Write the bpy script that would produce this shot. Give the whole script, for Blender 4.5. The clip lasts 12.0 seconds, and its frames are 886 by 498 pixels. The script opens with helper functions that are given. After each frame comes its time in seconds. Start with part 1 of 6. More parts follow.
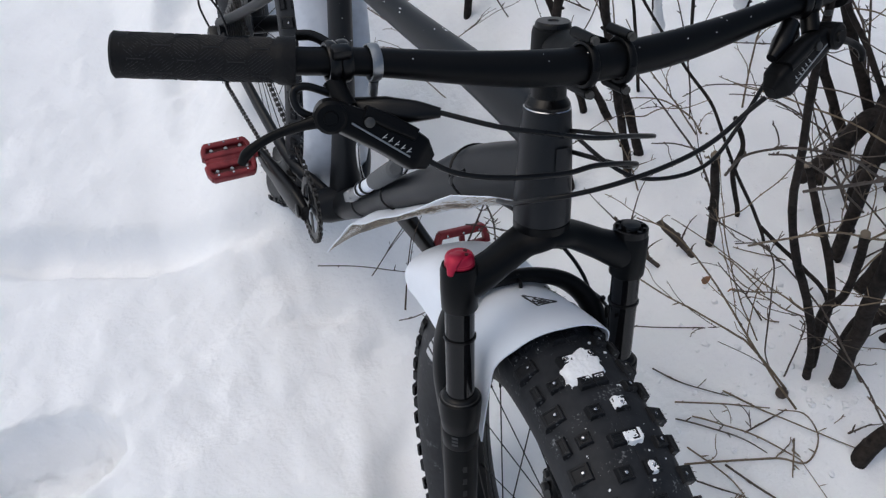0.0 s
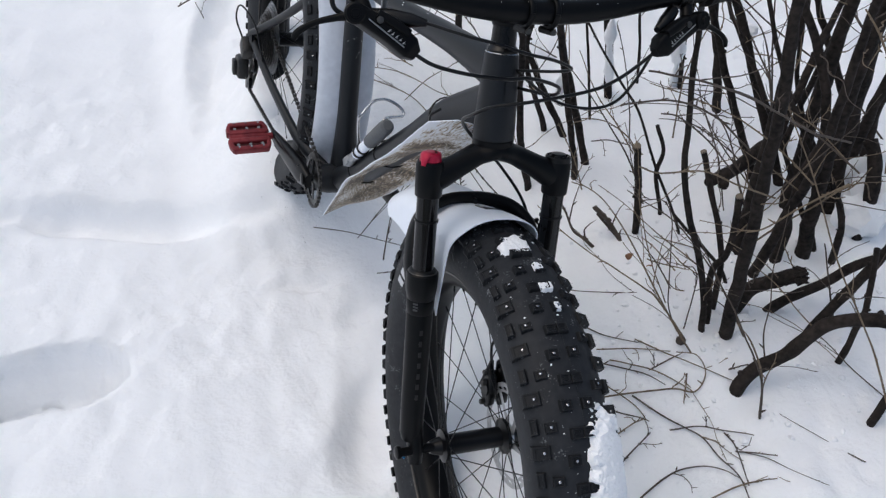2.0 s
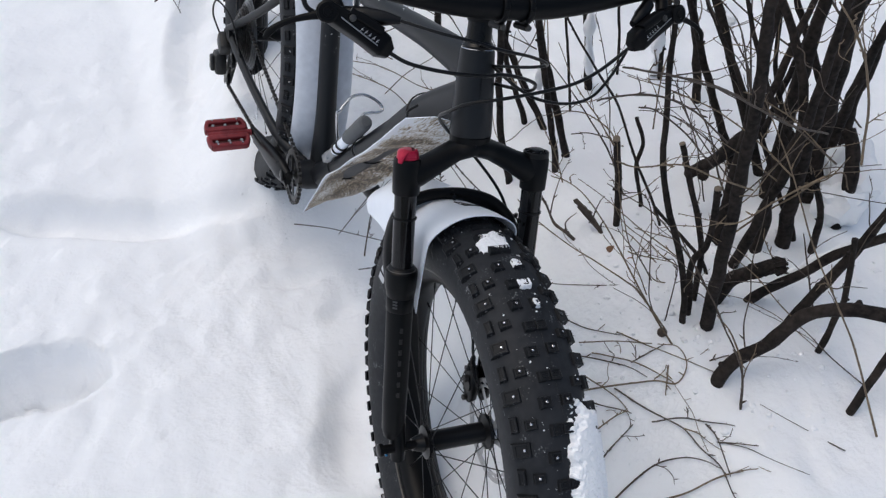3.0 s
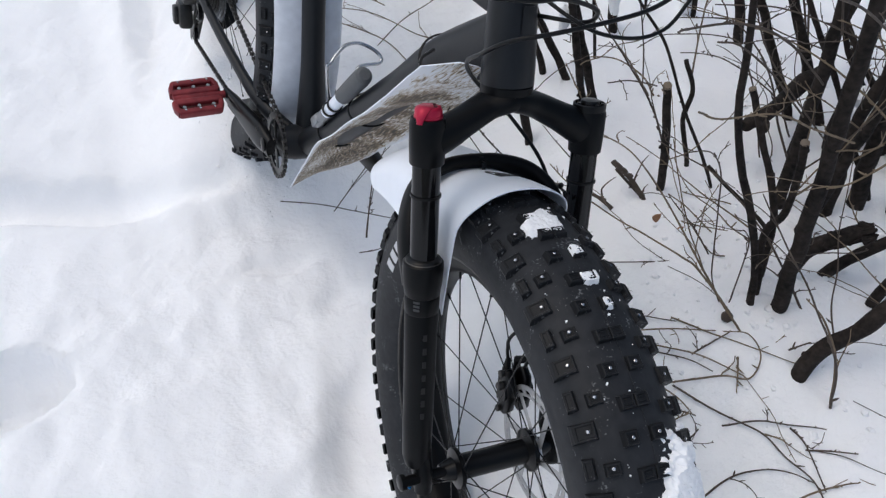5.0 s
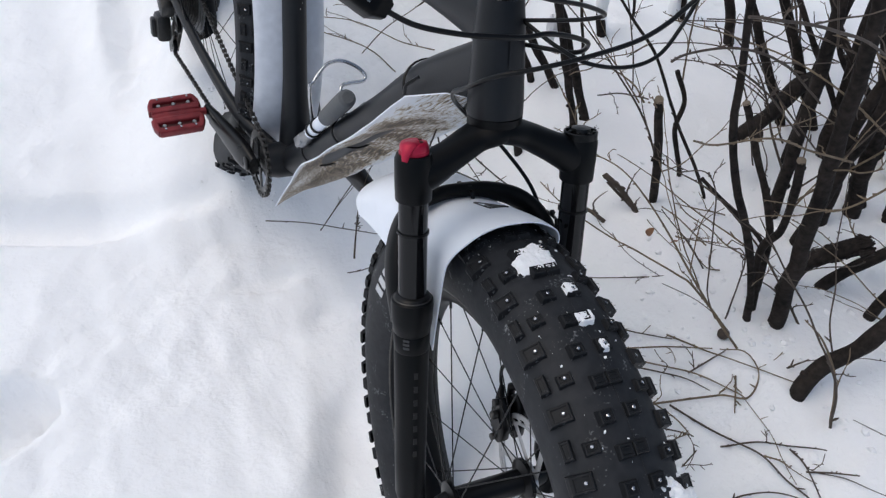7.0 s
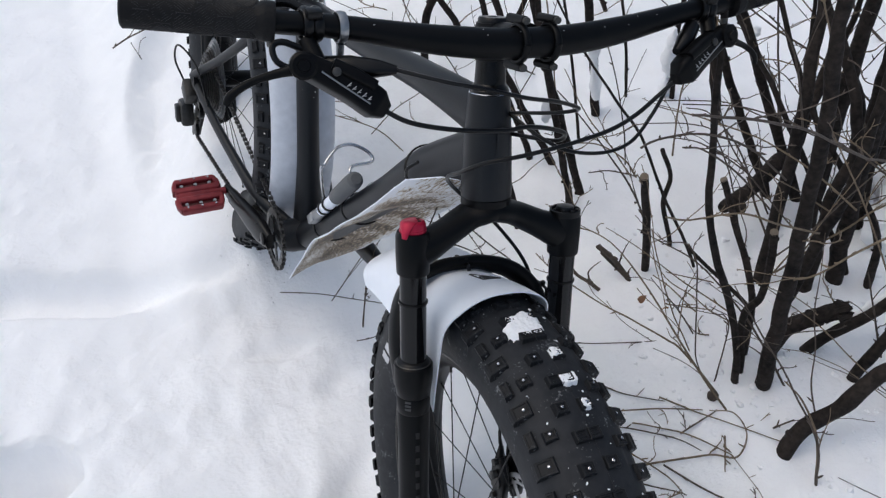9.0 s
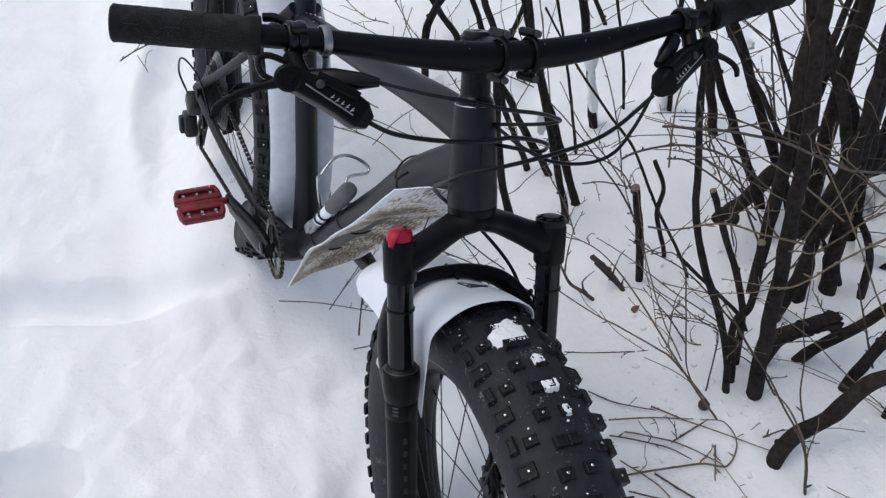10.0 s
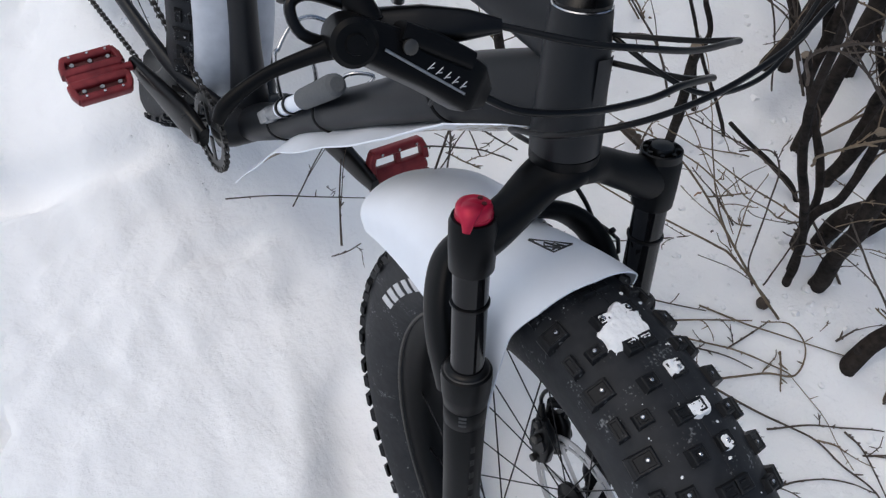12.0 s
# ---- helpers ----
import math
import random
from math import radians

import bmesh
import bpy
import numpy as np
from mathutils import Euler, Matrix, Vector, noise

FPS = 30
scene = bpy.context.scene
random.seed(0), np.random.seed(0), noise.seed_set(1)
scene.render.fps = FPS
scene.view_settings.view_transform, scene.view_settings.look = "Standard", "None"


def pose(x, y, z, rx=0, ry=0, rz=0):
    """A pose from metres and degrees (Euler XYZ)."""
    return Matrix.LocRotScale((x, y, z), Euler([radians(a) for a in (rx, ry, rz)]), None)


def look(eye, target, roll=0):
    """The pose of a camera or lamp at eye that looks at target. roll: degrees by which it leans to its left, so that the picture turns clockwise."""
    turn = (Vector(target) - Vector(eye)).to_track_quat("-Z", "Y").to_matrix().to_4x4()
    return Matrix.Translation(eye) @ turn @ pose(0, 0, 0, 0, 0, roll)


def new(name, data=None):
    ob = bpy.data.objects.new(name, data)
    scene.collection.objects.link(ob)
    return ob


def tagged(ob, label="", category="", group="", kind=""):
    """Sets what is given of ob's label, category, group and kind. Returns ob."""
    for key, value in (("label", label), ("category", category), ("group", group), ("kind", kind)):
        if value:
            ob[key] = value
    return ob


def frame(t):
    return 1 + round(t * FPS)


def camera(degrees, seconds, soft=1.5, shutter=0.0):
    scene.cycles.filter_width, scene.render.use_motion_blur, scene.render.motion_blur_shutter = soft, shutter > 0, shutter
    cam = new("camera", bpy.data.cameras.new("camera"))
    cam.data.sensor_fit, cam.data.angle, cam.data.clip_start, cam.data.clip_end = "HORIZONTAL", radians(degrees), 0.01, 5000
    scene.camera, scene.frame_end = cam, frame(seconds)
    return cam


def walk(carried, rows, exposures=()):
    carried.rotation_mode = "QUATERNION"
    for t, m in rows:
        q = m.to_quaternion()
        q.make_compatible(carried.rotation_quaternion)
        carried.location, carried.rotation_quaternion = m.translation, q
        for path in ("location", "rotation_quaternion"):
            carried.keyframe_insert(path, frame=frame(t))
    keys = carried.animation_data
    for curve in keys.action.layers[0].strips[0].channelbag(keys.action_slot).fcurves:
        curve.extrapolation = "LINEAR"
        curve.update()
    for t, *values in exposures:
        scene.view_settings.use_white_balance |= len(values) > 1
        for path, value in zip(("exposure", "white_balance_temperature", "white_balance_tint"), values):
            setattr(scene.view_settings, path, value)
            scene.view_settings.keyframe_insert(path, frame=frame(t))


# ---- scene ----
cam = camera(56.5, 12.0, 1.3)
PATH = [
    (0, (-0.091, -0.28, 1.53), (0.28, 0.877, -0.058), -4.5),
    (0.5, (-0.083, -0.415, 1.545), (0.28, 0.82, 0.015), -3.0),
    (1, (-0.151, -0.535, 1.594), (0.31, 0.809, 0.186), -1.1),
    (1.5, (-0.199, -0.639, 1.598), (0.282, 0.725, 0.216), 0.8),
    (2, (-0.217, -0.667, 1.593), (0.27, 0.648, 0.167), 2.5),
    (2.5, (-0.21, -0.665, 1.596), (0.287, 0.626, 0.152), 2.7),
    (3, (-0.202, -0.661, 1.598), (0.309, 0.627, 0.156), 2.6),
    (3.2, (-0.196, -0.659, 1.598), (0.319, 0.629, 0.157), 2.5),
    (4.8, (-0.189, -0.513, 1.474), (0.355, 0.709, -0.013), 2.1),
    (5, (-0.178, -0.45, 1.422), (0.343, 0.76, -0.083), 1.7),
    (5.5, (-0.145, -0.319, 1.336), (0.356, 0.855, -0.203), 2.2),
    (6, (-0.125, -0.286, 1.33), (0.388, 0.856, -0.23), 2.9),
    (6.5, (-0.135, -0.324, 1.373), (0.391, 0.82, -0.18), 2.1),
    (7, (-0.152, -0.393, 1.435), (0.38, 0.786, -0.091), 1.2),
    (7.5, (-0.163, -0.438, 1.474), (0.374, 0.798, -0.003), 0.5),
    (9.5, (-0.149, -0.466, 1.509), (0.394, 0.852, 0.106), -0.9),
    (10, (-0.136, -0.483, 1.515), (0.393, 0.852, 0.123), -1.1),
    (10.5, (-0.127, -0.485, 1.509), (0.389, 0.846, 0.108), -0.6),
    (11, (-0.096, -0.401, 1.452), (0.342, 0.876, -0.024), 0.5),
    (11.5, (-0.079, -0.283, 1.428), (0.282, 0.813, -0.206), -0.6),
    (12, (-0.147, -0.078, 1.406), (0.434, 0.72, -0.333), 6.4),
]
EXPOSURES = [(0, 0.06, 6380, 6.5), (0.7, 0.09, 6380, 6.5), (1.5, 0.14, 6380, 6.5), (3.2, 0.16, 6380, 6.5), (4.8, 0.21, 6380, 6.5), (7.0, 0.21, 6380, 6.5), (7.7, 0.17, 6380, 6.5), (9.3, 0.17, 6380, 6.5), (10.5, 0.17, 6380, 6.5), (11.4, 0.18, 6380, 6.5), (12, 0.12, 6380, 6.5)]
walk(cam, [(t, look(eye, target, roll)) for t, eye, target, roll in PATH], EXPOSURES)

# ---- daylight: a bright overcast sky ----
world = bpy.data.worlds.new("overcast_sky")
scene.world = world
world.use_nodes = True
wn = world.node_tree.nodes
sky = wn.new("ShaderNodeTexSky")
sky.sky_type = 'NISHITA'
sky.sun_disc = False
sky.sun_elevation = radians(66)
sky.sun_rotation = radians(-66)
sky.air_density, sky.dust_density, sky.ozone_density = 0.9, 4.0, 0.8
wn["Background"].inputs["Strength"].default_value = 0.115
world.node_tree.links.new(sky.outputs["Color"], wn["Background"].inputs["Color"])
sun_data = bpy.data.lights.new("sun", 'SUN')
sun_data.energy, sun_data.angle, sun_data.color = 0.62, radians(130), (0.96, 0.985, 1.0)
sun = new("sun", sun_data)
sun.matrix_world = look((-2.5, 1.55, 6.3), (0.1, 0.4, 0.0))


# ---- materials ----
def shade(name, color, rough=0.5, metal=0.0, vary=0.12, grain=60.0, bump=0.2, coarse=6.0, second=None, mix=0.5, bump_size=0.002, spec=0.5):
    """A surface with a base colour that varies at two scales, and a fine relief."""
    m = bpy.data.materials.new(name)
    m.use_nodes = True
    n, l = m.node_tree.nodes, m.node_tree.links
    b = n["Principled BSDF"]
    tc = n.new("ShaderNodeTexCoord")
    fine, wide = n.new("ShaderNodeTexNoise"), n.new("ShaderNodeTexNoise")
    fine.inputs["Scale"].default_value, wide.inputs["Scale"].default_value = grain, coarse
    fine.inputs["Detail"].default_value, wide.inputs["Detail"].default_value = 5, 4
    for t in (fine, wide):
        l.new(tc.outputs["Object"], t.inputs["Vector"])
    ramp = n.new("ShaderNodeValToRGB")
    lo = [c * (1 - vary) for c in color]
    hi = [min(1, c * (1 + vary)) for c in color] if second is None else list(second)
    ramp.color_ramp.elements[0].color, ramp.color_ramp.elements[1].color = (*lo, 1), (*hi, 1)
    ramp.color_ramp.elements[0].position, ramp.color_ramp.elements[1].position = mix - 0.2, mix + 0.2
    add = n.new("ShaderNodeMix")
    add.data_type = 'FLOAT'
    add.inputs[0].default_value = 0.5
    l.new(fine.outputs["Fac"], add.inputs[2])
    l.new(wide.outputs["Fac"], add.inputs[3])
    l.new(add.outputs[0], ramp.inputs["Fac"])
    l.new(ramp.outputs["Color"], b.inputs["Base Color"])
    rr = n.new("ShaderNodeMapRange")
    rr.inputs["To Min"].default_value, rr.inputs["To Max"].default_value = max(0.03, rough - 0.1), min(1, rough + 0.1)
    l.new(wide.outputs["Fac"], rr.inputs["Value"])
    l.new(rr.outputs["Result"], b.inputs["Roughness"])
    b.inputs["Metallic"].default_value = metal
    b.inputs["Specular IOR Level"].default_value = spec
    if bump:
        bp = n.new("ShaderNodeBump")
        bp.inputs["Strength"].default_value, bp.inputs["Distance"].default_value = bump, bump_size
        l.new(fine.outputs["Fac"], bp.inputs["Height"])
        l.new(bp.outputs["Normal"], b.inputs["Normal"])
    return m


def dusty(m):
    """Adds sparse pale specks and smears of dried slush to a surface."""
    n, l = m.node_tree.nodes, m.node_tree.links
    b = n["Principled BSDF"]
    under = b.inputs["Base Color"].links[0].from_socket
    tc = n.new("ShaderNodeTexCoord")
    total = None
    for scale, detail, weight in ((330.0, 4, 0.5), (38.0, 4, 0.5)):
        t, k = n.new("ShaderNodeTexNoise"), n.new("ShaderNodeMath")
        t.inputs["Scale"].default_value, t.inputs["Detail"].default_value = scale, detail
        l.new(tc.outputs["Object"], t.inputs["Vector"])
        k.operation = 'MULTIPLY_ADD'
        k.inputs[1].default_value, k.inputs[2].default_value = weight, 0.0
        l.new(t.outputs["Fac"], k.inputs[0])
        if total:
            l.new(total.outputs[0], k.inputs[2])
        total = k
    spread_out = n.new("ShaderNodeMapRange")
    spread_out.inputs["From Min"].default_value, spread_out.inputs["From Max"].default_value = 0.60, 0.68
    spread_out.inputs["To Max"].default_value = 0.55
    l.new(total.outputs[0], spread_out.inputs["Value"])
    mix = n.new("ShaderNodeMix")
    mix.data_type = 'RGBA'
    l.new(spread_out.outputs["Result"], mix.inputs[0])
    l.new(under, mix.inputs[6])
    mix.inputs[7].default_value = (0.30, 0.31, 0.32, 1)
    l.new(mix.outputs[2], b.inputs["Base Color"])


def snow_shade():
    m = bpy.data.materials.new("snow")
    m.use_nodes = True
    n, l = m.node_tree.nodes, m.node_tree.links
    b = n["Principled BSDF"]
    tc = n.new("ShaderNodeTexCoord")
    scales = []
    for s, d in ((420.0, 2), (70.0, 4), (9.0, 5)):
        t = n.new("ShaderNodeTexNoise")
        t.inputs["Scale"].default_value, t.inputs["Detail"].default_value = s, d
        l.new(tc.outputs["Object"], t.inputs["Vector"])
        scales.append(t)
    ramp = n.new("ShaderNodeValToRGB")
    ramp.color_ramp.elements[0].color, ramp.color_ramp.elements[1].color = (0.885, 0.898, 0.915, 1), (0.935, 0.945, 0.958, 1)
    ramp.color_ramp.elements[0].position, ramp.color_ramp.elements[1].position = 0.3, 0.7
    l.new(scales[2].outputs["Fac"], ramp.inputs["Fac"])
    l.new(ramp.outputs["Color"], b.inputs["Base Color"])
    b.inputs["Roughness"].default_value = 0.75
    b.inputs["Specular IOR Level"].default_value = 0.25
    last = None
    for t, strength, size in ((scales[2], 0.42, 0.02), (scales[1], 0.50, 0.006), (scales[0], 0.30, 0.002)):
        bp = n.new("ShaderNodeBump")
        bp.inputs["Strength"].default_value, bp.inputs["Distance"].default_value = strength, size
        l.new(t.outputs["Fac"], bp.inputs["Height"])
        if last:
            l.new(last.outputs["Normal"], bp.inputs["Normal"])
        last = bp
    l.new(last.outputs["Normal"], b.inputs["Normal"])
    return m


def flap_shade():
    """White plastic sheet, splashed with brown dried mud in streaks along its length, cleaner at its edges."""
    m = shade("muddy_white_plastic", (0.72, 0.73, 0.75), 0.5, vary=0.05)
    n, l = m.node_tree.nodes, m.node_tree.links
    b = n["Principled BSDF"]
    tc, mp = n.new("ShaderNodeTexCoord"), n.new("ShaderNodeMapping")
    mp.vector_type = 'TEXTURE'
    mp.inputs["Rotation"].default_value = (radians(-48.3), 0, 0)
    mp.inputs["Scale"].default_value = (1 / 560, 1 / 55, 1 / 560)
    l.new(tc.outputs["Object"], mp.inputs["Vector"])
    streak, spots, wide = n.new("ShaderNodeTexNoise"), n.new("ShaderNodeTexNoise"), n.new("ShaderNodeTexNoise")
    for t, s, d in ((streak, 1.0, 8), (spots, 700, 3), (wide, 15, 7)):
        t.inputs["Scale"].default_value, t.inputs["Detail"].default_value = s, d
    l.new(mp.outputs["Vector"], streak.inputs["Vector"])
    l.new(tc.outputs["Object"], spots.inputs["Vector"])
    l.new(tc.outputs["Object"], wide.inputs["Vector"])
    xyz = n.new("ShaderNodeSeparateXYZ")
    l.new(tc.outputs["Object"], xyz.inputs[0])
    across = n.new("ShaderNodeMath")
    across.operation = 'MULTIPLY_ADD'
    across.inputs[1].default_value = 0.043
    l.new(xyz.outputs["Y"], across.inputs[0])
    l.new(xyz.outputs["X"], across.inputs[2])
    off = n.new("ShaderNodeMath")
    off.operation = 'ABSOLUTE'
    shift = n.new("ShaderNodeMath")
    shift.inputs[1].default_value = -0.0125
    l.new(across.outputs[0], shift.inputs[0])
    l.new(shift.outputs[0], off.inputs[0])
    clean = n.new("ShaderNodeMapRange")
    clean.inputs["From Min"].default_value, clean.inputs["From Max"].default_value = 0.058, 0.075
    clean.inputs["To Min"].default_value, clean.inputs["To Max"].default_value = -0.055, 0.13
    l.new(off.outputs[0], clean.inputs["Value"])
    upper = n.new("ShaderNodeMapRange")     # cleaner towards the head of the frame
    upper.inputs["From Min"].default_value, upper.inputs["From Max"].default_value = 0.28, 0.43
    upper.inputs["To Min"].default_value, upper.inputs["To Max"].default_value = 0.085, 0.0
    l.new(xyz.outputs["Y"], upper.inputs["Value"])
    both = n.new("ShaderNodeMath")
    l.new(clean.outputs["Result"], both.inputs[0])
    l.new(upper.outputs["Result"], both.inputs[1])
    total = None
    for t, w in ((streak, 0.52), (spots, 0.15), (wide, 0.33)):
        k = n.new("ShaderNodeMath")
        k.operation = 'MULTIPLY_ADD'
        k.inputs[1].default_value = w
        l.new(t.outputs["Fac"], k.inputs[0])
        if total:
            l.new(total.outputs[0], k.inputs[2])
        else:
            l.new(both.outputs[0], k.inputs[2])
        total = k
    mud = n.new("ShaderNodeValToRGB")
    e = mud.color_ramp.elements
    e[0].position, e[0].color = 0.385, (0.03, 0.022, 0.013, 1)
    e[1].position, e[1].color = 0.560, (0.80, 0.82, 0.85, 1)
    for pos, c in ((0.440, (0.17, 0.112, 0.055, 1)), (0.475, (0.36, 0.275, 0.17, 1)), (0.505, (0.66, 0.62, 0.55, 1))):
        e.new(pos).color = c
    l.new(total.outputs[0], mud.inputs["Fac"])
    l.new(mud.outputs["Color"], b.inputs["Base Color"])
    return m


SNOW = snow_shade()
MATT = shade("matt_black_paint", (0.0020, 0.0023, 0.0029), 0.42, vary=0.2, grain=220, bump=0.04, coarse=9, spec=0.15)
FRAME = shade("matt_charcoal_paint", (0.0082, 0.0094, 0.0118), 0.41, vary=0.15, grain=260, bump=0.04, coarse=7, spec=0.29)
GLOSS = shade("black_anodised_tube", (0.004, 0.004, 0.0046), 0.1, vary=0.2, grain=200, bump=0.0, coarse=8, spec=0.3)
PLASTIC = shade("black_plastic", (0.003, 0.003, 0.0034), 0.3, vary=0.25, grain=160, bump=0.05, spec=0.25)
CASTING = shade("black_casting", (0.0035, 0.0036, 0.0040), 0.34, vary=0.25, grain=190, bump=0.06, spec=0.11)
RUBBER = shade("tyre_rubber", (0.0150, 0.0168, 0.0205), 0.58, vary=0.3, grain=90, bump=0.25, coarse=14, second=(0.0270, 0.0290, 0.0330), spec=0.22)
KNOB = shade("tread_rubber", (0.0060, 0.0066, 0.0078), 0.55, vary=0.3, grain=140, bump=0.25, coarse=20, second=(0.0150, 0.0160, 0.0185), spec=0.22)
dusty(RUBBER)
dusty(KNOB)
GRIP_RIB = shade("grip_rubber_rib", (0.014, 0.0145, 0.016), 0.5, vary=0.3, grain=300, bump=0.2, spec=0.25)
GRIP = shade("grip_rubber", (0.0045, 0.0045, 0.005), 0.6, vary=0.3, grain=300, bump=0.3, spec=0.2)
WHITE = shade("white_plastic", (0.80, 0.845, 0.92), 0.38, vary=0.03, grain=40, bump=0.02)
# greyer than WHITE and slightly mottled, for the rear mudguard
DULL_WHITE = shade("dull_white_plastic", (0.50, 0.535, 0.60), 0.4, vary=0.08, grain=60, bump=0.02, coarse=9, second=(0.62, 0.655, 0.72))
FLAP = flap_shade()
RED = shade("red_anodised", (0.43, 0.007, 0.040), 0.34, 0.35, vary=0.25, grain=90, bump=0.05)
RED_WORN = shade("worn_red_anodised", (0.17, 0.011, 0.018), 0.45, 0.3, vary=0.35, grain=70, bump=0.1, second=(0.27, 0.03, 0.036), coarse=25)
# darker red for the dial's small discs and the pedal's sunk plates
RED_DARK = shade("dark_red_recess", (0.07, 0.012, 0.013), 0.6, 0.2, vary=0.4, grain=60, bump=0.1)
STEEL = shade("bright_steel", (0.55, 0.55, 0.56), 0.25, 1.0, vary=0.1, grain=150, bump=0.05)
DARKSTEEL = shade("dark_steel", (0.075, 0.072, 0.068), 0.42, 0.8, vary=0.35, grain=120, bump=0.1)
ROTOR = shade("brushed_rotor_steel", (0.50, 0.50, 0.51), 0.38, 0.55, vary=0.12, grain=220, bump=0.05)
ALLOY = shade("dull_alloy", (0.30, 0.31, 0.32), 0.4, 0.9, vary=0.15, grain=150, bump=0.06)
GREY_RUBBER = shade("grey_foam_grip", (0.10, 0.105, 0.11), 0.8, vary=0.15, grain=300, bump=0.15)
PALE = shade("pale_print", (0.55, 0.56, 0.58), 0.5, vary=0.1, bump=0.0)
DIMPRINT = shade("dim_print", (0.0012, 0.0013, 0.0015), 0.5, vary=0.1, bump=0.0)
DARKGREY = shade("dirty_black_alloy", (0.008, 0.008, 0.008), 0.45, 0.2, vary=0.4, grain=120, bump=0.2, second=(0.030, 0.029, 0.027))
FAINT = shade("faint_grey_print", (0.035, 0.037, 0.040), 0.6, vary=0.2, bump=0.0)
INK = shade("black_print", (0.02, 0.02, 0.022), 0.5, vary=0.2, bump=0.0)
BLUE = shade("blue_anodised", (0.02, 0.22, 0.5), 0.35, 0.4, bump=0.0)
BARK = shade("dark_wet_bark", (0.013, 0.0105, 0.0095), 0.85, vary=0.45, grain=110, bump=0.8, coarse=18, second=(0.050, 0.040, 0.034), mix=0.56, bump_size=0.004, spec=0.2)
BARK_PALE = shade("pale_twig_bark", (0.135, 0.096, 0.060), 0.75, vary=0.35, grain=150, bump=0.5, coarse=20, second=(0.23, 0.172, 0.112))
BARK_TWIG = shade("dark_twig_bark", (0.062, 0.043, 0.032), 0.75, vary=0.35, grain=150, bump=0.5, coarse=20, second=(0.10, 0.076, 0.058))
CUTWOOD = shade("weathered_cut_wood", (0.16, 0.128, 0.095), 0.8, vary=0.3, grain=90, bump=0.4)
DRYLEAF = shade("dry_leaf", (0.24, 0.12, 0.06), 0.7, vary=0.35, grain=80, bump=0.3)


# ---- mesh helpers ----
def linked(name, bm, materials, smooth=True):
    me = bpy.data.meshes.new(name)
    bm.normal_update()
    bm.to_mesh(me)
    bm.free()
    for m in (materials if isinstance(materials, (list, tuple)) else [materials]):
        me.materials.append(m)
    if smooth:
        me.polygons.foreach_set("use_smooth", [True] * len(me.polygons))
        me.set_sharp_from_angle(angle=radians(38))
    return new(name, me)


def part(name, bm, material, parent, label="", smooth=True):
    ob = linked(name, bm, material, smooth)
    ob.parent = parent
    return tagged(ob, label)


def thing(name, bm, material, label, category, group="", kind="", smooth=True):
    return tagged(linked(name, bm, material, smooth), label, category, group, kind)


def root(name, m, label, category, group="", kind=""):
    ob = new(name)
    ob.empty_display_size = 0.1
    ob.matrix_world = m
    return tagged(ob, label, category, group, kind)


def glide(pts, per=6):
    """A smooth line through some places."""
    pts = [Vector(p) for p in pts]
    if len(pts) < 3:
        return pts
    ext = [2 * pts[0] - pts[1], *pts, 2 * pts[-1] - pts[-2]]
    out = []
    for i in range(1, len(ext) - 2):
        a, b, c, d = ext[i - 1:i + 3]
        for k in range(per):
            t = k / per
            out.append(0.5 * (2 * b + (c - a) * t + (2 * a - 5 * b + 4 * c - d) * t * t + (3 * b - a - 3 * c + d) * t ** 3))
    out.append(pts[-1])
    return out


def sweep(bm, line, radii, seg=12, side=None, caps=True, mat=0, square=1.0):
    """A tube along a line; radii: one, or one for each place, each a number or a pair (across, upright)."""
    line = [Vector(p) for p in line]
    n = len(line)
    if not isinstance(radii, list):
        radii = [radii] * n
    side = Vector(side) if side else None
    rings = []
    for i, p in enumerate(line):
        t = (line[min(i + 1, n - 1)] - line[max(i - 1, 0)]).normalized()
        if side is None:
            side = t.orthogonal().normalized()
        side = (side - t * side.dot(t)).normalized()
        up = t.cross(side)
        r = radii[i]
        a, b = r if isinstance(r, tuple) else (r, r)
        ring = []
        for k in range(seg):
            c, s = math.cos(2 * math.pi * (k + 0.5) / seg), math.sin(2 * math.pi * (k + 0.5) / seg)
            c, s = math.copysign(abs(c) ** square, c), math.copysign(abs(s) ** square, s)
            ring.append(bm.verts.new(p + side * a * c + up * b * s))
        rings.append(ring)
    for q, w in zip(rings, rings[1:]):
        for k in range(seg):
            bm.faces.new((q[k], q[(k + 1) % seg], w[(k + 1) % seg], w[k])).material_index = mat
    if caps:
        bm.faces.new(rings[0][::-1]).material_index = mat
        bm.faces.new(rings[-1]).material_index = mat
    return bm


def spread(values, n):
    """One value for each of n places, from a few at even steps."""
    out = []
    for i in range(n):
        f = i / max(1, n - 1) * (len(values) - 1)
        k = min(int(f), len(values) - 2)
        a, b, t = values[k], values[k + 1], f - k
        out.append(tuple(p + (q - p) * t for p, q in zip(a, b)) if isinstance(a, tuple) else a + (b - a) * t)
    return out


def tube(pts, radii, seg=12, per=6, side=None):
    line = glide(pts, per)
    return sweep(bmesh.new(), line, spread(radii, len(line)) if isinstance(radii, list) else radii, seg, side)


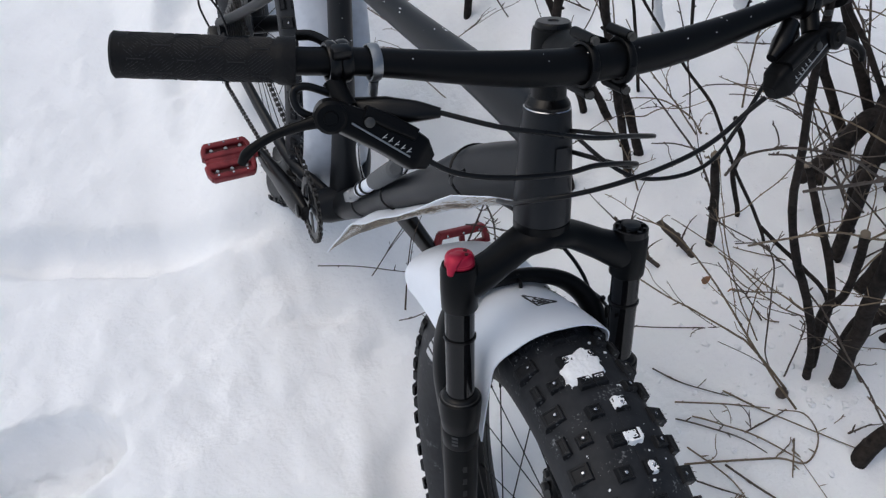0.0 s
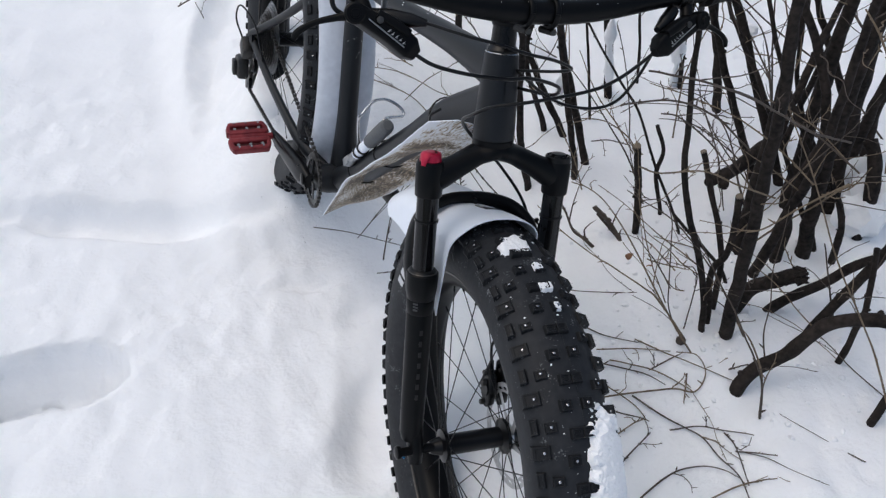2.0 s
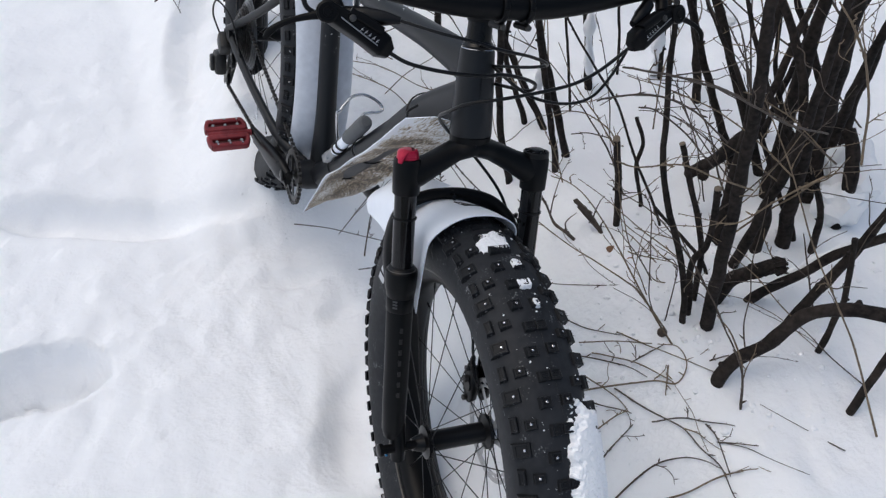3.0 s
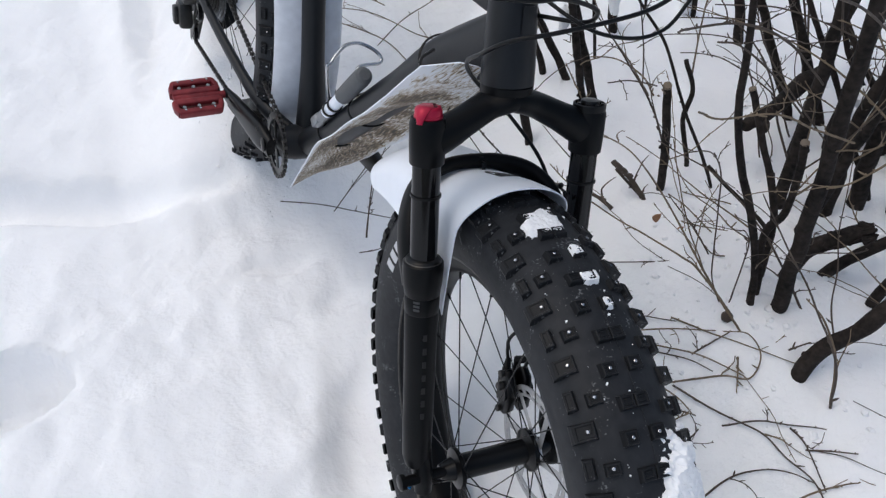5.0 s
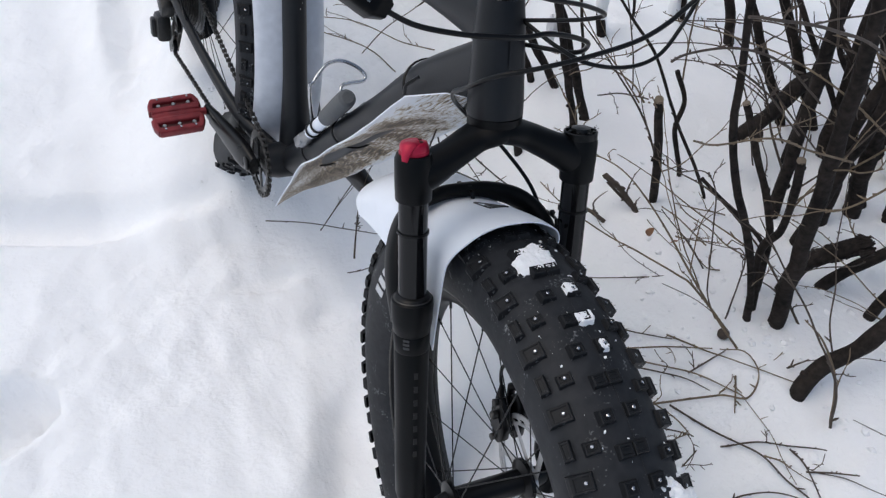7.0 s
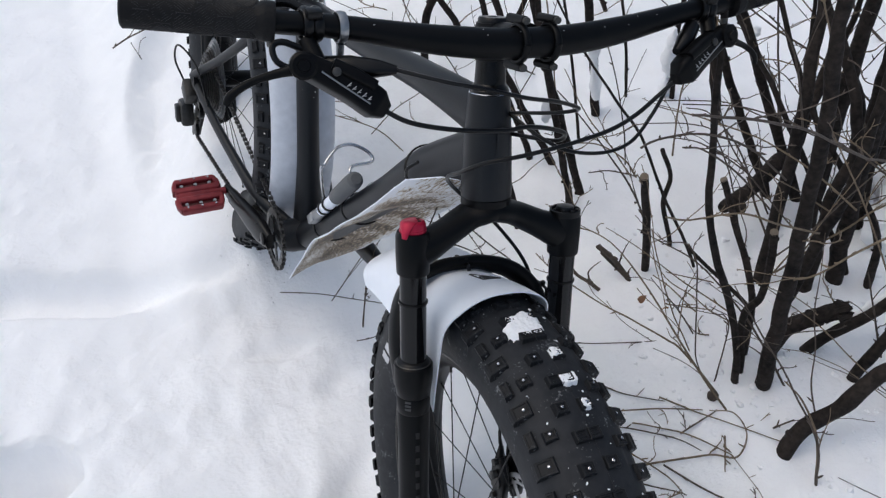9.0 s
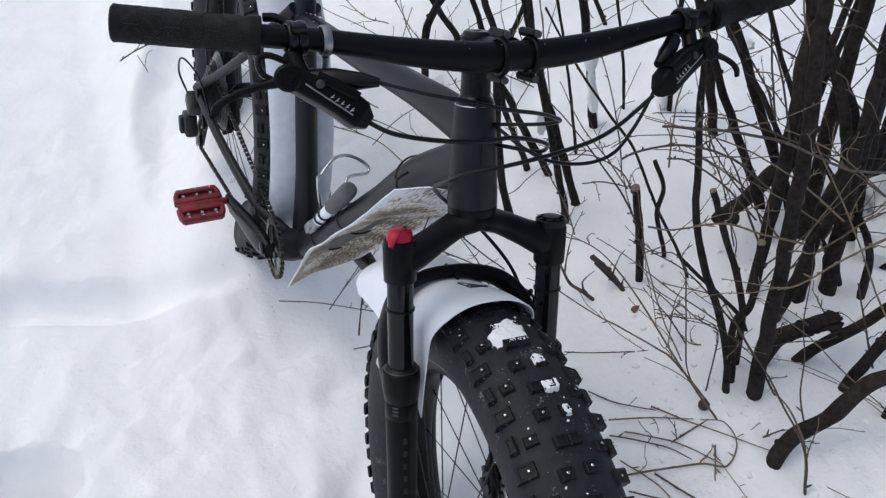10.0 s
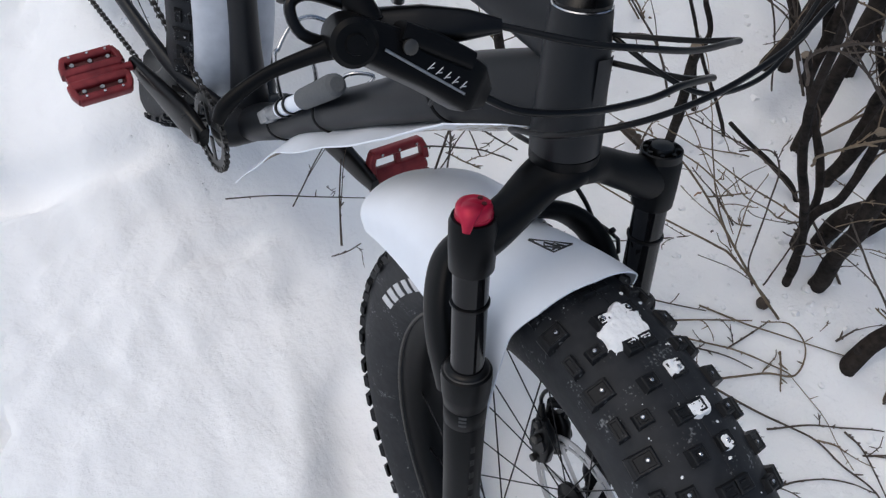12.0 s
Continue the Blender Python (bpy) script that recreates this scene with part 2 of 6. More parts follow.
def lathe(bm, profile, centre, axis, seg=48, closed=False, mat=0):
    """Turns a profile of (along, radius) round an axis through centre."""
    axis = Vector(axis).normalized()
    s = axis.orthogonal().normalized()
    if abs(axis.x) > 0.99:
        s = Vector((0, -1, 0))
    u = axis.cross(s)
    c = Vector(centre)
    rings = []
    for k in range(seg):
        a = 2 * math.pi * k / seg
        d = s * math.cos(a) + u * math.sin(a)
        rings.append([bm.verts.new(c + axis * h + d * r) for h, r in profile])
    m = len(profile)
    for k in range(seg):
        q, w = rings[k], rings[(k + 1) % seg]
        for j in range(m if closed else m - 1):
            f = bm.faces.new((q[j], q[(j + 1) % m], w[(j + 1) % m], w[j]))
            f.material_index = mat
    if not closed:
        for j, flip in ((0, False), (m - 1, True)):
            ring = [r[j] for r in rings]
            bm.faces.new(ring[::-1] if flip else ring).material_index = mat
    bmesh.ops.recalc_face_normals(bm, faces=bm.faces)
    return bm


def block(bm, size, m=Matrix(), bevel=0.002, taper=1.0, mat=0):
    """A box with rounded edges; taper narrows its top."""
    made = bmesh.ops.create_cube(bm, size=1.0)["verts"]
    for v in made:
        k = taper if v.co.z > 0 else 1.0
        v.co = Vector((v.co.x * size[0] * k, v.co.y * size[1] * k, v.co.z * size[2]))
    faces = list({f for v in made for f in v.link_faces})
    if bevel:
        edges = list({e for v in made for e in v.link_edges})
        res = bmesh.ops.bevel(bm, geom=edges, offset=bevel, segments=2, affect='EDGES', profile=0.5)
        faces = [f for f in bm.faces if f in set(res["faces"]) or f in set(faces)]
        made = list({v for f in res["faces"] for v in f.verts} | {v for v in made if v.is_valid})
    for f in faces:
        if f.is_valid:
            f.material_index = mat
    bmesh.ops.transform(bm, matrix=m, verts=[v for v in made if v.is_valid])
    return bm


def sheet(fn, nu, nv, thick, mats=(0, 0)):
    """A bent sheet of some thickness from fn(u, v), u and v from 0 to 1."""
    bm = bmesh.new()
    grid = [[Vector(fn(i / nu, j / nv)) for j in range(nv + 1)] for i in range(nu + 1)]
    layers = []
    for s in (-0.5, 0.5):
        rows = []
        for i in range(nu + 1):
            row = []
            for j in range(nv + 1):
                du = grid[min(i + 1, nu)][j] - grid[max(i - 1, 0)][j]
                dv = grid[i][min(j + 1, nv)] - grid[i][max(j - 1, 0)]
                n = du.cross(dv)
                n = n.normalized() if n.length > 1e-9 else Vector((0, 0, 1))
                row.append(bm.verts.new(grid[i][j] + n * thick * s))
            rows.append(row)
        layers.append(rows)
    a, b = layers
    for i in range(nu):
        for j in range(nv):
            bm.faces.new((a[i][j], a[i][j + 1], a[i + 1][j + 1], a[i + 1][j])).material_index = mats[0]
            bm.faces.new((b[i][j], b[i + 1][j], b[i + 1][j + 1], b[i][j + 1])).material_index = mats[1]
    for i in range(nu):
        for j in (0, nv):
            q = (a[i][j], a[i + 1][j], b[i + 1][j], b[i][j])
            bm.faces.new(q if j == 0 else q[::-1]).material_index = mats[0]
    for j in range(nv):
        for i in (0, nu):
            q = (a[i][j], b[i][j], b[i][j + 1], a[i][j + 1])
            bm.faces.new(q if i == 0 else q[::-1]).material_index = mats[0]
    bmesh.ops.recalc_face_normals(bm, faces=bm.faces)
    return bm


def step(a, b, x):
    t = min(1.0, max(0.0, (x - a) / (b - a)))
    return t * t * (3 - 2 * t)


def between(rows, q):
    for (q0, d0), (q1, d1) in zip(rows, rows[1:]):
        if q <= q1:
            return d0 + (d1 - d0) * max(0.0, (q - q0) / (q1 - q0))
    return rows[-1][1]


# ---- snow ----
HOLES = [  # old footprints and hollows: x, y, half length, half width, turn, depth, hardness of the edge
    (-0.700, 0.632, 0.212, 0.088, -6, 0.20, 1.0),
    (-0.50, 1.105, 0.40, 0.062, -20, 0.085, 0.25),
    (0.000, 0.300, 0.150, 0.085, 70, 0.050, 0.35),
    (-0.78, -0.02, 0.22, 0.09, 50, 0.05, 0.3),
    (-0.105, 1.62, 0.32, 0.105, 78, 0.11, 0.45),
    (-0.05, 0.735, 0.10, 0.030, -6, 0.014, 0.5),
    (0.045, 0.605, 0.05, 0.030, -4, 0.012, 0.5),
]


def snow_height(x, y):
    h = 0.17 * step(0.82, 1.12, y) * step(-0.34, -0.04, x) * (1 - step(0.1, 0.5, x)) * (1 - step(2.0, 4.0, y)) + 0.045 + 0.325 * step(0.14, 0.60, x + 0.9 * noise.noise((y * 0.45, 3.0, 0.0)) * step(1.0, 3.5, abs(y - 0.5))) * (1 - 0.8 * step(4.0, 9.0, abs(y))) + 0.10 * step(0.85, 2.1, y) * (1 - step(0.3, 0.7, x)) + 0.10 * step(0.8, 2.0, y) * step(0.3, 0.7, x)
    far = step(2.5, 12.0, math.hypot(x, y))
    rough = 0.5 + 0.5 * noise.noise((x * 2.3 + 7, y * 2.3, 4.0))
    h += 0.014 * noise.noise((x * 1.7, y * 1.7, 0.0)) + 0.007 * noise.noise((x * 4.6, y * 4.6, 2.0)) + 0.016 * rough * noise.noise((x * 11, y * 11, 5.0)) + 0.010 * rough * noise.noise((x * 27, y * 27, 6.0)) + 0.004 * noise.noise((x * 62, y * 62, 7.0)) + 0.010 * abs(noise.noise((x * 3.9 + 3, y * 6.3, 11.0))) + 0.5 * far * noise.noise((x * 0.09, y * 0.09, 9.0))
    for cx, cy, a, b, turn, deep, hard in HOLES:
        c, s = math.cos(radians(turn)), math.sin(radians(turn))
        u, v = (x - cx) * c + (y - cy) * s, -(x - cx) * s + (y - cy) * c
        d = math.hypot(u / a, v / b) + 0.24 * noise.noise((x * 6, y * 6, 3.0)) + 0.08 * noise.noise((x * 22, y * 22, 8.0))
        inside = 1 - step(0.9 * hard, 1.3 - 0.2 * hard, d)
        h -= inside * deep * (1 - 0.35 * hard * abs(noise.noise((x * 19, y * 19, 14.0))))
        h += 0.004 * math.exp(-((d - 1.3) / 0.25) ** 2) * (0.2 + noise.noise((x * 16, y * 16, 1.0)))
    return h


def stops(fine, half, reach):
    """Even steps near the middle, wider and wider ones to the horizon."""
    out, x, s = [], 0.0, fine
    while x < reach:
        out.append(x)
        s = fine if x < half else s * 1.22
        x += s
    return out


def build_ground():
    right, left = stops(0.0125, 1.7, 900), stops(0.0125, 1.7, 900)
    xs = sorted({0.0, *right, *(-v for v in left)})
    ys = [0.5 + v for v in xs]
    verts = [(x, y, snow_height(x, y)) for y in ys for x in xs]
    n = len(xs)
    faces = [(j * n + i, j * n + i + 1, (j + 1) * n + i + 1, (j + 1) * n + i) for j in range(len(ys) - 1) for i in range(n - 1)]
    me = bpy.data.meshes.new("ground")
    me.from_pydata(verts, [], faces)
    me.materials.append(SNOW)
    me.polygons.foreach_set("use_smooth", [True] * len(me.polygons))
    return tagged(new("ground", me), "soft white snow with old footprints and a rising bank", "ground", kind="structure")


build_ground()

# ---- the bicycle: x to its left side, y to its rear, upright in its own frame and leaning into the shrub ----
bike = root("bicycle", pose(0, 0, 0, 0, 12, 0), "matt black fat-tyre mountain bicycle with white mudguards leaning into a shrub", "bicycle")
UP, FWD = Vector((0, 0.358, 0.934)), Vector((0, -0.934, 0.358))  # along the steering axis, and forward of it
FOOT = Vector((0, 0, 0.385)) - 0.051 * FWD
HALF = 0.102   # half the distance between the fork legs
LB, SB = 0.044, 0.024   # the legs and the steerer, forward of the axis
FRONT = Vector((0.0240, 0.0060, 0.397))
WHEEL_TURN = Matrix.Translation(FRONT) @ Matrix.Rotation(radians(-2.0), 4, 'Z') @ Matrix.Rotation(radians(-3.2), 4, 'Y') @ Matrix.Translation(-FRONT)


STEER = pose(0.0089, 0.0010, -0.0006, -0.27, -0.88, -2.0)   # the fork stands turned a little against the frame


def fk0(a, b, x=0.0):
    """A place in the plane of the steering axis: a along it, b forward of it."""
    v = FOOT + UP * a + FWD * b
    return Vector((x, v.y, v.z))


def fk(a, b, x=0.0):
    """A place on the fork, which is steered a little."""
    return STEER @ fk0(a, b, x)


def leg(a, s, b=0.0):
    """A place on the middle line of a fork leg, which leans a little."""
    return fk(a, LB + b, s * HALF - 0.001 + 0.02 * (0.5 - a))


LEG_UP = STEER.to_3x3() @ (UP - Vector((0.02, 0, 0))).normalized()


def fr(x, y, z):
    """A place on the frame, which is turned a little against the fork."""
    return Vector((x - 0.043 * (y - 0.24), y, z))


BB, REAR = fr(0, 0.737, 0.376), fr(-0.006, 1.2, 0.457)


# wheels
def tyre_radius(x):
    return 0.3892 - 0.0155 * (abs(x) / 0.0465) ** 2.4


FLANK = [(0.036, 0.286), (0.0425, 0.2915), (0.0515, 0.306), (0.0570, 0.323), (0.0595, 0.339), (0.0588, 0.352), (0.0555, 0.3630), (0.0465, 0.3737), (0.034, 0.3819), (0.017, 0.3878), (0, 0.3892)]


def flank_x(r):
    """How far the tyre's flank stands out at a radius."""
    for (x0, r0), (x1, r1) in zip(FLANK, FLANK[1:]):
        if r0 <= r <= r1:
            return x0 + (x1 - x0) * (r - r0) / (r1 - r0)
    return FLANK[0][0]


def tyre_mesh(centre):
    prof = [(-x, r) for x, r in FLANK] + FLANK[-2::-1] + [(0.032, 0.284), (-0.032, 0.284)]
    return lathe(bmesh.new(), prof, centre, (1, 0, 0), 120, closed=True)


def knob_mesh(w, l, h, studs, halves=1, ramp=0.0, hairs=0):
    """A low tread block with a flared foot, a sunk top inside a raised rim, steel studs and moulding hairs."""
    bm = bmesh.new()
    gap = 0.0016
    part_w = (w - gap * (halves - 1)) / halves
    for k in range(halves):
        x0 = -w / 2 + k * (part_w + gap)
        x1 = x0 + part_w

        def ring(grow, z, cut=0.0):
            return [bm.verts.new(v) for v in ((x0 - grow + cut, -l / 2 - grow, z), (x1 + grow, -l / 2 - grow, z), (x1 + grow, l / 2 + grow, z), (x0 - grow + cut, l / 2 + grow, z))]
        rings = [ring(0.0014, -0.003), ring(0.0008, 0.0008), ring(0.0002, h - 0.0008, ramp * 0.7), ring(-0.0006, h, ramp), ring(-0.0020, h, ramp), ring(-0.0026, h - 0.0009, ramp)]
        for a, b in zip(rings, rings[1:]):
            for i in range(4):
                bm.faces.new((a[i], a[(i + 1) % 4], b[(i + 1) % 4], b[i]))
        bm.faces.new(rings[-1])
        if halves > 1:      # two small bars on the sunk top
            for dy in (-0.0022, 0.0022):
                sweep(bm, [(x0 + 0.0035, dy, h - 0.0006), (x1 - 0.0035, dy, h - 0.0006)], (0.0009, 0.0006), 6, side=(0, 1, 0))
    for sx, sy in studs:
        sweep(bm, [(sx, sy, h - 0.002), (sx, sy, h + 0.0001)], [0.0036, 0.0031], 8, mat=0)
        sweep(bm, [(sx, sy, h - 0.0005), (sx, sy, h + 0.0009), (sx, sy, h + 0.0014)], [0.0018, 0.0018, 0.0010], 6, mat=1)
    for k in range(hairs):
        p = Vector((w / 2 - 0.001, (k - (hairs - 1) / 2) * 0.006, h * (0.5 + 0.3 * (k % 2))))
        sweep(bm, [p, p + Vector((0.0022, 0.0006, 0.0010)), p + Vector((0.0040, 0.0004 - 0.0012 * k, 0.0028))], [0.00035, 0.0003, 0.0002], 4)
    me = bpy.data.meshes.new("knob")
    bm.normal_update()
    bm.to_mesh(me)
    bm.free()
    me.materials.append(KNOB)
    me.materials.append(STEEL)
    return me


KNOBS = {
    "wide": knob_mesh(0.0245, 0.0165, 0.0060, [(0.0050, 0.0)], ramp=0.004),
    "wide_left": knob_mesh(0.0200, 0.0165, 0.0060, [(-0.0040, 0.0)], hairs=3),
    "edge": knob_mesh(0.0095, 0.0180, 0.0060, [], hairs=3),
    "mid": knob_mesh(0.0140, 0.0110, 0.0058, [(0.0, 0.001)]),
    "square": knob_mesh(0.0142, 0.0128, 0.0058, [(0.0, 0.0)]),
    "pair": knob_mesh(0.0300, 0.0122, 0.0058, [], halves=2),
}
PITCHES = 36
ROW = [(-0.0505, 0.45, "wide"), (-0.0530, 0.94, "edge"), (-0.0355, 0.89, "mid"), (-0.0146, 0.23, "square"), (0.0146, 0.23, "square"), (0.0, 0.72, "pair"), (0.0370, 0.55, "mid"), (0.0525, 0.02, "wide_left"), (0.0535, 0.52, "edge")]


def tread():
    rng = random.Random(5)
    for i in range(PITCHES):
        for x, shift, kind in ROW:
            yield kind, x + rng.uniform(-0.0005, 0.0005), 2 * math.pi * (i + shift + rng.uniform(-0.012, 0.012)) / PITCHES


def knob_place(centre, x, a):
    """The pose of a tread block at the angle a (from the front, over the top)."""
    slope = (tyre_radius(abs(x) + 0.002) - tyre_radius(abs(x) - 0.002)) / 0.004 * (1 if x > 0 else -1) if abs(x) > 0.025 else 0.0
    tilt = math.atan(-slope) * 0.75
    radial, along = Vector((0, -math.cos(a), math.sin(a))), Vector((0, math.sin(a), math.cos(a)))
    z = radial * math.cos(tilt) + Vector((1, 0, 0)) * math.sin(tilt)
    side = along.cross(z)
    p = centre + Vector((x, 0, 0)) + radial * (tyre_radius(x) - 0.0004)
    return Matrix((( side.x, along.x, z.x, p.x), (side.y, along.y, z.y, p.y), (side.z, along.z, z.z, p.z), (0, 0, 0, 1)))


def rim(centre, name, seg=96):
    prof = [(-0.036, 0.290), (-0.0345, 0.281), (-0.030, 0.270), (-0.020, 0.262), (0, 0.259), (0.020, 0.262), (0.030, 0.270), (0.0345, 0.281), (0.036, 0.290), (0.032, 0.288), (0.018, 0.278), (-0.018, 0.278), (-0.032, 0.288)]
    ob = part(name, lathe(bmesh.new(), prof, centre, (1, 0, 0), seg, closed=True), MATT, bike, "wide matt black rim")
    for x in (-0.0385, 0.0385):
        ring = [(x + 0.0022 * math.cos(a), 0.2885 + 0.0026 * math.sin(a)) for a in [2 * math.pi * k / 8 for k in range(8)]]
        part("rim_flange", lathe(bmesh.new(), ring, centre, (1, 0, 0), seg, closed=True), DARKSTEEL, ob, "worn satin edge of the rim")
    return ob


def spokes(centre, flanges, count=32, turn=None):
    for k in range(count):
        sgn = 1 if k % 2 else -1
        a = 2 * math.pi * k / count
        lead = (0.62 if (k // 2) % 2 else -0.62)
        fx, fr_ = flanges[0 if sgn < 0 else 1]
        p = centre + Vector((fx, -fr_ * math.cos(a + lead), fr_ * math.sin(a + lead)))
        q = centre + Vector((sgn * 0.016, -0.264 * math.cos(a), 0.264 * math.sin(a)))
        e = p + (q - p) * 0.95
        bm = sweep(bmesh.new(), [p, e], 0.0009, 6)
        sweep(bm, [e, q], 0.0019, 6)
        ob = part("spoke", bm, PLASTIC, bike)
        if turn:
            ob.matrix_basis = turn


def hub(centre, half, flanges, name):
    f0, f1 = flanges
    prof = [(-half, 0.010), (-half + 0.008, 0.013), (f0[0] - 0.006, 0.016), (f0[0] - 0.003, f0[1] + 0.004), (f0[0] + 0.003, f0[1] + 0.004), (f0[0] + 0.008, 0.0175), (f1[0] - 0.008, 0.0175), (f1[0] - 0.003, f1[1] + 0.004), (f1[0] + 0.003, f1[1] + 0.004), (f1[0] + 0.006, 0.016), (half - 0.008, 0.013), (half, 0.010)]
    return part(name, lathe(bmesh.new(), prof, centre, (1, 0, 0), 28), PLASTIC, bike, "black wheel hub")


front_tyre = part("front_tyre", tyre_mesh(FRONT), RUBBER, bike, "black fat tyre with spaced studded knobs")
part("mould_line", sweep(bmesh.new(), [knob_place(FRONT, 0.006, 2 * math.pi * k / 120) @ Vector((0, 0, 0.0004)) for k in range(121)], 0.0004, 4, caps=False), RUBBER, front_tyre, "fine moulding seam")
rim(FRONT, "front_rim").matrix_basis = WHEEL_TURN
front_tyre.matrix_basis = WHEEL_TURN
F_FLANGES = ((-0.058, 0.024), (0.050, 0.026))
hub(FRONT, 0.083, F_FLANGES, "front_hub").matrix_basis = WHEEL_TURN
spokes(FRONT, F_FLANGES, 32, WHEEL_TURN)
rear_tyre = part("rear_tyre", tyre_mesh(REAR), RUBBER, bike, "black fat tyre sunk a little into snow")
rim(REAR, "rear_rim")
R_FLANGES = ((-0.052, 0.026), (0.062, 0.026))
hub(REAR, 0.1, R_FLANGES, "rear_hub")
spokes(REAR, R_FLANGES)


def sidewall_print(parent, centre, start, widths):
    """Raised pale bars on the flank of a tyre, in place of a maker's mark."""
    for a0, w in widths:
        a1 = a0 + w
        def fn(u, v, a0=a0, a1=a1):
            a, r = start + a0 + (a1 - a0) * u, 0.3165 + 0.0175 * v
            x = -flank_x(r) - 0.0006
            return centre + Vector((x, -r * math.cos(a), r * math.sin(a)))
        part("print_bar", sheet(fn, 4, 3, 0.0008), PALE, parent, "pale print")


sidewall_print(front_tyre, FRONT, radians(167), [(-0.084 * i, w) for i, w in enumerate((0.050, 0.054, 0.054, 0.046, 0.052))])


# brake disc, front, on the left side of the hub
def disc():
    bm = bmesh.new()
    c = FRONT + Vector((0.058, 0, 0))
    for r0, r1 in ((0.083, 0.090), (0.074, 0.078)):
        lathe(bm, [(-0.001, r0), (-0.001, r1), (0.001, r1), (0.001, r0)], c, (1, 0, 0), 64, closed=True)
    for k in range(24):
        a = 2 * math.pi * k / 24
        p = c + Vector((0, -0.0775 * math.cos(a), 0.0775 * math.sin(a)))
        q = c + Vector((0, -0.0835 * math.cos(a + 0.12), 0.0835 * math.sin(a + 0.12)))
        sweep(bm, [p, q], (0.0010, 0.0028), 6, side=(1, 0, 0))
    for k in range(6):
        a = 2 * math.pi * k / 6
        p = c + Vector((0, -0.02 * math.cos(a), 0.02 * math.sin(a)))
        q = c + Vector((0, -0.075 * math.cos(a + 0.5), 0.075 * math.sin(a + 0.5)))
        sweep(bm, [p, q], (0.0010, 0.0056), 6, side=(1, 0, 0))
    lathe(bm, [(-0.002, 0.012), (-0.002, 0.024), (0.002, 0.024), (0.002, 0.012)], c, (1, 0, 0), 24, closed=True)
    part("brake_disc", bm, ROTOR, bike, "thin steel brake disc with cut-outs").matrix_basis = WHEEL_TURN


disc()
CAL = Matrix.Translation((0.084, 0.086, 0.428)) @ Matrix.Rotation(radians(-22), 4, 'X')
cal = bmesh.new()
for dx in (-0.0125, 0.0125):
    line = [CAL @ Vector((dx, y, z)) for y, z in ((0.004, -0.034), (0.0, -0.024), (0.0, 0.0), (0.0, 0.022), (0.006, 0.032))]
    sweep(cal, line, [(0.006, 0.008), (0.0078, 0.015), (0.0085, 0.018), (0.0078, 0.014), (0.006, 0.008)], 16, side=(1, 0, 0), square=0.6)
    sweep(cal, [CAL @ Vector((dx, -0.001, 0)), CAL @ Vector((dx * 1.85, -0.001, 0))], [0.0135, 0.0125], 20)
block(cal, (0.036, 0.010, 0.046), CAL @ Matrix.Translation((0, 0.016, 0)), 0.003)
caliper = part("brake_caliper", cal, PLASTIC, bike, "black two-piece brake caliper")
for z in (-0.029, 0.029):
    part("bolt", lathe(bmesh.new(), [(0, 0.0050), (0.005, 0.0050), (0.006, 0.0032)], CAL @ Vector((-0.020, 0.004, z)), (-1, 0, 0), 12), DARKSTEEL, caliper)
part("banjo", lathe(bmesh.new(), [(0, 0.0062), (0.007, 0.0062), (0.009, 0.004)], CAL @ Vector((-0.022, -0.001, 0.012)), (-1, 0, 0), 14), DARKSTEEL, caliper, "small alloy hose fitting")
part("hose_barb", sweep(bmesh.new(), [CAL @ Vector((-0.012, 0.010, 0.014)), CAL @ Vector((-0.008, 0.014, 0.030)), Vector((0.083, 0.122, 0.456))], [0.0080, 0.0062, 0.0036], 12), PLASTIC, caliper, "tapered black hose fitting")
part("lower_hose", tube([(0.083, 0.122, 0.453), (0.077, 0.125, 0.475), (0.070, 0.121, 0.508), (0.080, 0.108, 0.550), leg(0.20, 1, -0.024)], 0.0026, 10), PLASTIC, caliper, "black brake hose rising to the fork leg")
part("mount", sweep(bmesh.new(), [CAL @ Vector((0.012, 0.020, -0.034)), CAL @ Vector((0.014, 0.022, 0.034)), leg(0.14, 1, -0.015)], (0.007, 0.006), 10), MATT, caliper)


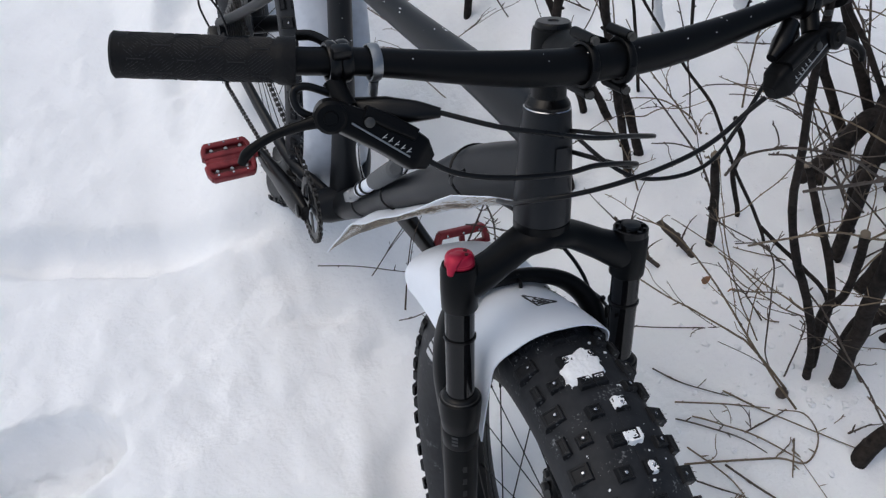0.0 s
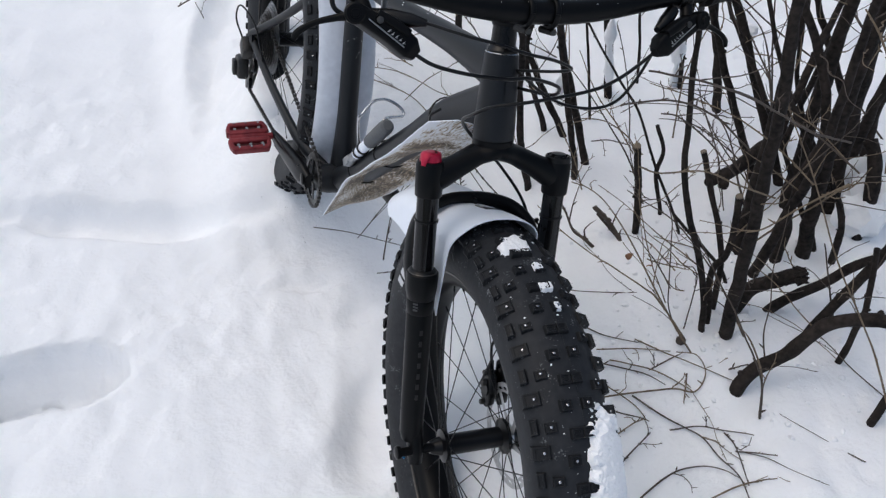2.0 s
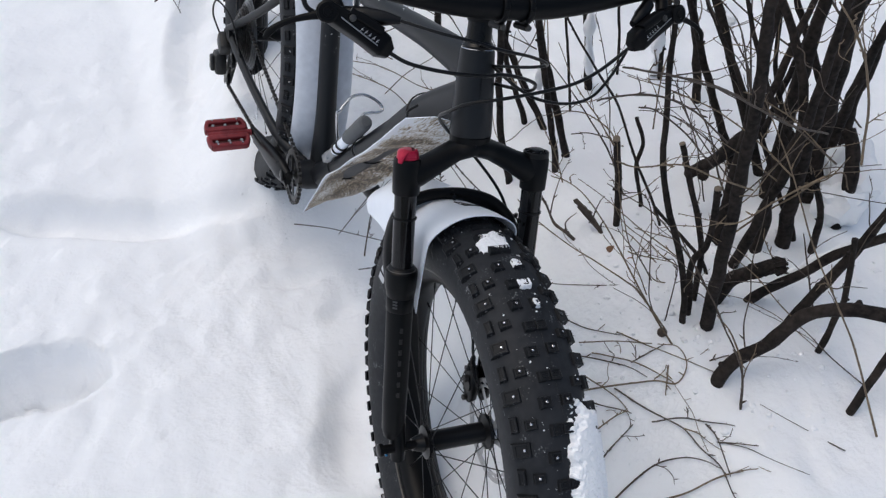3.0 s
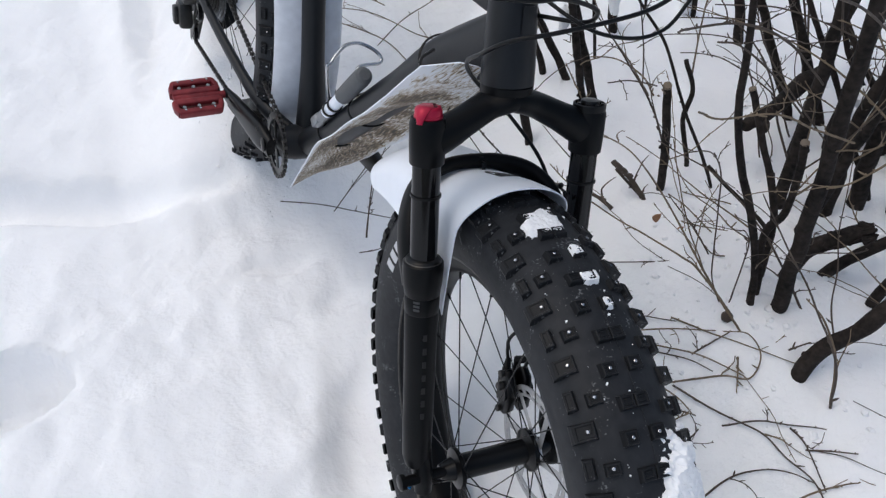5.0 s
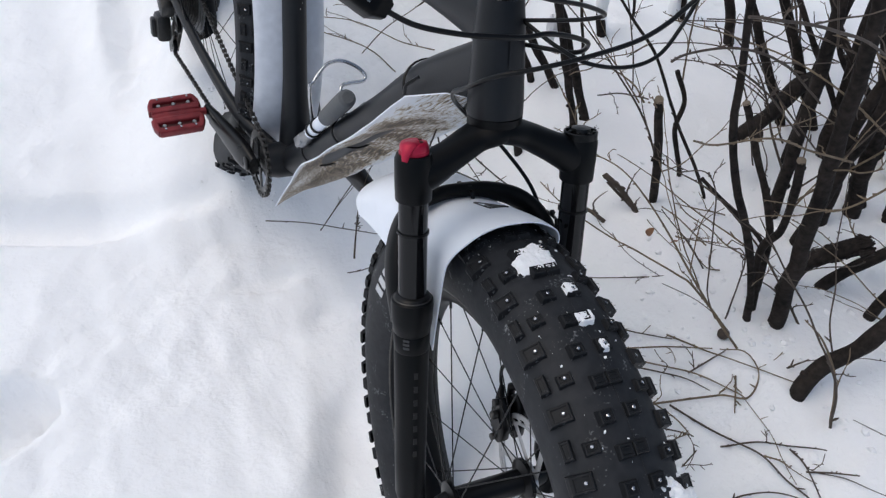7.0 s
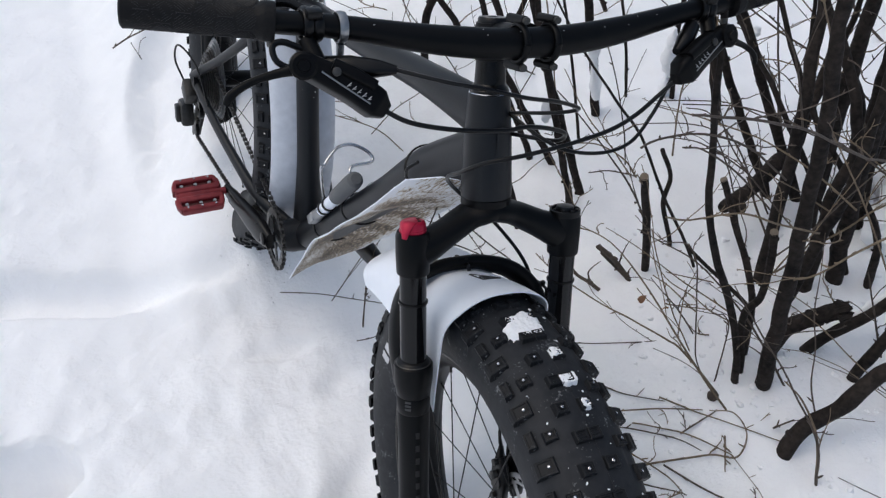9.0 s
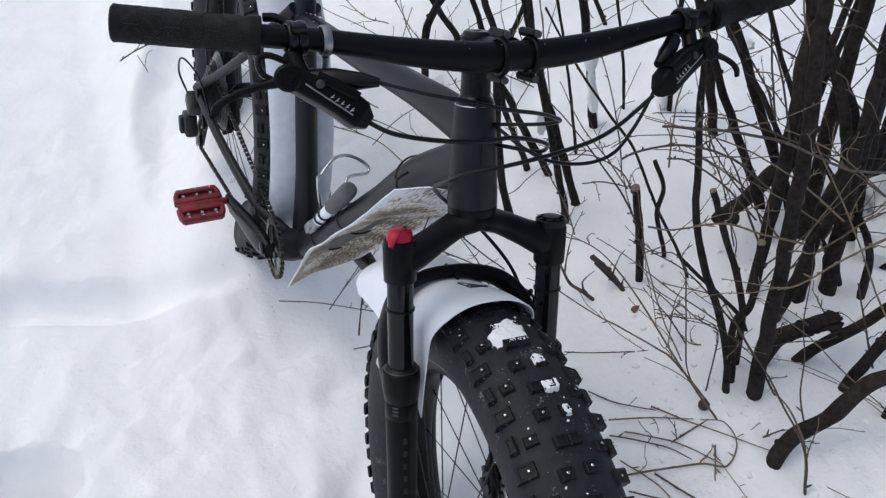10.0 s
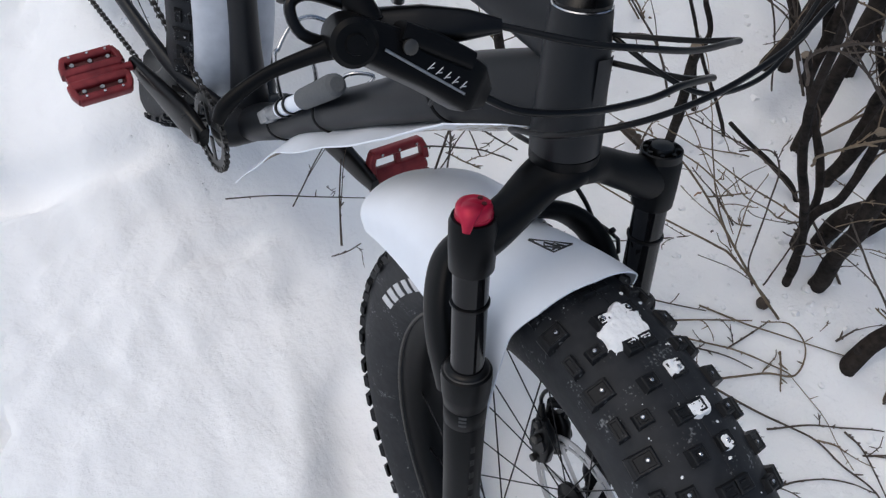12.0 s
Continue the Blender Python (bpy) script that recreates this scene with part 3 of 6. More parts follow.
# fork
def fork_leg(s):
    base = leg(0, s)
    part("stanchion", sweep(bmesh.new(), [leg(0.29, s), leg(0.48, s)], 0.0161, 36), GLOSS, bike, "glossy black fork stanchion")
    part("o_ring", lathe(bmesh.new(), [(-0.0016, 0.0159), (-0.0012, 0.0179), (0.0012, 0.0179), (0.0016, 0.0159)], leg(0.408, s), LEG_UP, 32), PLASTIC, bike)
    prof = [(0.325, 0.0190), (0.327, 0.0222), (0.325, 0.0240), (0.317, 0.0244), (0.301, 0.0236), (0.284, 0.0215), (0.2828, 0.0206), (0.2815, 0.0213), (0.261, 0.0210), (0.260, 0.0203), (0.2585, 0.0206), (0.18, 0.0198), (0.10, 0.0196), (0.045, 0.0188), (0.03, 0.015)]
    lower = part("lower_leg", lathe(bmesh.new(), prof, base, LEG_UP, 40), MATT, bike, "matt black fork lower leg")
    part("seal", lathe(bmesh.new(), [(0.3255, 0.0166), (0.3275, 0.0212), (0.3295, 0.0204), (0.3318, 0.0166)], base, LEG_UP, 36), PLASTIC, lower)
    part("seal_ring", lathe(bmesh.new(), [(0.3265, 0.0212), (0.3272, 0.0220), (0.3280, 0.0213)], base, LEG_UP, 36), DARKSTEEL, lower, "thin bright wiper ring")
    drop = bmesh.new()
    e = leg(0.0, s).x
    sweep(drop, glide([leg(0.075, s), fk(0.04, LB + 0.001, e * 0.985), fk(0.012, 0.050, e * 0.965), fk(-0.012, 0.053, e * 0.955)], 4), spread([(0.018, 0.018), (0.014, 0.017), (0.0125, 0.019), (0.0115, 0.013)], 13), 18, side=(1, 0, 0))
    part("dropout", drop, MATT, bike)

    def print_on(a0, a1, t0, t1, radius):
        def fn(u, v):
            t = radians(t0 + (t1 - t0) * u)
            return leg(a0 + (a1 - a0) * v, s) + Vector((1, 0, 0)) * radius * math.cos(t) - FWD * radius * math.sin(t)
        return sheet(fn, 4, 1, 0.0004)
    if s < 0:
        for k in range(7):   # dull bars where a maker's mark runs down the leg
            a = 0.236 - 0.019 * k
            part("print_bar", print_on(a, a - 0.009, -106, -92, 0.0202), DIMPRINT, lower, "dull grey print")
        for k in range(3):
            part("print_bar", print_on(0.281 - 0.005 * k, 0.278 - 0.005 * k, -142, -122, 0.0215), FAINT, lower, "small grey print")


for s in (-1, 1):
    fork_leg(s)

crown = bmesh.new()
for s in (-1, 1):
    lathe(crown, [(0.4475, 0.0164), (0.4455, 0.0190), (0.4465, 0.0197), (0.470, 0.0205), (0.492, 0.0205), (0.4975, 0.0186), (0.4975, 0.0140)], leg(0, s), LEG_UP, 40)
    x = leg(0.48, s).x
    arm = glide([fk(0.4715, 0.044, x), fk(0.4775, 0.044, x * 0.84), fk(0.489, 0.041, x * 0.60), fk(0.503, 0.034, x * 0.30), fk0(0.510, 0.028, x * 0.1), fk0(0.5115, 0.026, 0)], 5)
    sweep(crown, arm, spread([(0.0185, 0.0230), (0.0185, 0.0210), (0.0195, 0.0172), (0.0235, 0.0152), (0.029, 0.0155), (0.0305, 0.0158)], len(arm)), 28, side=FWD)
lathe(crown, [(0.503, 0.022), (0.507, 0.0270), (0.518, 0.0300), (0.5272, 0.0304), (0.5280, 0.028)], fk0(0, SB, -0.0005), UP, 44)
part("fork_crown", crown, MATT, bike, "matt black arched fork crown")

DIAL = leg(0.4975, -1)
cap = lathe(bmesh.new(), [(0.0, 0.0160), (0.0030, 0.0160), (0.0036, 0.0154), (0.0088, 0.0152), (0.0112, 0.0140), (0.0126, 0.0112), (0.0124, 0.0098), (0.0122, 0.0068), (0.0134, 0.0050), (0.0138, 0.002)], DIAL, LEG_UP, 36)
out = (FWD * 0.62 - Vector((1, 0, 0)) * 0.78).normalized()
sweep(cap, glide([DIAL + UP * 0.0122 + out * 0.003, DIAL + UP * 0.0118 + out * 0.0118, DIAL + UP * 0.0060 + out * 0.0170, DIAL + UP * -0.004 + out * 0.0205], 4), spread([(0.0092, 0.0022), (0.0085, 0.0028), (0.0064, 0.0030), (0.0032, 0.0022)], 13), 12, side=UP.cross(out))
for k in range(2):
    a = radians(35 + 75 * k)
    p = DIAL + UP * 0.0148 + (Vector((1, 0, 0)) * math.cos(a) + FWD * math.sin(a) * 0.8) * 0.0115
    sweep(cap, [p - UP * 0.004, p - UP * 0.0012], [0.0030, 0.0024], 10)
dial = part("damper_dial", cap, RED, bike, "crimson anodised damper dial with a small lever")
rec = bmesh.new()
for k in range(3):
    a = radians(-20 + 70 * k)
    p = DIAL + UP * 0.0136 + (Vector((1, 0, 0)) * math.cos(a) + FWD * math.sin(a)) * 0.0078
    sweep(rec, [p - UP * 0.002, p + UP * 0.0001], [0.0022, 0.0022], 10)
part("recess", rec, RED_DARK, dial)
CAPL = leg(0, 1)
lcap = lathe(bmesh.new(), [(0.496, 0.0195), (0.5035, 0.0195), (0.5045, 0.0180), (0.5015, 0.0160), (0.5015, 0.0120), (0.5075, 0.0105), (0.5085, 0.004)], CAPL, LEG_UP, 32)
for k in range(8):
    a = radians(45 * k)
    p = leg(0.5045, 1) + Vector((math.cos(a) * 0.0150, 0, 0)) + FWD * math.sin(a) * 0.0150
    sweep(lcap, [p - UP * 0.003, p + UP * 0.0005], 0.0022, 6)
part("air_cap", lcap, PLASTIC, bike, "black ribbed air cap")

brace = glide([leg(0.285, -1, -0.022), leg(0.330, -1, -0.040) - Vector((0.002, 0, 0)), fk(0.367, -0.018, -0.094), fk(0.393, -0.040, -0.072), fk(0.404, -0.050, -0.036), fk(0.406, -0.052, 0), fk(0.404, -0.050, 0.036), fk(0.393, -0.040, 0.074), fk(0.370, -0.018, 0.097), leg(0.330, 1, -0.040), leg(0.285, 1, -0.022)], 6)
bm = sweep(bmesh.new(), brace, spread([(0.016, 0.016), (0.018, 0.014), (0.019, 0.011), (0.020, 0.0095), (0.020, 0.009), (0.020, 0.009), (0.020, 0.009), (0.020, 0.0095), (0.019, 0.011), (0.018, 0.014), (0.016, 0.016)], len(brace)), 18, side=FWD, square=0.8)
arch = part("fork_arch", bm, MATT, bike, "matt black brace behind the fork legs")
for x, a0, b0 in ((0.006, 0.409, -0.048), (0.104, 0.377, -0.009)):
    bm = sweep(bmesh.new(), [fk(a0 - 0.012, b0 - 0.023, x), fk(a0 + 0.003, b0 - 0.019, x), fk(a0 + 0.005, b0, x), fk(a0 + 0.003, b0 + 0.019, x), fk(a0 - 0.012, b0 + 0.023, x)], (0.0026, 0.0012), 8, side=(1, 0, 0))
    block(bm, (0.0055, 0.0055, 0.006), Matrix.Translation(fk(a0 + 0.0075, b0 + 0.009, x)), 0.001)
    part("cable_tie", bm, PLASTIC, arch, "black cable tie")

axle = sweep(bmesh.new(), [(-0.118, FRONT.y, FRONT.z), (0.118, FRONT.y, FRONT.z)], 0.0075, 16)
lathe(axle, [(0, 0.011), (0.006, 0.011), (0.008, 0.008)], (-0.112, FRONT.y, FRONT.z), (-1, 0, 0), 16)
part("wheel_axle", axle, PLASTIC, bike)
bm = sweep(bmesh.new(), [(-0.104, 0.000, 0.388), (-0.108, 0.005, 0.392), (-0.109, 0.010, 0.397)], [(0.0022, 0.003), (0.0022, 0.003), (0.0015, 0.002)], 10)
part("axle_lever", bm, BLUE, bike, "small blue axle lever tip")

# frame
part("head_tube", tube([fk0(0.5285, SB, -0.0005), fk0(0.545, SB, -0.001), fk0(0.60, SB, -0.002), fk0(0.640, SB, -0.003), fk0(0.650, SB, -0.003)], [0.0305, 0.0305, 0.0278, 0.0250, 0.0240], 44, 3), FRAME, bike, "matt charcoal head tube")
down = glide([fk0(0.572, 0.014), fr(0, 0.350, 0.808), fr(0, 0.430, 0.715), fr(0, 0.528, 0.602), fr(0, 0.632, 0.480), fr(0, 0.735, 0.374)], 6)
part("down_tube", sweep(bmesh.new(), down, spread([(0.024, 0.038), (0.031, 0.0330), (0.034, 0.0265), (0.0345, 0.0245), (0.0345, 0.0245), (0.040, 0.030)], len(down)), 36, side=(1, 0, 0)), FRAME, bike, "deep matt charcoal down tube")
top = glide([fk0(0.620, 0.016), fr(0, 0.40, 0.918), fr(0, 0.60, 0.861), fr(0, 0.88, 0.79)], 6)
part("top_tube", sweep(bmesh.new(), top, spread([(0.022, 0.030), (0.023, 0.0215), (0.021, 0.0185), (0.020, 0.017)], len(top)), 32, side=(1, 0, 0)), FRAME, bike, "matt charcoal top tube")
part("seat_tube", tube([fr(0, 0.750, 0.385), fr(0, 0.785, 0.52), fr(0, 0.862, 0.80), fr(0, 0.885, 0.89)], [0.031, 0.0215, 0.0195, 0.0195], 32), FRAME, bike, "matt charcoal seat tube")
part("seat_post", tube([fr(0, 0.875, 0.85), fr(0, 0.915, 1.02)], 0.0152, 24), GLOSS, bike, "black seat post")
part("bottom_bracket", sweep(bmesh.new(), [BB + Vector((x, 0, 0)) for x in (-0.062, -0.04, 0.04, 0.062)], [0.028, 0.033, 0.033, 0.028], 32), FRAME, bike)
for s in (-1, 1):
    part("seat_stay", tube([fr(s * 0.116, 1.205, 0.465), fr(s * 0.088, 1.10, 0.560), fr(s * 0.066, 1.0, 0.655), fr(s * 0.045, 0.92, 0.745), fr(s * 0.018, 0.868, 0.815)], [0.010, 0.0095, 0.0095, 0.0105, 0.012], 18), FRAME, bike, "slim bent seat stay")
    part("chain_stay", tube([fr(s * 0.114, 1.20, 0.452), fr(s * 0.104, 1.06, 0.430), fr(s * 0.086, 0.92, 0.405), fr(s * 0.070, 0.84, 0.392), fr(s * 0.035, 0.76, 0.378)], [(0.008, 0.013), (0.009, 0.012), (0.010, 0.013), (0.011, 0.016), (0.013, 0.02)], 20, side=(1, 0, 0)), FRAME, bike, "chain stay")
    bm = bmesh.new()
    lathe(bm, [(-0.004, 0.020), (-0.004, 0.021), (0.004, 0.021), (0.004, 0.020)], fr(s * 0.116, 1.2, 0.457), (1, 0, 0), 24, closed=False)
    part("rear_dropout", bm, MATT, bike)
part("clip", tube([fr(-0.036, 0.325, 0.842), fr(-0.045, 0.333, 0.826), fr(-0.041, 0.340, 0.808)], 0.0022, 8), PLASTIC, bike)
for y, z in ((0.350, 0.808), (0.528, 0.602), (0.632, 0.480)):
    bm = bmesh.new()
    ring = [fr(0.0375 * math.cos(a), y, z) + Vector((0, 0.72, 0.69)) * 0.0345 * math.sin(a) * (1.0 if y < 0.4 else 0.78) for a in [2 * math.pi * k / 28 for k in range(29)]]
    sweep(bm, ring, (0.0008, 0.0016), 6)
    part("cable_tie", bm, PLASTIC, bike, "black cable tie round the down tube")

# stem and handlebar
part("headset_spacer", lathe(bmesh.new(), [(0.651, 0.0225), (0.655, 0.0230), (0.659, 0.0205), (0.662, 0.0180), (0.690, 0.0172)], fk0(0, SB, -0.003), UP, 32), PLASTIC, bike)
part("spacer_ring", lathe(bmesh.new(), [(0.6502, 0.0232), (0.6511, 0.0242), (0.6520, 0.0232)], fk0(0, SB, -0.003), UP, 32), STEEL, bike, "thin bright ring above the head tube")
CLAMP = Vector((0.000, 0.2045, 1.0745))
bm = lathe(bmesh.new(), [(0.688, 0.0185), (0.692, 0.0200), (0.724, 0.0200), (0.729, 0.0188)], fk0(0, SB, -0.003), UP, 32)
body = glide([fk0(0.712, 0.026), fk0(0.716, 0.060), CLAMP - FWD * 0.018], 5)
sweep(bm, body, spread([(0.0200, 0.0175), (0.0200, 0.0165), (0.0235, 0.0185)], len(body)), 24, side=(1, 0, 0))
stem = part("stem", bm, MATT, bike, "matt black handlebar stem")
part("top_cap", lathe(bmesh.new(), [(0.729, 0.0175), (0.733, 0.0172), (0.735, 0.0158), (0.735, 0.006), (0.7335, 0.0045)], fk0(0, SB, -0.003), UP, 32), PLASTIC, stem)
for x in (-0.0185, 0.0185):
    lug = bmesh.new()
    ring = [CLAMP + Vector((x, 0, 0)) + FWD * 0.0188 * math.cos(a) + UP * 0.0188 * math.sin(a) for a in [2 * math.pi * k / 28 for k in range(29)]]
    sweep(lug, ring, (0.0040, 0.0026), 10, side=(1, 0, 0), square=0.7)
    for s in (-1, 1):
        p = CLAMP + Vector((x, 0, 0)) + UP * 0.0235 * s
        sweep(lug, [p - FWD * 0.020, p + FWD * 0.011], [0.0050, 0.0046], 12)
    part("face_plate", lug, MATT, stem, "face plate strap")
    for s in (-1, 1):
        p = CLAMP + Vector((x, 0, 0)) + UP * 0.0235 * s
        bm = sweep(bmesh.new(), [p + FWD * 0.010, p + FWD * 0.0150], 0.0038, 12)
        sweep(bm, [p + FWD * 0.0148, p + FWD * 0.0154], 0.0020, 6, mat=0)
        part("bolt", bm, DARKSTEEL, stem)

BAR = [(-0.3945, 0.271, 1.0835), (-0.33, 0.254, 1.0845), (-0.263, 0.2375, 1.0850), (-0.207, 0.2275, 1.0842), (-0.12, 0.213, 1.0775), (-0.055, 0.2055, 1.0745), (0, 0.2045, 1.0745), (0.055, 0.2055, 1.0775), (0.12, 0.212, 1.0845), (0.207, 0.225, 1.0965), (0.263, 0.2345, 1.1010), (0.33, 0.251, 1.1075), (0.3985, 0.268, 1.1140), (0.4290, 0.2745, 1.1170)]
bar_line = glide(BAR, 5)
bar_r = [0.0111 + 0.0048 * (1 - step(0.045, 0.235, abs(p.x))) for p in bar_line]
part("handlebar", sweep(bmesh.new(), bar_line, bar_r, 28), MATT, bike, "matt black tapered riser handlebar")


def on_bar(x):
    for a, b in zip(bar_line, bar_line[1:]):
        if a.x <= x <= b.x:
            return a + (b - a) * ((x - a.x) / (b.x - a.x))
    return bar_line[0] if x < 0 else bar_line[-1]


def bar_sleeve(x0, x1, prof, seg=32, mat=0, bm=None):
    bm = bm or bmesh.new()
    n = len(prof)
    pts = [on_bar(x0 + (x1 - x0) * f) for f, _ in prof]
    sweep(bm, pts, [r for _, r in prof], seg, mat=mat)
    return bm


def grip(s):
    inner, outer = (0.276, 0.4285) if s > 0 else (-0.264, -0.3942)
    prof = [(0, 0.0150), (0.004, 0.0186), (0.07, 0.0188), (0.10, 0.0182), (0.115, 0.0166), (0.5, 0.0166), (0.95, 0.0172), (0.985, 0.0176), (1.0, 0.0155)]
    if s > 0:
        bm = bar_sleeve(inner, outer, prof)
    else:
        bm = bar_sleeve(outer, inner, [(1 - f, r) for f, r in prof[::-1]])
    g = part("grip", bm, GRIP, bike, "black rubber grip with a moulded hexagon pattern")
    # moulded ridges: hexagon outlines and fine chevrons
    rid = bmesh.new()
    ax = (on_bar(outer) - on_bar(inner)).normalized()
    e1 = ax.orthogonal().normalized()
    e2 = ax.cross(e1)
    c0 = on_bar(inner)
    R0 = 0.0170

    def skin(t, a):
        return c0 + ax * t + (e1 * math.cos(a) + e2 * math.sin(a)) * R0
    size, n_round = 0.0119, 5
    for row in range(6):
        for k in range(n_round):
            t0, a0 = 0.026 + row * size * 1.5, 2 * math.pi * (k + 0.5 * (row % 2)) / n_round
            hexa = []
            for j in range(7):
                w = radians(60 * j)
                hexa.append(skin(t0 + size * math.cos(w), a0 + (2 * math.pi / n_round) * 0.577 * math.sin(w)))
            sweep(rid, hexa, 0.00062, 4, caps=False)
            lean = radians(52 if (row + k) % 2 else -52)
            for j in range(-4, 5):      # fine ribs slanting across each hexagon
                off = j * 0.0021
                half = math.sqrt(max(0.0, 0.0092 ** 2 - off ** 2))
                rib = [(off * math.cos(lean) - f * half * math.sin(lean), off * math.sin(lean) + f * half * math.cos(lean)) for f in (-1, 0, 1)]
                sweep(rid, [skin(t0 + p, a0 + q / R0) for p, q in rib], 0.00042, 4, caps=False)
    part("moulding", rid, GRIP_RIB, g, "raised hexagon ribs")
    p = on_bar(s * 0.270)
    part("bolt", lathe(bmesh.new(), [(0, 0.0040), (0.005, 0.0036), (0.006, 0.002)], p - Vector((0, 0.010, 0.0145)), (0, -0.5, -0.85), 10), DARKSTEEL, g)


grip(-1)
grip(1)


def brake(s):
    """A hydraulic brake lever: clamp, master cylinder, blade and hose nut."""
    X = lambda x, y, z: Vector((s * x, y, z + (0.0 if s < 0 else 0.018)))
    c = on_bar(s * 0.232)
    bm = bmesh.new()
    for dx in (-0.0045, 0.0055):
        ring = [c + Vector((s * dx, 0, 0)) + Vector((0, math.cos(a), math.sin(a))) * 0.0146 for a in [2 * math.pi * k / 24 for k in range(25)]]
        sweep(bm, ring, (0.0048, 0.0026), 8, side=(1, 0, 0))
    block(bm, (0.016, 0.012, 0.010), Matrix.Translation(c + Vector((s * 0.0005, -0.008, 0.0145))), 0.003)
    part_clamp = part("lever_clamp", bm, PLASTIC, bike, "black brake clamp")
    cyl = bmesh.new()
    line = glide([X(0.246, 0.199, 1.062), X(0.226, 0.190, 1.054), X(0.205, 0.181, 1.046), X(0.189, 0.173, 1.038), X(0.182, 0.1695, 1.0335), X(0.173, 0.1650, 1.0275)], 5)
    sweep(cyl, line, spread([(0.0115, 0.0108), (0.0120, 0.0122), (0.0125, 0.0140), (0.0125, 0.0150), (0.0120, 0.0146), (0.0066, 0.0075)], len(line)), 28, side=(0.25, -0.82, 0.5), square=0.38)
    sweep(cyl, [X(0.238, 0.222, 1.074), X(0.232, 0.202, 1.062)], [0.009, 0.0085], 14)
    master = part("master_cylinder", cyl, CASTING, bike, "black brake master cylinder with slanting pale print")
    lid = bmesh.new()
    line = [X(0.222, 0.1905, 1.066), X(0.205, 0.183, 1.0595), X(0.184, 0.1735, 1.0505)]
    sweep(lid, line, [(0.0085, 0.0055), (0.0095, 0.0065), (0.0085, 0.0055)], 16, side=(0.25, -0.82, 0.5), square=0.5)
    part("reservoir_lid", lid, CASTING, master)
    part("bleed_screw", lathe(bmesh.new(), [(0, 0.0042), (0.002, 0.0042), (0.0025, 0.0030)], X(0.221, 0.1795, 1.0645), (0.1 * s, -0.82, 0.55), 14), DARKSTEEL, master)
    # slanting strokes of the model mark and the bright line under it
    d = (X(0.187, 0.172, 1.037) - X(0.226, 0.190, 1.054)).normalized()
    out = Vector((s * 0.25, -0.82, 0.5)).normalized()
    out = (out - d * out.dot(d)).normalized()
    up2 = d.cross(out) * (1 if d.cross(out).z > 0 else -1)
    mid = X(0.203, 0.180, 1.0455) + out * 0.0136
    part("bright_edge", sweep(bmesh.new(), [mid - d * 0.034 - up2 * 0.0004, mid + d * 0.019 - up2 * 0.0050], (0.0005, 0.0008), 6, side=out), ALLOY, master, "bright edge line")
    for k in range(5):
        q = mid + d * (-0.007 + 0.0056 * k) + up2 * (0.0014 - 0.0005 * k)
        bm = sweep(bmesh.new(), [q - up2 * 0.0024 - d * 0.0006, q + up2 * 0.0024 + d * 0.0016], (0.00036, 0.0003), 6, side=out)
        sweep(bm, [q - up2 * 0.0012 + d * 0.0004, q - up2 * 0.0002 + d * 0.0024], (0.00032, 0.0003), 6, side=out)
        part("print_bar", bm, PALE, master, "pale print")
    pv = X(0.2485, 0.1935, 1.064)
    bm = sweep(bmesh.new(), [pv - out * 0.012, pv - out * 0.004, pv + out * 0.008, pv + out * 0.010], [0.0120, 0.0130, 0.0130, 0.0105], 26)
    sweep(bm, [pv + out * 0.0098, pv + out * 0.0118], [0.0060, 0.0052], 16)
    part("pivot", bm, CASTING, master)
    blade = glide([X(0.250, 0.193, 1.062), X(0.268, 0.196, 1.056), X(0.288, 0.198, 1.049), X(0.303, 0.197, 1.042), X(0.313, 0.196, 1.034), X(0.317, 0.195, 1.026)], 5)
    bm = sweep(bmesh.new(), blade, spread([(0.0050, 0.0068), (0.0030, 0.0044), (0.0026, 0.0036), (0.0028, 0.0038), (0.0034, 0.0044), (0.0030, 0.0034)], len(blade)), 14, side=(0, -0.8, 0.6))
    part("lever_blade", bm, CASTING, bike, "curved black brake lever blade")


brake(-1)
brake(1)

# bright clamp band and gear shifter beside the right brake
c = on_bar(-0.2045)
bm = bmesh.new()
ring = [c + Vector((0, math.cos(a), math.sin(a))) * 0.0142 for a in [2 * math.pi * k / 32 for k in range(33)]]
sweep(bm, ring, (0.0046, 0.0011), 8, side=(1, 0, 0))
sweep(bm, [c + Vector((0, -0.006, -0.014)), c + Vector((0, -0.008, -0.026))], [0.0042, 0.0036], 12)
part("clamp_band", bm, ALLOY, bike, "bright alloy clamp band")
bm = bmesh.new()
line = glide([(-0.222, 0.212, 1.052), (-0.200, 0.200, 1.056), (-0.178, 0.190, 1.060), (-0.160, 0.182, 1.062)], 4)
sweep(bm, line, spread([(0.009, 0.010), (0.0115, 0.0105), (0.0085, 0.008), (0.0040, 0.0040)], len(line)), 16, square=0.7)
shifter = part("gear_shifter", bm, PLASTIC, bike, "black gear shifter under the bar")
loop = [(-0.231, 0.210, 1.064), (-0.247, 0.216, 1.070), (-0.262, 0.220, 1.074), (-0.271, 0.218, 1.070), (-0.268, 0.208, 1.060), (-0.250, 0.202, 1.054), (-0.235, 0.200, 1.055)]
part("paddle", sweep(bmesh.new(), glide(loop, 4), (0.0028, 0.0034), 10, side=(0, 1, 0)), PLASTIC, shifter, "black shift paddle")
part("paddle", sweep(bmesh.new(), glide([(-0.232, 0.240, 1.092), (-0.246, 0.252, 1.096), (-0.258, 0.258, 1.094)], 4), (0.0030, 0.0045), 10, side=(0, 1, 0)), PLASTIC, shifter)

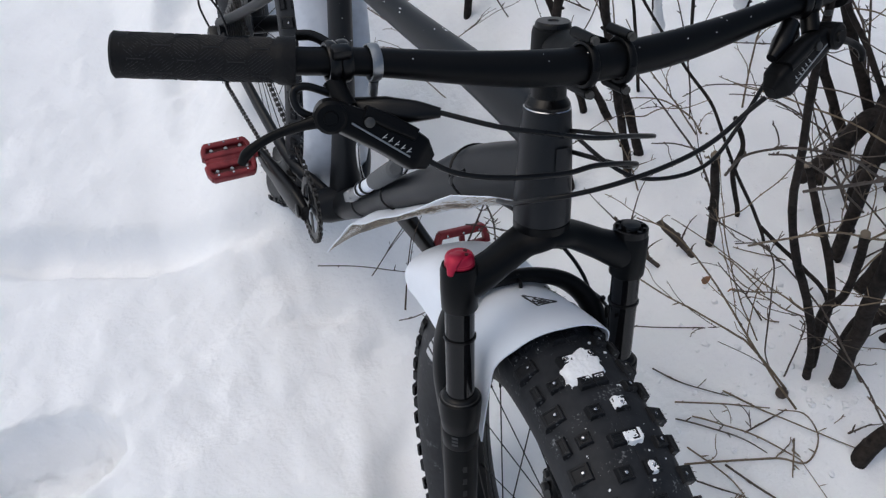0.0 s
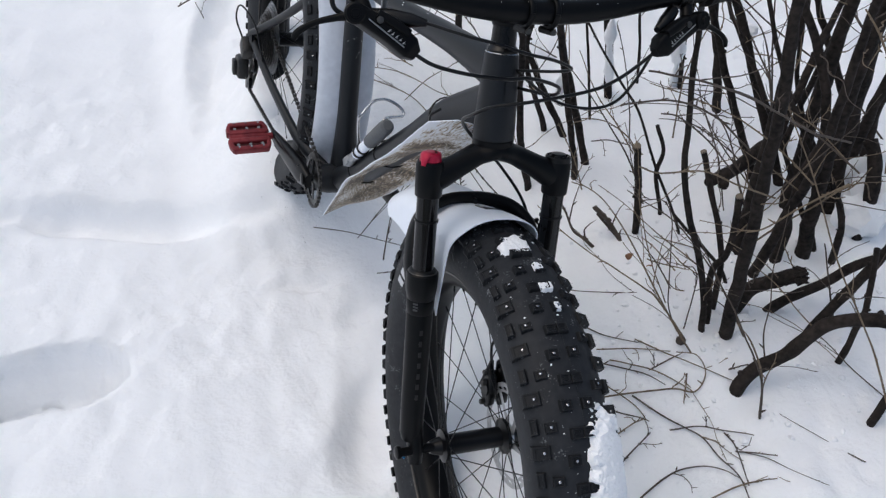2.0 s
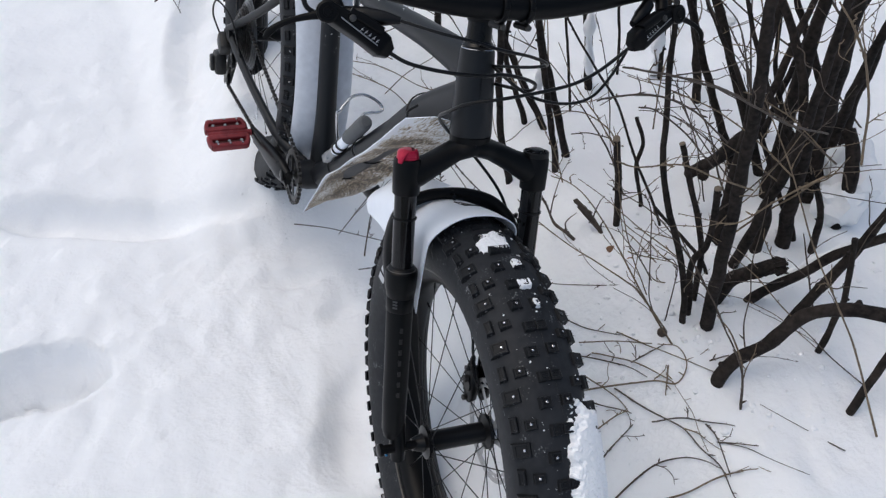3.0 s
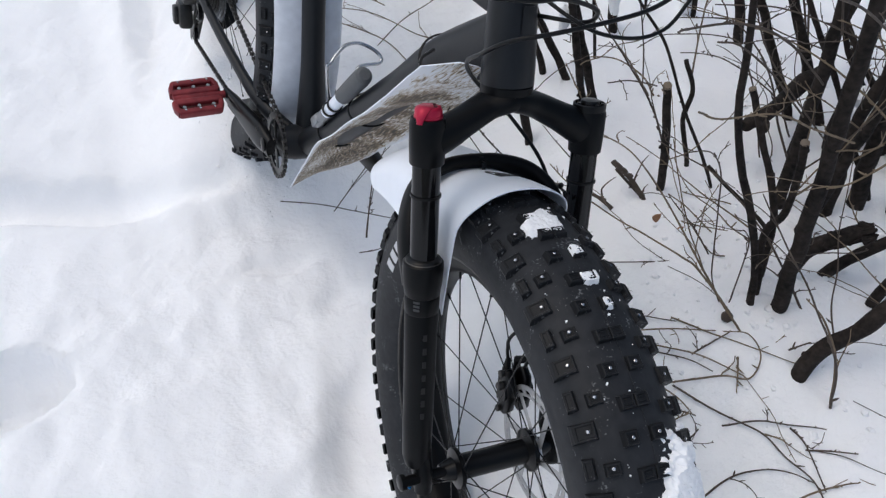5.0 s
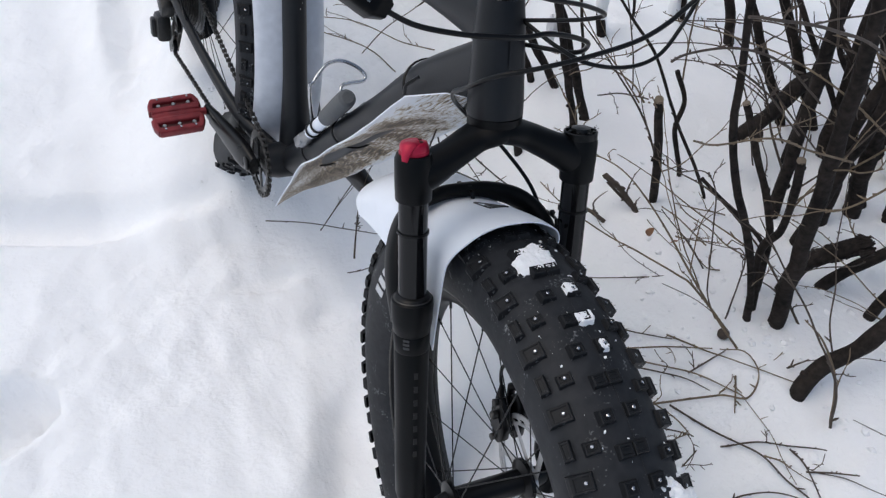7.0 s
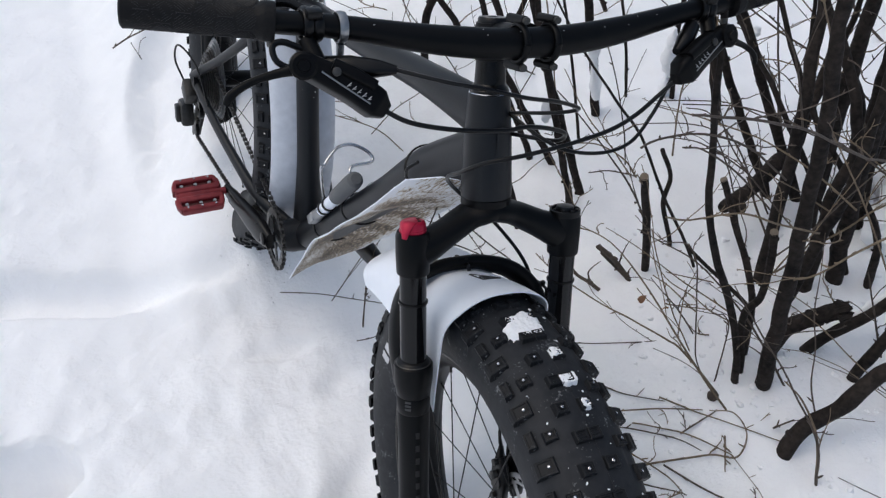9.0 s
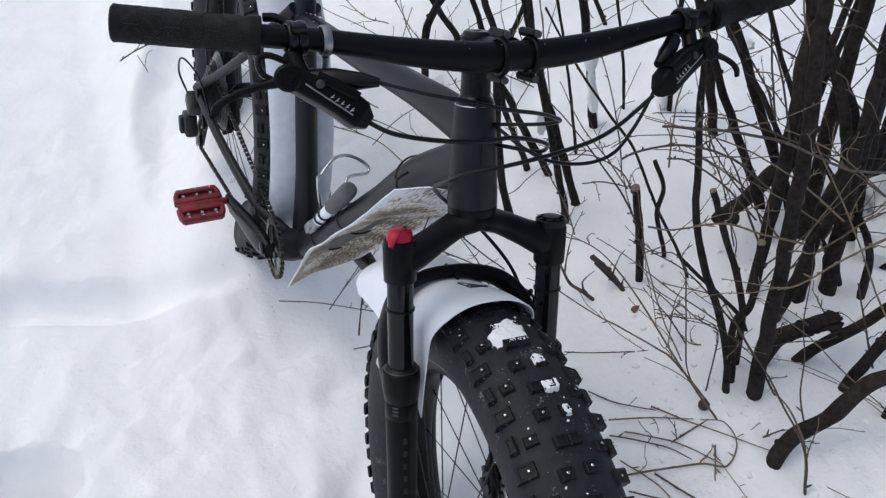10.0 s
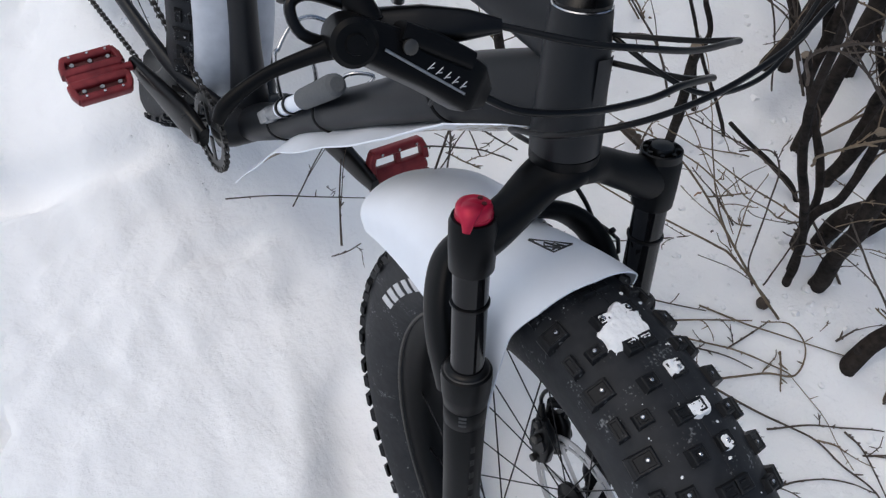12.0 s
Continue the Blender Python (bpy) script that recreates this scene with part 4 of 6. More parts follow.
# hoses and cables
def hose(name, pts, r=0.0025, label="black brake hose"):
    part(name, tube(pts, r, 10, 8), PLASTIC, bike, label)


hose("brake_hose", [(-0.176, 0.1665, 1.0295), (-0.151, 0.150, 1.023), (-0.106, 0.140, 1.018), (-0.054, 0.138, 1.014), (-0.024, 0.140, 1.015), (0.012, 0.145, 1.006), (0.038, 0.155, 0.991), (0.046, 0.180, 0.965), (0.019, 0.230, 0.944)])
hose("gear_cable", [(-0.160, 0.182, 1.062), (-0.120, 0.155, 1.063), (-0.083, 0.142, 1.061), (-0.037, 0.138, 1.051), (0.010, 0.145, 1.039), (0.049, 0.160, 1.019), (0.041, 0.185, 0.999), (0.013, 0.232, 0.971)], 0.0022, "black gear cable")
hose("brake_hose", [(0.168, 0.163, 1.043), (0.155, 0.164, 1.026), (0.125, 0.155, 1.009), (0.092, 0.150, 0.995), (0.040, 0.145, 0.985), (-0.011, 0.150, 0.971), (-0.047, 0.165, 0.954), (-0.056, 0.195, 0.921), (-0.046, 0.235, 0.883), (-0.008, 0.262, 0.836), (0.058, 0.258, 0.778), (0.104, 0.215, 0.720), (0.112, 0.160, 0.640), (0.100, 0.10, 0.52), (0.086, 0.088, 0.478)])
hose("dropper_cable", [(0.205, 0.200, 1.072), (0.190, 0.190, 1.020), (0.173, 0.180, 0.988), (0.143, 0.165, 0.965), (0.104, 0.160, 0.957), (0.055, 0.162, 0.963), (0.028, 0.185, 0.969), (0.014, 0.230, 0.970)], 0.0022, "black cable")
badge = part("badge", sheet(lambda u, v: fk0(0.582 + 0.034 * u, SB + 0.0296 * math.cos(radians(-8 + 36 * v)), -0.002 + 0.0296 * math.sin(radians(-8 + 36 * v))), 3, 6, 0.0004), FRAME, bike, "glossy black head badge")
bm = tube([(0.215, 0.215, 1.084), (0.198, 0.200, 1.074), (0.182, 0.190, 1.066)], [0.009, 0.010, 0.005], 14)
part("dropper_remote", bm, PLASTIC, bike, "small black remote under the bar")


# mudguards
def guard(centre, a0, a1, r_top, side_r, half, drop=0.052):
    def fn(u, v):
        a = radians(a0 + (a1 - a0) * u)
        s = 2 * v - 1
        k = min(1.0, abs(s) / 0.62)
        top_r = r_top[0] + (r_top[1] - r_top[0]) * u
        low = side_r[0] + (side_r[1] - side_r[0]) * u
        x = half * math.sin(k * math.pi / 2) * (1 if s > 0 else -1)
        r = top_r - drop * (1 - math.cos(k * math.pi / 2))
        if abs(s) > 0.62:
            r += (low - r) * (abs(s) - 0.62) / 0.38
        return centre + Vector((x, -r * math.cos(a), r * math.sin(a)))
    return fn


GUARD_FRONT = [(-1.0, 114.0), (-0.80, 111.6), (-0.62, 109.8), (-0.35, 107.2), (0.0, 106.0), (0.35, 106.4), (0.62, 108.0), (1.0, 109.6)]
GUARD_CREST = [(104.0, 0.4130), (116.0, 0.4025), (125.0, 0.3985), (133.0, 0.425), (141.0, 0.443), (150.0, 0.452)]


def front_guard(u, v):
    """A thin sheet bent over the front tyre and under the fork's brace, its front edge cut askew, its right flank reaching down."""
    s = 2 * v - 1
    a0 = between(GUARD_FRONT, s)
    a = a0 + (150 - a0) * u
    k = min(1.0, abs(s) / 0.62) * math.pi / 2
    low = 0.236 + (0.402 - 0.236) * u if s < 0 else 0.275 + (0.398 - 0.275) * u
    x = math.sin(k) * (0.0710 if s > 0 else -0.0680)
    r = between(GUARD_CREST, a) - ((0.056 if s < 0 else 0.044) * (1 - u) + 0.036 * u) * (1 - math.cos(k))
    if abs(s) > 0.62:
        r += (low - r) * (abs(s) - 0.62) / 0.38
    a = radians(a)
    return Vector((x, FRONT.y - r * math.cos(a), FRONT.z + r * math.sin(a)))


mud_f = part("front_mudguard", sheet(front_guard, 32, 44, 0.0016), WHITE, bike, "thin white plastic mudguard wrapped over the front tyre")
# the small printed mountain mark near its front edge
mk = bmesh.new()
for line in ([(0.0, 0.0), (0.0, 1.0), (0.5, 0.5), (1.0, 0.0), (0.0, 0.0)], [(0.05, 0.55), (0.25, 0.15), (0.42, 0.5)], [(0.1, 0.8), (0.3, 0.45), (0.3, 0.7)], [(0.35, 0.3), (0.5, 0.12), (0.68, 0.3)], [(0.1, 0.5), (0.3, 0.6), (0.45, 0.45)], [(0.15, 0.68), (0.4, 0.55)], [(0.5, 0.25), (0.6, 0.38)]):
    pts = [front_guard(0.292 - 0.100 * a - 0.110 * b, 0.496 + 0.082 * a + 0.006 * b) for a, b in line]
    sweep(mk, [p + (p - FRONT).normalized() * 0.0013 for p in pts], (0.0014, 0.0005), 6, side=(1, 0, 0))
part("printed_mark", mk, INK, mud_f, "small black printed mark")
rear_guard = guard(REAR + Vector((0.023, 0, 0)), -14, 100, (0.412, 0.42), (0.385, 0.395), 0.062, 0.026)
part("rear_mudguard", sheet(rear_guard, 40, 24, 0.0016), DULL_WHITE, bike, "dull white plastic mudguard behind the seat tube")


NEAR_EDGE = [(-0.07, -0.0195), (-0.03, -0.0225), (0.0, -0.0275), (0.04, -0.034), (0.09, -0.0365), (0.17, -0.042), (0.26, -0.0475), (0.34, -0.0505), (0.37, -0.0560), (0.565, -0.101)]
TOP_EDGE = [(0.0, -0.070), (0.17, -0.118), (0.30, -0.122), (0.48, -0.110), (1.0, -0.040)]


def flap(u, v):
    """A thin sheet tied under the down tube: bowed over the tube's belly, one lower corner hanging away."""
    q0 = between(TOP_EDGE, v)
    q = q0 + u * (0.565 + 0.030 * v - q0)
    d_near, d_far = between(NEAR_EDGE, q), -0.041 - 0.045 * q
    belly = -0.0325 - 0.0085 * step(0.06, -0.06, q) - 0.045 * step(0.36, 0.58, q)
    s = v / 0.483 if v < 0.483 else (1 - v) / 0.517
    d = belly + ((d_near if v < 0.483 else d_far) - belly) * (1 - s) ** 1.25 + 0.0012 * math.sin(q * 40 + 3 * v)
    p = Vector((0, 0.35, 0.808)) + Vector((0, 0.69, -0.724)) * q + Vector((0, 0.724, 0.69)) * d
    near = -0.070 + 0.009 * step(0.36, 0.56, q)
    return Vector((near + (0.075 - near) * v - 0.043 * (p.y - 0.24), p.y, p.z))


sheet_guard = part("frame_mudguard", sheet(flap, 60, 30, 0.0014, (1, 0)), [FLAP, WHITE], bike, "white plastic sheet under the down tube caked with brown mud")
for v in (0.0, 1.0):
    part("rim_edge", sweep(bmesh.new(), [flap(k / 60, v) for k in range(61)], 0.0011, 8), WHITE, sheet_guard, "clean white cut edge")

# bottle cage and pump
DTD, DTN = Vector((0, 0.69, -0.724)), Vector((0, 0.724, 0.69))
C0 = fr(0.026, 0.600, 0.540)
loop = [(-0.040, 0.010, 0.05), (-0.058, 0.042, 0.0), (-0.064, 0.073, -0.03), (-0.058, 0.078, -0.03), (-0.047, 0.091, -0.03), (-0.028, 0.107, -0.03), (-0.004, 0.110, -0.03), (0.019, 0.099, -0.03), (0.031, 0.085, -0.03), (0.026, 0.076, -0.03), (0.003, 0.074, -0.03), (-0.011, 0.070, -0.03), (-0.015, 0.057, -0.03), (-0.012, 0.035, -0.02), (-0.010, 0.008, 0.0)]
wire = [C0 + Vector((x, 0, 0)) + DTN * n + DTD * d for x, n, d in loop]
cage = part("bottle_cage", sweep(bmesh.new(), glide(wire, 4), 0.0030, 10), STEEL, bike, "bright bent-wire bottle cage")
part("cage_rail", tube([C0 - DTD * 0.09 + DTN * 0.008 + Vector((0.016, 0, 0)), C0 - DTD * 0.10 + DTN * 0.022 + Vector((0.03, 0, 0)), C0 - DTD * 0.085 + DTN * 0.030 + Vector((0.0, 0, 0)), C0 - DTD * 0.03 + DTN * 0.004 + Vector((-0.012, 0, 0)), C0 + DTD * 0.08 + DTN * 0.004 + Vector((-0.014, 0, 0))], 0.0027, 10), STEEL, cage)
P0, P1 = Vector((-0.058, 0.632, 0.502)), Vector((-0.050, 0.487, 0.698))
pd = (P1 - P0).normalized()
pump = part("hand_pump", lathe(bmesh.new(), [(0.055, 0.0090), (0.0555, 0.0104), (0.145, 0.0104), (0.146, 0.009)], P0, pd, 24), WHITE, bike, "white mini pump with a grey foam handle, strapped beside the down tube")
part("handle", lathe(bmesh.new(), [(0.138, 0.0110), (0.141, 0.0132), (0.20, 0.0140), (0.226, 0.0142), (0.236, 0.0130), (0.240, 0.0085)], P0, pd, 28), GREY_RUBBER, pump, "grey foam handle")
part("pump_head", lathe(bmesh.new(), [(0.0, 0.0060), (0.002, 0.0105), (0.022, 0.0115), (0.030, 0.0090), (0.050, 0.0105), (0.058, 0.0108)], P0, pd, 20), ALLOY, pump, "dull alloy pump head")
bm = block(bmesh.new(), (0.022, 0.017, 0.030), Matrix.Translation(P0 + pd * 0.012) @ pd.to_track_quat("Z", "Y").to_matrix().to_4x4(), 0.003)
part("valve_block", bm or bmesh.new(), ALLOY, pump, "square alloy valve block")
for t in (0.072, 0.098):
    ring = [P0 + pd * t + Vector((1, 0, 0)) * 0.0119 * math.cos(a) + pd.cross(Vector((1, 0, 0))) * 0.0119 * math.sin(a) for a in [2 * math.pi * k / 24 for k in range(25)]]
    part("strap", sweep(bmesh.new(), ring, (0.0036, 0.0014), 8, side=pd), PLASTIC, pump, "black rubber strap")
part("pump_bracket", tube([P0 + pd * 0.05 + Vector((0.014, 0.010, 0)), P0 + pd * 0.16 + Vector((0.014, 0.012, 0))], (0.006, 0.003), 10), PLASTIC, pump)

# drivetrain
RING_C = BB + Vector((-0.071, 0, 0))
bm = bmesh.new()
lathe(bm, [(-0.0016, 0.046), (-0.0016, 0.0585), (0.0016, 0.0585), (0.0016, 0.046)], RING_C, (1, 0, 0), 60, closed=True)
for k in range(30):
    a = 2 * math.pi * k / 30
    d = Vector((0, -math.cos(a), math.sin(a)))
    sweep(bm, [RING_C + d * 0.057, RING_C + d * 0.0645], [(0.0011, 0.0040), (0.0008, 0.0015)], 6, side=(1, 0, 0))
for k in range(4):
    a = 2 * math.pi * k / 4 + 0.5
    d = Vector((0, -math.cos(a), math.sin(a)))
    sweep(bm, [RING_C + d * 0.010, RING_C + d * 0.048], (0.002, 0.008), 8, side=(1, 0, 0))
part("chain_ring", bm, PLASTIC, bike, "black toothed chain ring")


def crank(s, hub_at, end, name):
    d = (end - hub_at).normalized()
    n = len([0] * 13)
    line = [hub_at - d * 0.012 + (end + d * 0.014 - hub_at + d * 0.012) * (k / 12) for k in range(13)]
    bm = sweep(bmesh.new(), line, spread([(0.008, 0.017), (0.0125, 0.0275), (0.012, 0.0245), (0.0105, 0.0210), (0.0098, 0.0180), (0.007, 0.012)], 13), 24, side=(1, 0, 0), square=0.7)
    lathe(bm, [(-0.004, 0.012), (0.010, 0.014), (0.012, 0.011)], hub_at, (s, 0, 0), 20)
    c = part(name, bm, PLASTIC, bike, "worn black hollow crank arm")
    rib = bmesh.new()
    for e in (-1, 1):
        o = d.cross(Vector((1, 0, 0))) * 0.0150 * e
        sweep(rib, [hub_at + d * 0.03 + o + Vector((s * 0.0088, 0, 0)), end - d * 0.015 + o * 0.8 + Vector((s * 0.0074, 0, 0))], 0.0018, 8)
    part("rib", rib, DARKSTEEL, c)
    return c


R_END, L_END = Vector((-0.142, 0.910, 0.362)), Vector((0.078, 0.548, 0.402))
crank(-1, BB + Vector((-0.087, 0, 0)), R_END, "crank_arm")
crank(1, BB + Vector((0.082, 0, 0)), L_END, "crank_arm")


def pedal(m, filled=True):
    m = m @ Matrix.Scale(0.9, 4)
    p = part("pedal", sweep(bmesh.new(), [m @ Vector((-0.052, 0, 0)), m @ Vector((0.066, 0, 0))], [0.0085, 0.0075], 14), RED_WORN, bike, "worn crimson alloy platform pedal with bright pins")
    for e in (-1, 1):
        bm = sweep(bmesh.new(), [m @ Vector((x, e * 0.043, 0)) for x in (-0.047, -0.045, 0.045, 0.047)], [(0.0055, 0.007), (0.0068, 0.0090), (0.0068, 0.0090), (0.0055, 0.007)], 16, side=m.to_3x3() @ Vector((0, 1, 0)), square=0.5)
        part("rail", bm, RED_WORN, p)
        if filled:
            bm = sweep(bmesh.new(), [m @ Vector((x, e * 0.0145, 0)) for x in (-0.053, -0.051, 0.051, 0.053)], [(0.0060, 0.0075), (0.0076, 0.0096), (0.0076, 0.0096), (0.0060, 0.0075)], 16, side=m.to_3x3() @ Vector((0, 1, 0)), square=0.5)
            part("inner_rail", bm, RED_WORN, p)
        for x in (-1, 1):
            bm = sweep(bmesh.new(), [m @ Vector((x * 0.0445, e * 0.045, 0)), m @ Vector((x * 0.0505, e * 0.030, 0)), m @ Vector((x * 0.0515, e * 0.012, 0))], [(0.0050, 0.0085), (0.0056, 0.0092), (0.0056, 0.0092)], 14, side=m.to_3x3() @ Vector((1, 0, 0)), square=0.5)
            part("end_plate", bm, RED_WORN, p)
        for x in (-0.033, 0, 0.033):
            for z in (-1, 1):
                part("pin", sweep(bmesh.new(), [m @ Vector((x, e * 0.043, 0.008 * z)), m @ Vector((x, e * 0.043, 0.0138 * z))], 0.0021, 8), STEEL, p)
        for x in (-0.033, 0.0, 0.033) if filled else ():
            part("nut", sweep(bmesh.new(), [m @ Vector((x, e * 0.029, 0.003)), m @ Vector((x, e * 0.029, 0.0072))], [0.0040, 0.0034], 8), ALLOY, p)
        if filled:
            part("base_plate", block(bmesh.new(), (0.096, 0.026, 0.006), m @ pose(0, e * 0.029, -0.001), 0.001), RED_DARK, p)
        else:
            part("cross_bar", block(bmesh.new(), (0.010, 0.030, 0.012), m @ pose(0, e * 0.029, 0), 0.002), RED_WORN, p)
    bm = bmesh.new()
    block(bm, (0.098, 0.036, 0.0176), m @ pose(0, 0, 0), 0.004)
    part("axle_body", bm, RED_WORN, p)


pedal(Matrix.Translation((-0.2085, 0.908, 0.364)) @ pose(0.003, 0, 0, 12, -4, 2) @ Matrix.Scale(0.93, 4))
pedal(Matrix.Translation((0.134, 0.554, 0.396)) @ pose(0, 0, 0, -60, 3, 180), False)

# cassette, rear derailleur and chain
for k in range(11):
    r = 0.086 - 0.0058 * k
    x = -0.060 - 0.0036 * k
    bm = lathe(bmesh.new(), [(-0.0009, r * 0.55), (-0.0009, r), (0.0009, r), (0.0009, r * 0.55)], REAR + Vector((x, 0, 0)), (1, 0, 0), 40, closed=True)
    for j in range(int(2 * math.pi * r / 0.0127)):
        a = 0.0127 / r * j
        d = Vector((0, -math.cos(a), math.sin(a)))
        sweep(bm, [REAR + Vector((x, 0, 0)) + d * (r - 0.001), REAR + Vector((x, 0, 0)) + d * (r + 0.0045)], [(0.0009, 0.0034), (0.0006, 0.0012)], 4, side=(1, 0, 0))
    part("sprocket", bm, ALLOY if k < 3 else DARKSTEEL, bike)
DX = REAR.x - 0.104
bm = bmesh.new()
block(bm, (0.030, 0.050, 0.040), pose(DX - 0.012, 1.222, 0.415, 25, 0, 0), 0.008)
block(bm, (0.030, 0.050, 0.058), pose(DX - 0.018, 1.236, 0.352, -14, 0, 0), 0.009)
block(bm, (0.012, 0.026, 0.040), pose(DX - 0.036, 1.238, 0.350, -14, 0, 0), 0.004)
mech = part("rear_derailleur", bm, DARKGREY, bike, "dirty black rear derailleur")
J1, J2 = Vector((DX + 0.010, 1.215, 0.368)), Vector((DX + 0.008, 1.252, 0.296))
for j in (J1, J2):
    part("jockey_wheel", lathe(bmesh.new(), [(-0.004, 0.006), (-0.004, 0.019), (0.004, 0.019), (0.004, 0.006)], j, (1, 0, 0), 20, closed=True), PLASTIC, mech)
for dx in (-0.008, 0.008):
    part("cage_plate", sweep(bmesh.new(), [J1 + Vector((dx, 0, 0.018)), J1 + Vector((dx, 0, 0)), J2 + Vector((dx, 0, 0)), J2 + Vector((dx, 0, -0.016))], [(0.001, 0.009), (0.001, 0.014), (0.001, 0.015), (0.001, 0.008)], 8, side=(1, 0, 0)), DARKSTEEL, mech)
hose("gear_cable", [(DX - 0.02, 1.235, 0.43), (DX - 0.036, 1.262, 0.475), (DX - 0.034, 1.225, 0.53), (DX - 0.008, 1.17, 0.51), (DX + 0.004, 1.10, 0.45)], 0.0022, "looped gear cable")


def chain_path():
    pts = []
    r = 0.062
    sp = REAR + Vector((-0.078, 0, 0))
    for a in range(78, -79, -12):      # round the front of the chain ring
        w = radians(a)
        pts.append(RING_C + Vector((0, -math.cos(w) * r, math.sin(w) * r)))
    lower = [RING_C + Vector((0, 0.03, -r + 0.004)), J2 + Vector((0, -0.012, -0.017))]
    pts += lower
    pts += [J2 + Vector((0, 0.014, -0.008)), (J1 + J2) / 2 + Vector((0, 0.0, 0)), J1 + Vector((0, 0.014, 0.010))]
    rs = 0.056
    for a in range(-100, -281, -20):     # round the back of the sprocket
        w = radians(a)
        pts.append(sp + Vector((0, -math.cos(w) * rs, math.sin(w) * rs)))
    pts.append(RING_C + Vector((0, 0.012, r)))
    pts.append(pts[0])
    return pts


def chain():
    pts = chain_path()
    pitch, bm, n = 0.0127, bmesh.new(), 0
    left = 0.0
    places = []
    for a, b in zip(pts, pts[1:]):
        d = b - a
        t = left
        while t < d.length:
            places.append(a + d * (t / d.length))
            t += pitch
        left = t - d.length
    for a, b in zip(places, places[1:]):
        d = b - a
        if not 0.004 < d.length < 0.03:
            continue
        n += 1
        gap = 0.0030 if n % 2 else 0.0044
        e = d.normalized()
        for s in (-1, 1):
            o = Vector((gap * s * 0.7, 0, 0))
            sweep(bm, [a - e * 0.003 + o, a + o, (a + b) / 2 + o, b + o, b + e * 0.003 + o], [(0.0005, 0.0016), (0.0006, 0.0042), (0.0006, 0.0032), (0.0006, 0.0042), (0.0005, 0.0016)], 6, side=(1, 0, 0))
        sweep(bm, [a - Vector((0.0042, 0, 0)), a + Vector((0.0042, 0, 0))], 0.0036, 8)
    part("chain", bm, DARKSTEEL, bike, "dark steel chain")


chain()

# ---- shrubs ----
def clump(label):
    return root("shrub", Matrix(), label, "shrub", "shrubs")


near = clump("leafless shrub with thick dark wet stems rising from snow")
back = clump("leafless shrub of dark stems standing in the snow behind the bicycle")
shoots = clump("leafless thin shoots and sawn-off stumps in the snow")
low = clump("thin bare twigs lying over the snow")
wild = random.Random(11)


def limb(parent, pts, r, tip, name, material, seg, knots):
    pts = [Vector(p) for p in pts]
    if len(pts) == 2:
        pts.insert(1, (pts[0] + pts[1]) / 2)
    line = glide(pts, 6)
    n = len(line)
    radii = []
    ph = wild.uniform(0, 9)
    for i, p in enumerate(line):
        f = i / (n - 1)
        k = r + (tip - r) * f
        k *= 1 + 0.16 * noise.noise((p.x * 30, p.y * 30, p.z * 30 + ph))
        radii.append(k)
        if 0 < i < n - 1:
            sway = max(r * 0.4, 0.0016)
            line[i] = p + Vector((noise.noise((p.z * 22, p.x * 22, ph)), noise.noise((p.z * 22, p.y * 22, ph + 7)), noise.noise((p.x * 22, p.y * 22, ph + 3)))) * sway
    bm = sweep(bmesh.new(), line, radii, seg)
    for _ in range(knots):      # buds, spurs and stubs
        i = wild.randrange(1, n - 1)
        d = Vector((wild.uniform(-1, 1), wild.uniform(-1, 1), wild.uniform(-0.2, 0.9))).normalized()
        k = radii[i]
        if name != "stem":
            along = (line[i + 1] - line[i]).normalized()
            d = (d + along * 0.9).normalized()
            far = wild.choice((0.0025, 0.003, 0.003, 0.004, 0.004, 0.005, 0.012))
            sweep(bm, [line[i], line[i] + d * far * 0.6, line[i] + d * far], [k * 0.9, k * 0.95, k * 0.4], 5)
        else:
            sweep(bm, [line[i], line[i] + d * (k * 1.15 + 0.001), line[i] + d * (k * 1.4 + 0.0022)], [k * 0.6, k * 0.5, k * 0.25], 6)
    return part(name, bm, material, parent), line, radii


def side_twigs(host, line, radii, count):
    """Thin kinked shoots from the upper part of a stem."""
    n = len(line)
    for _ in range(count):
        i = wild.randrange(n // 4, n - 1)
        a, lift = wild.uniform(0, 2 * math.pi), wild.uniform(0.25, 1.5)
        d = Vector((math.cos(a), math.sin(a), lift)).normalized()
        long = wild.uniform(0.08, 0.30)
        bend = Vector((wild.uniform(-1, 1), wild.uniform(-1, 1), wild.uniform(-0.4, 0.8))) * 0.3
        pts = [line[i]]
        for k in range(1, 6):
            f = k / 5
            pts.append(line[i] + (d * f + bend * f * f) * long + Vector((wild.uniform(-1, 1), wild.uniform(-1, 1), wild.uniform(-1, 1))) * 0.005)
        limb(host, pts, wild.uniform(0.0009, 0.0016), 0.0006, "twig", BARK_PALE if wild.random() < 0.6 else BARK_TWIG, 6, 9)


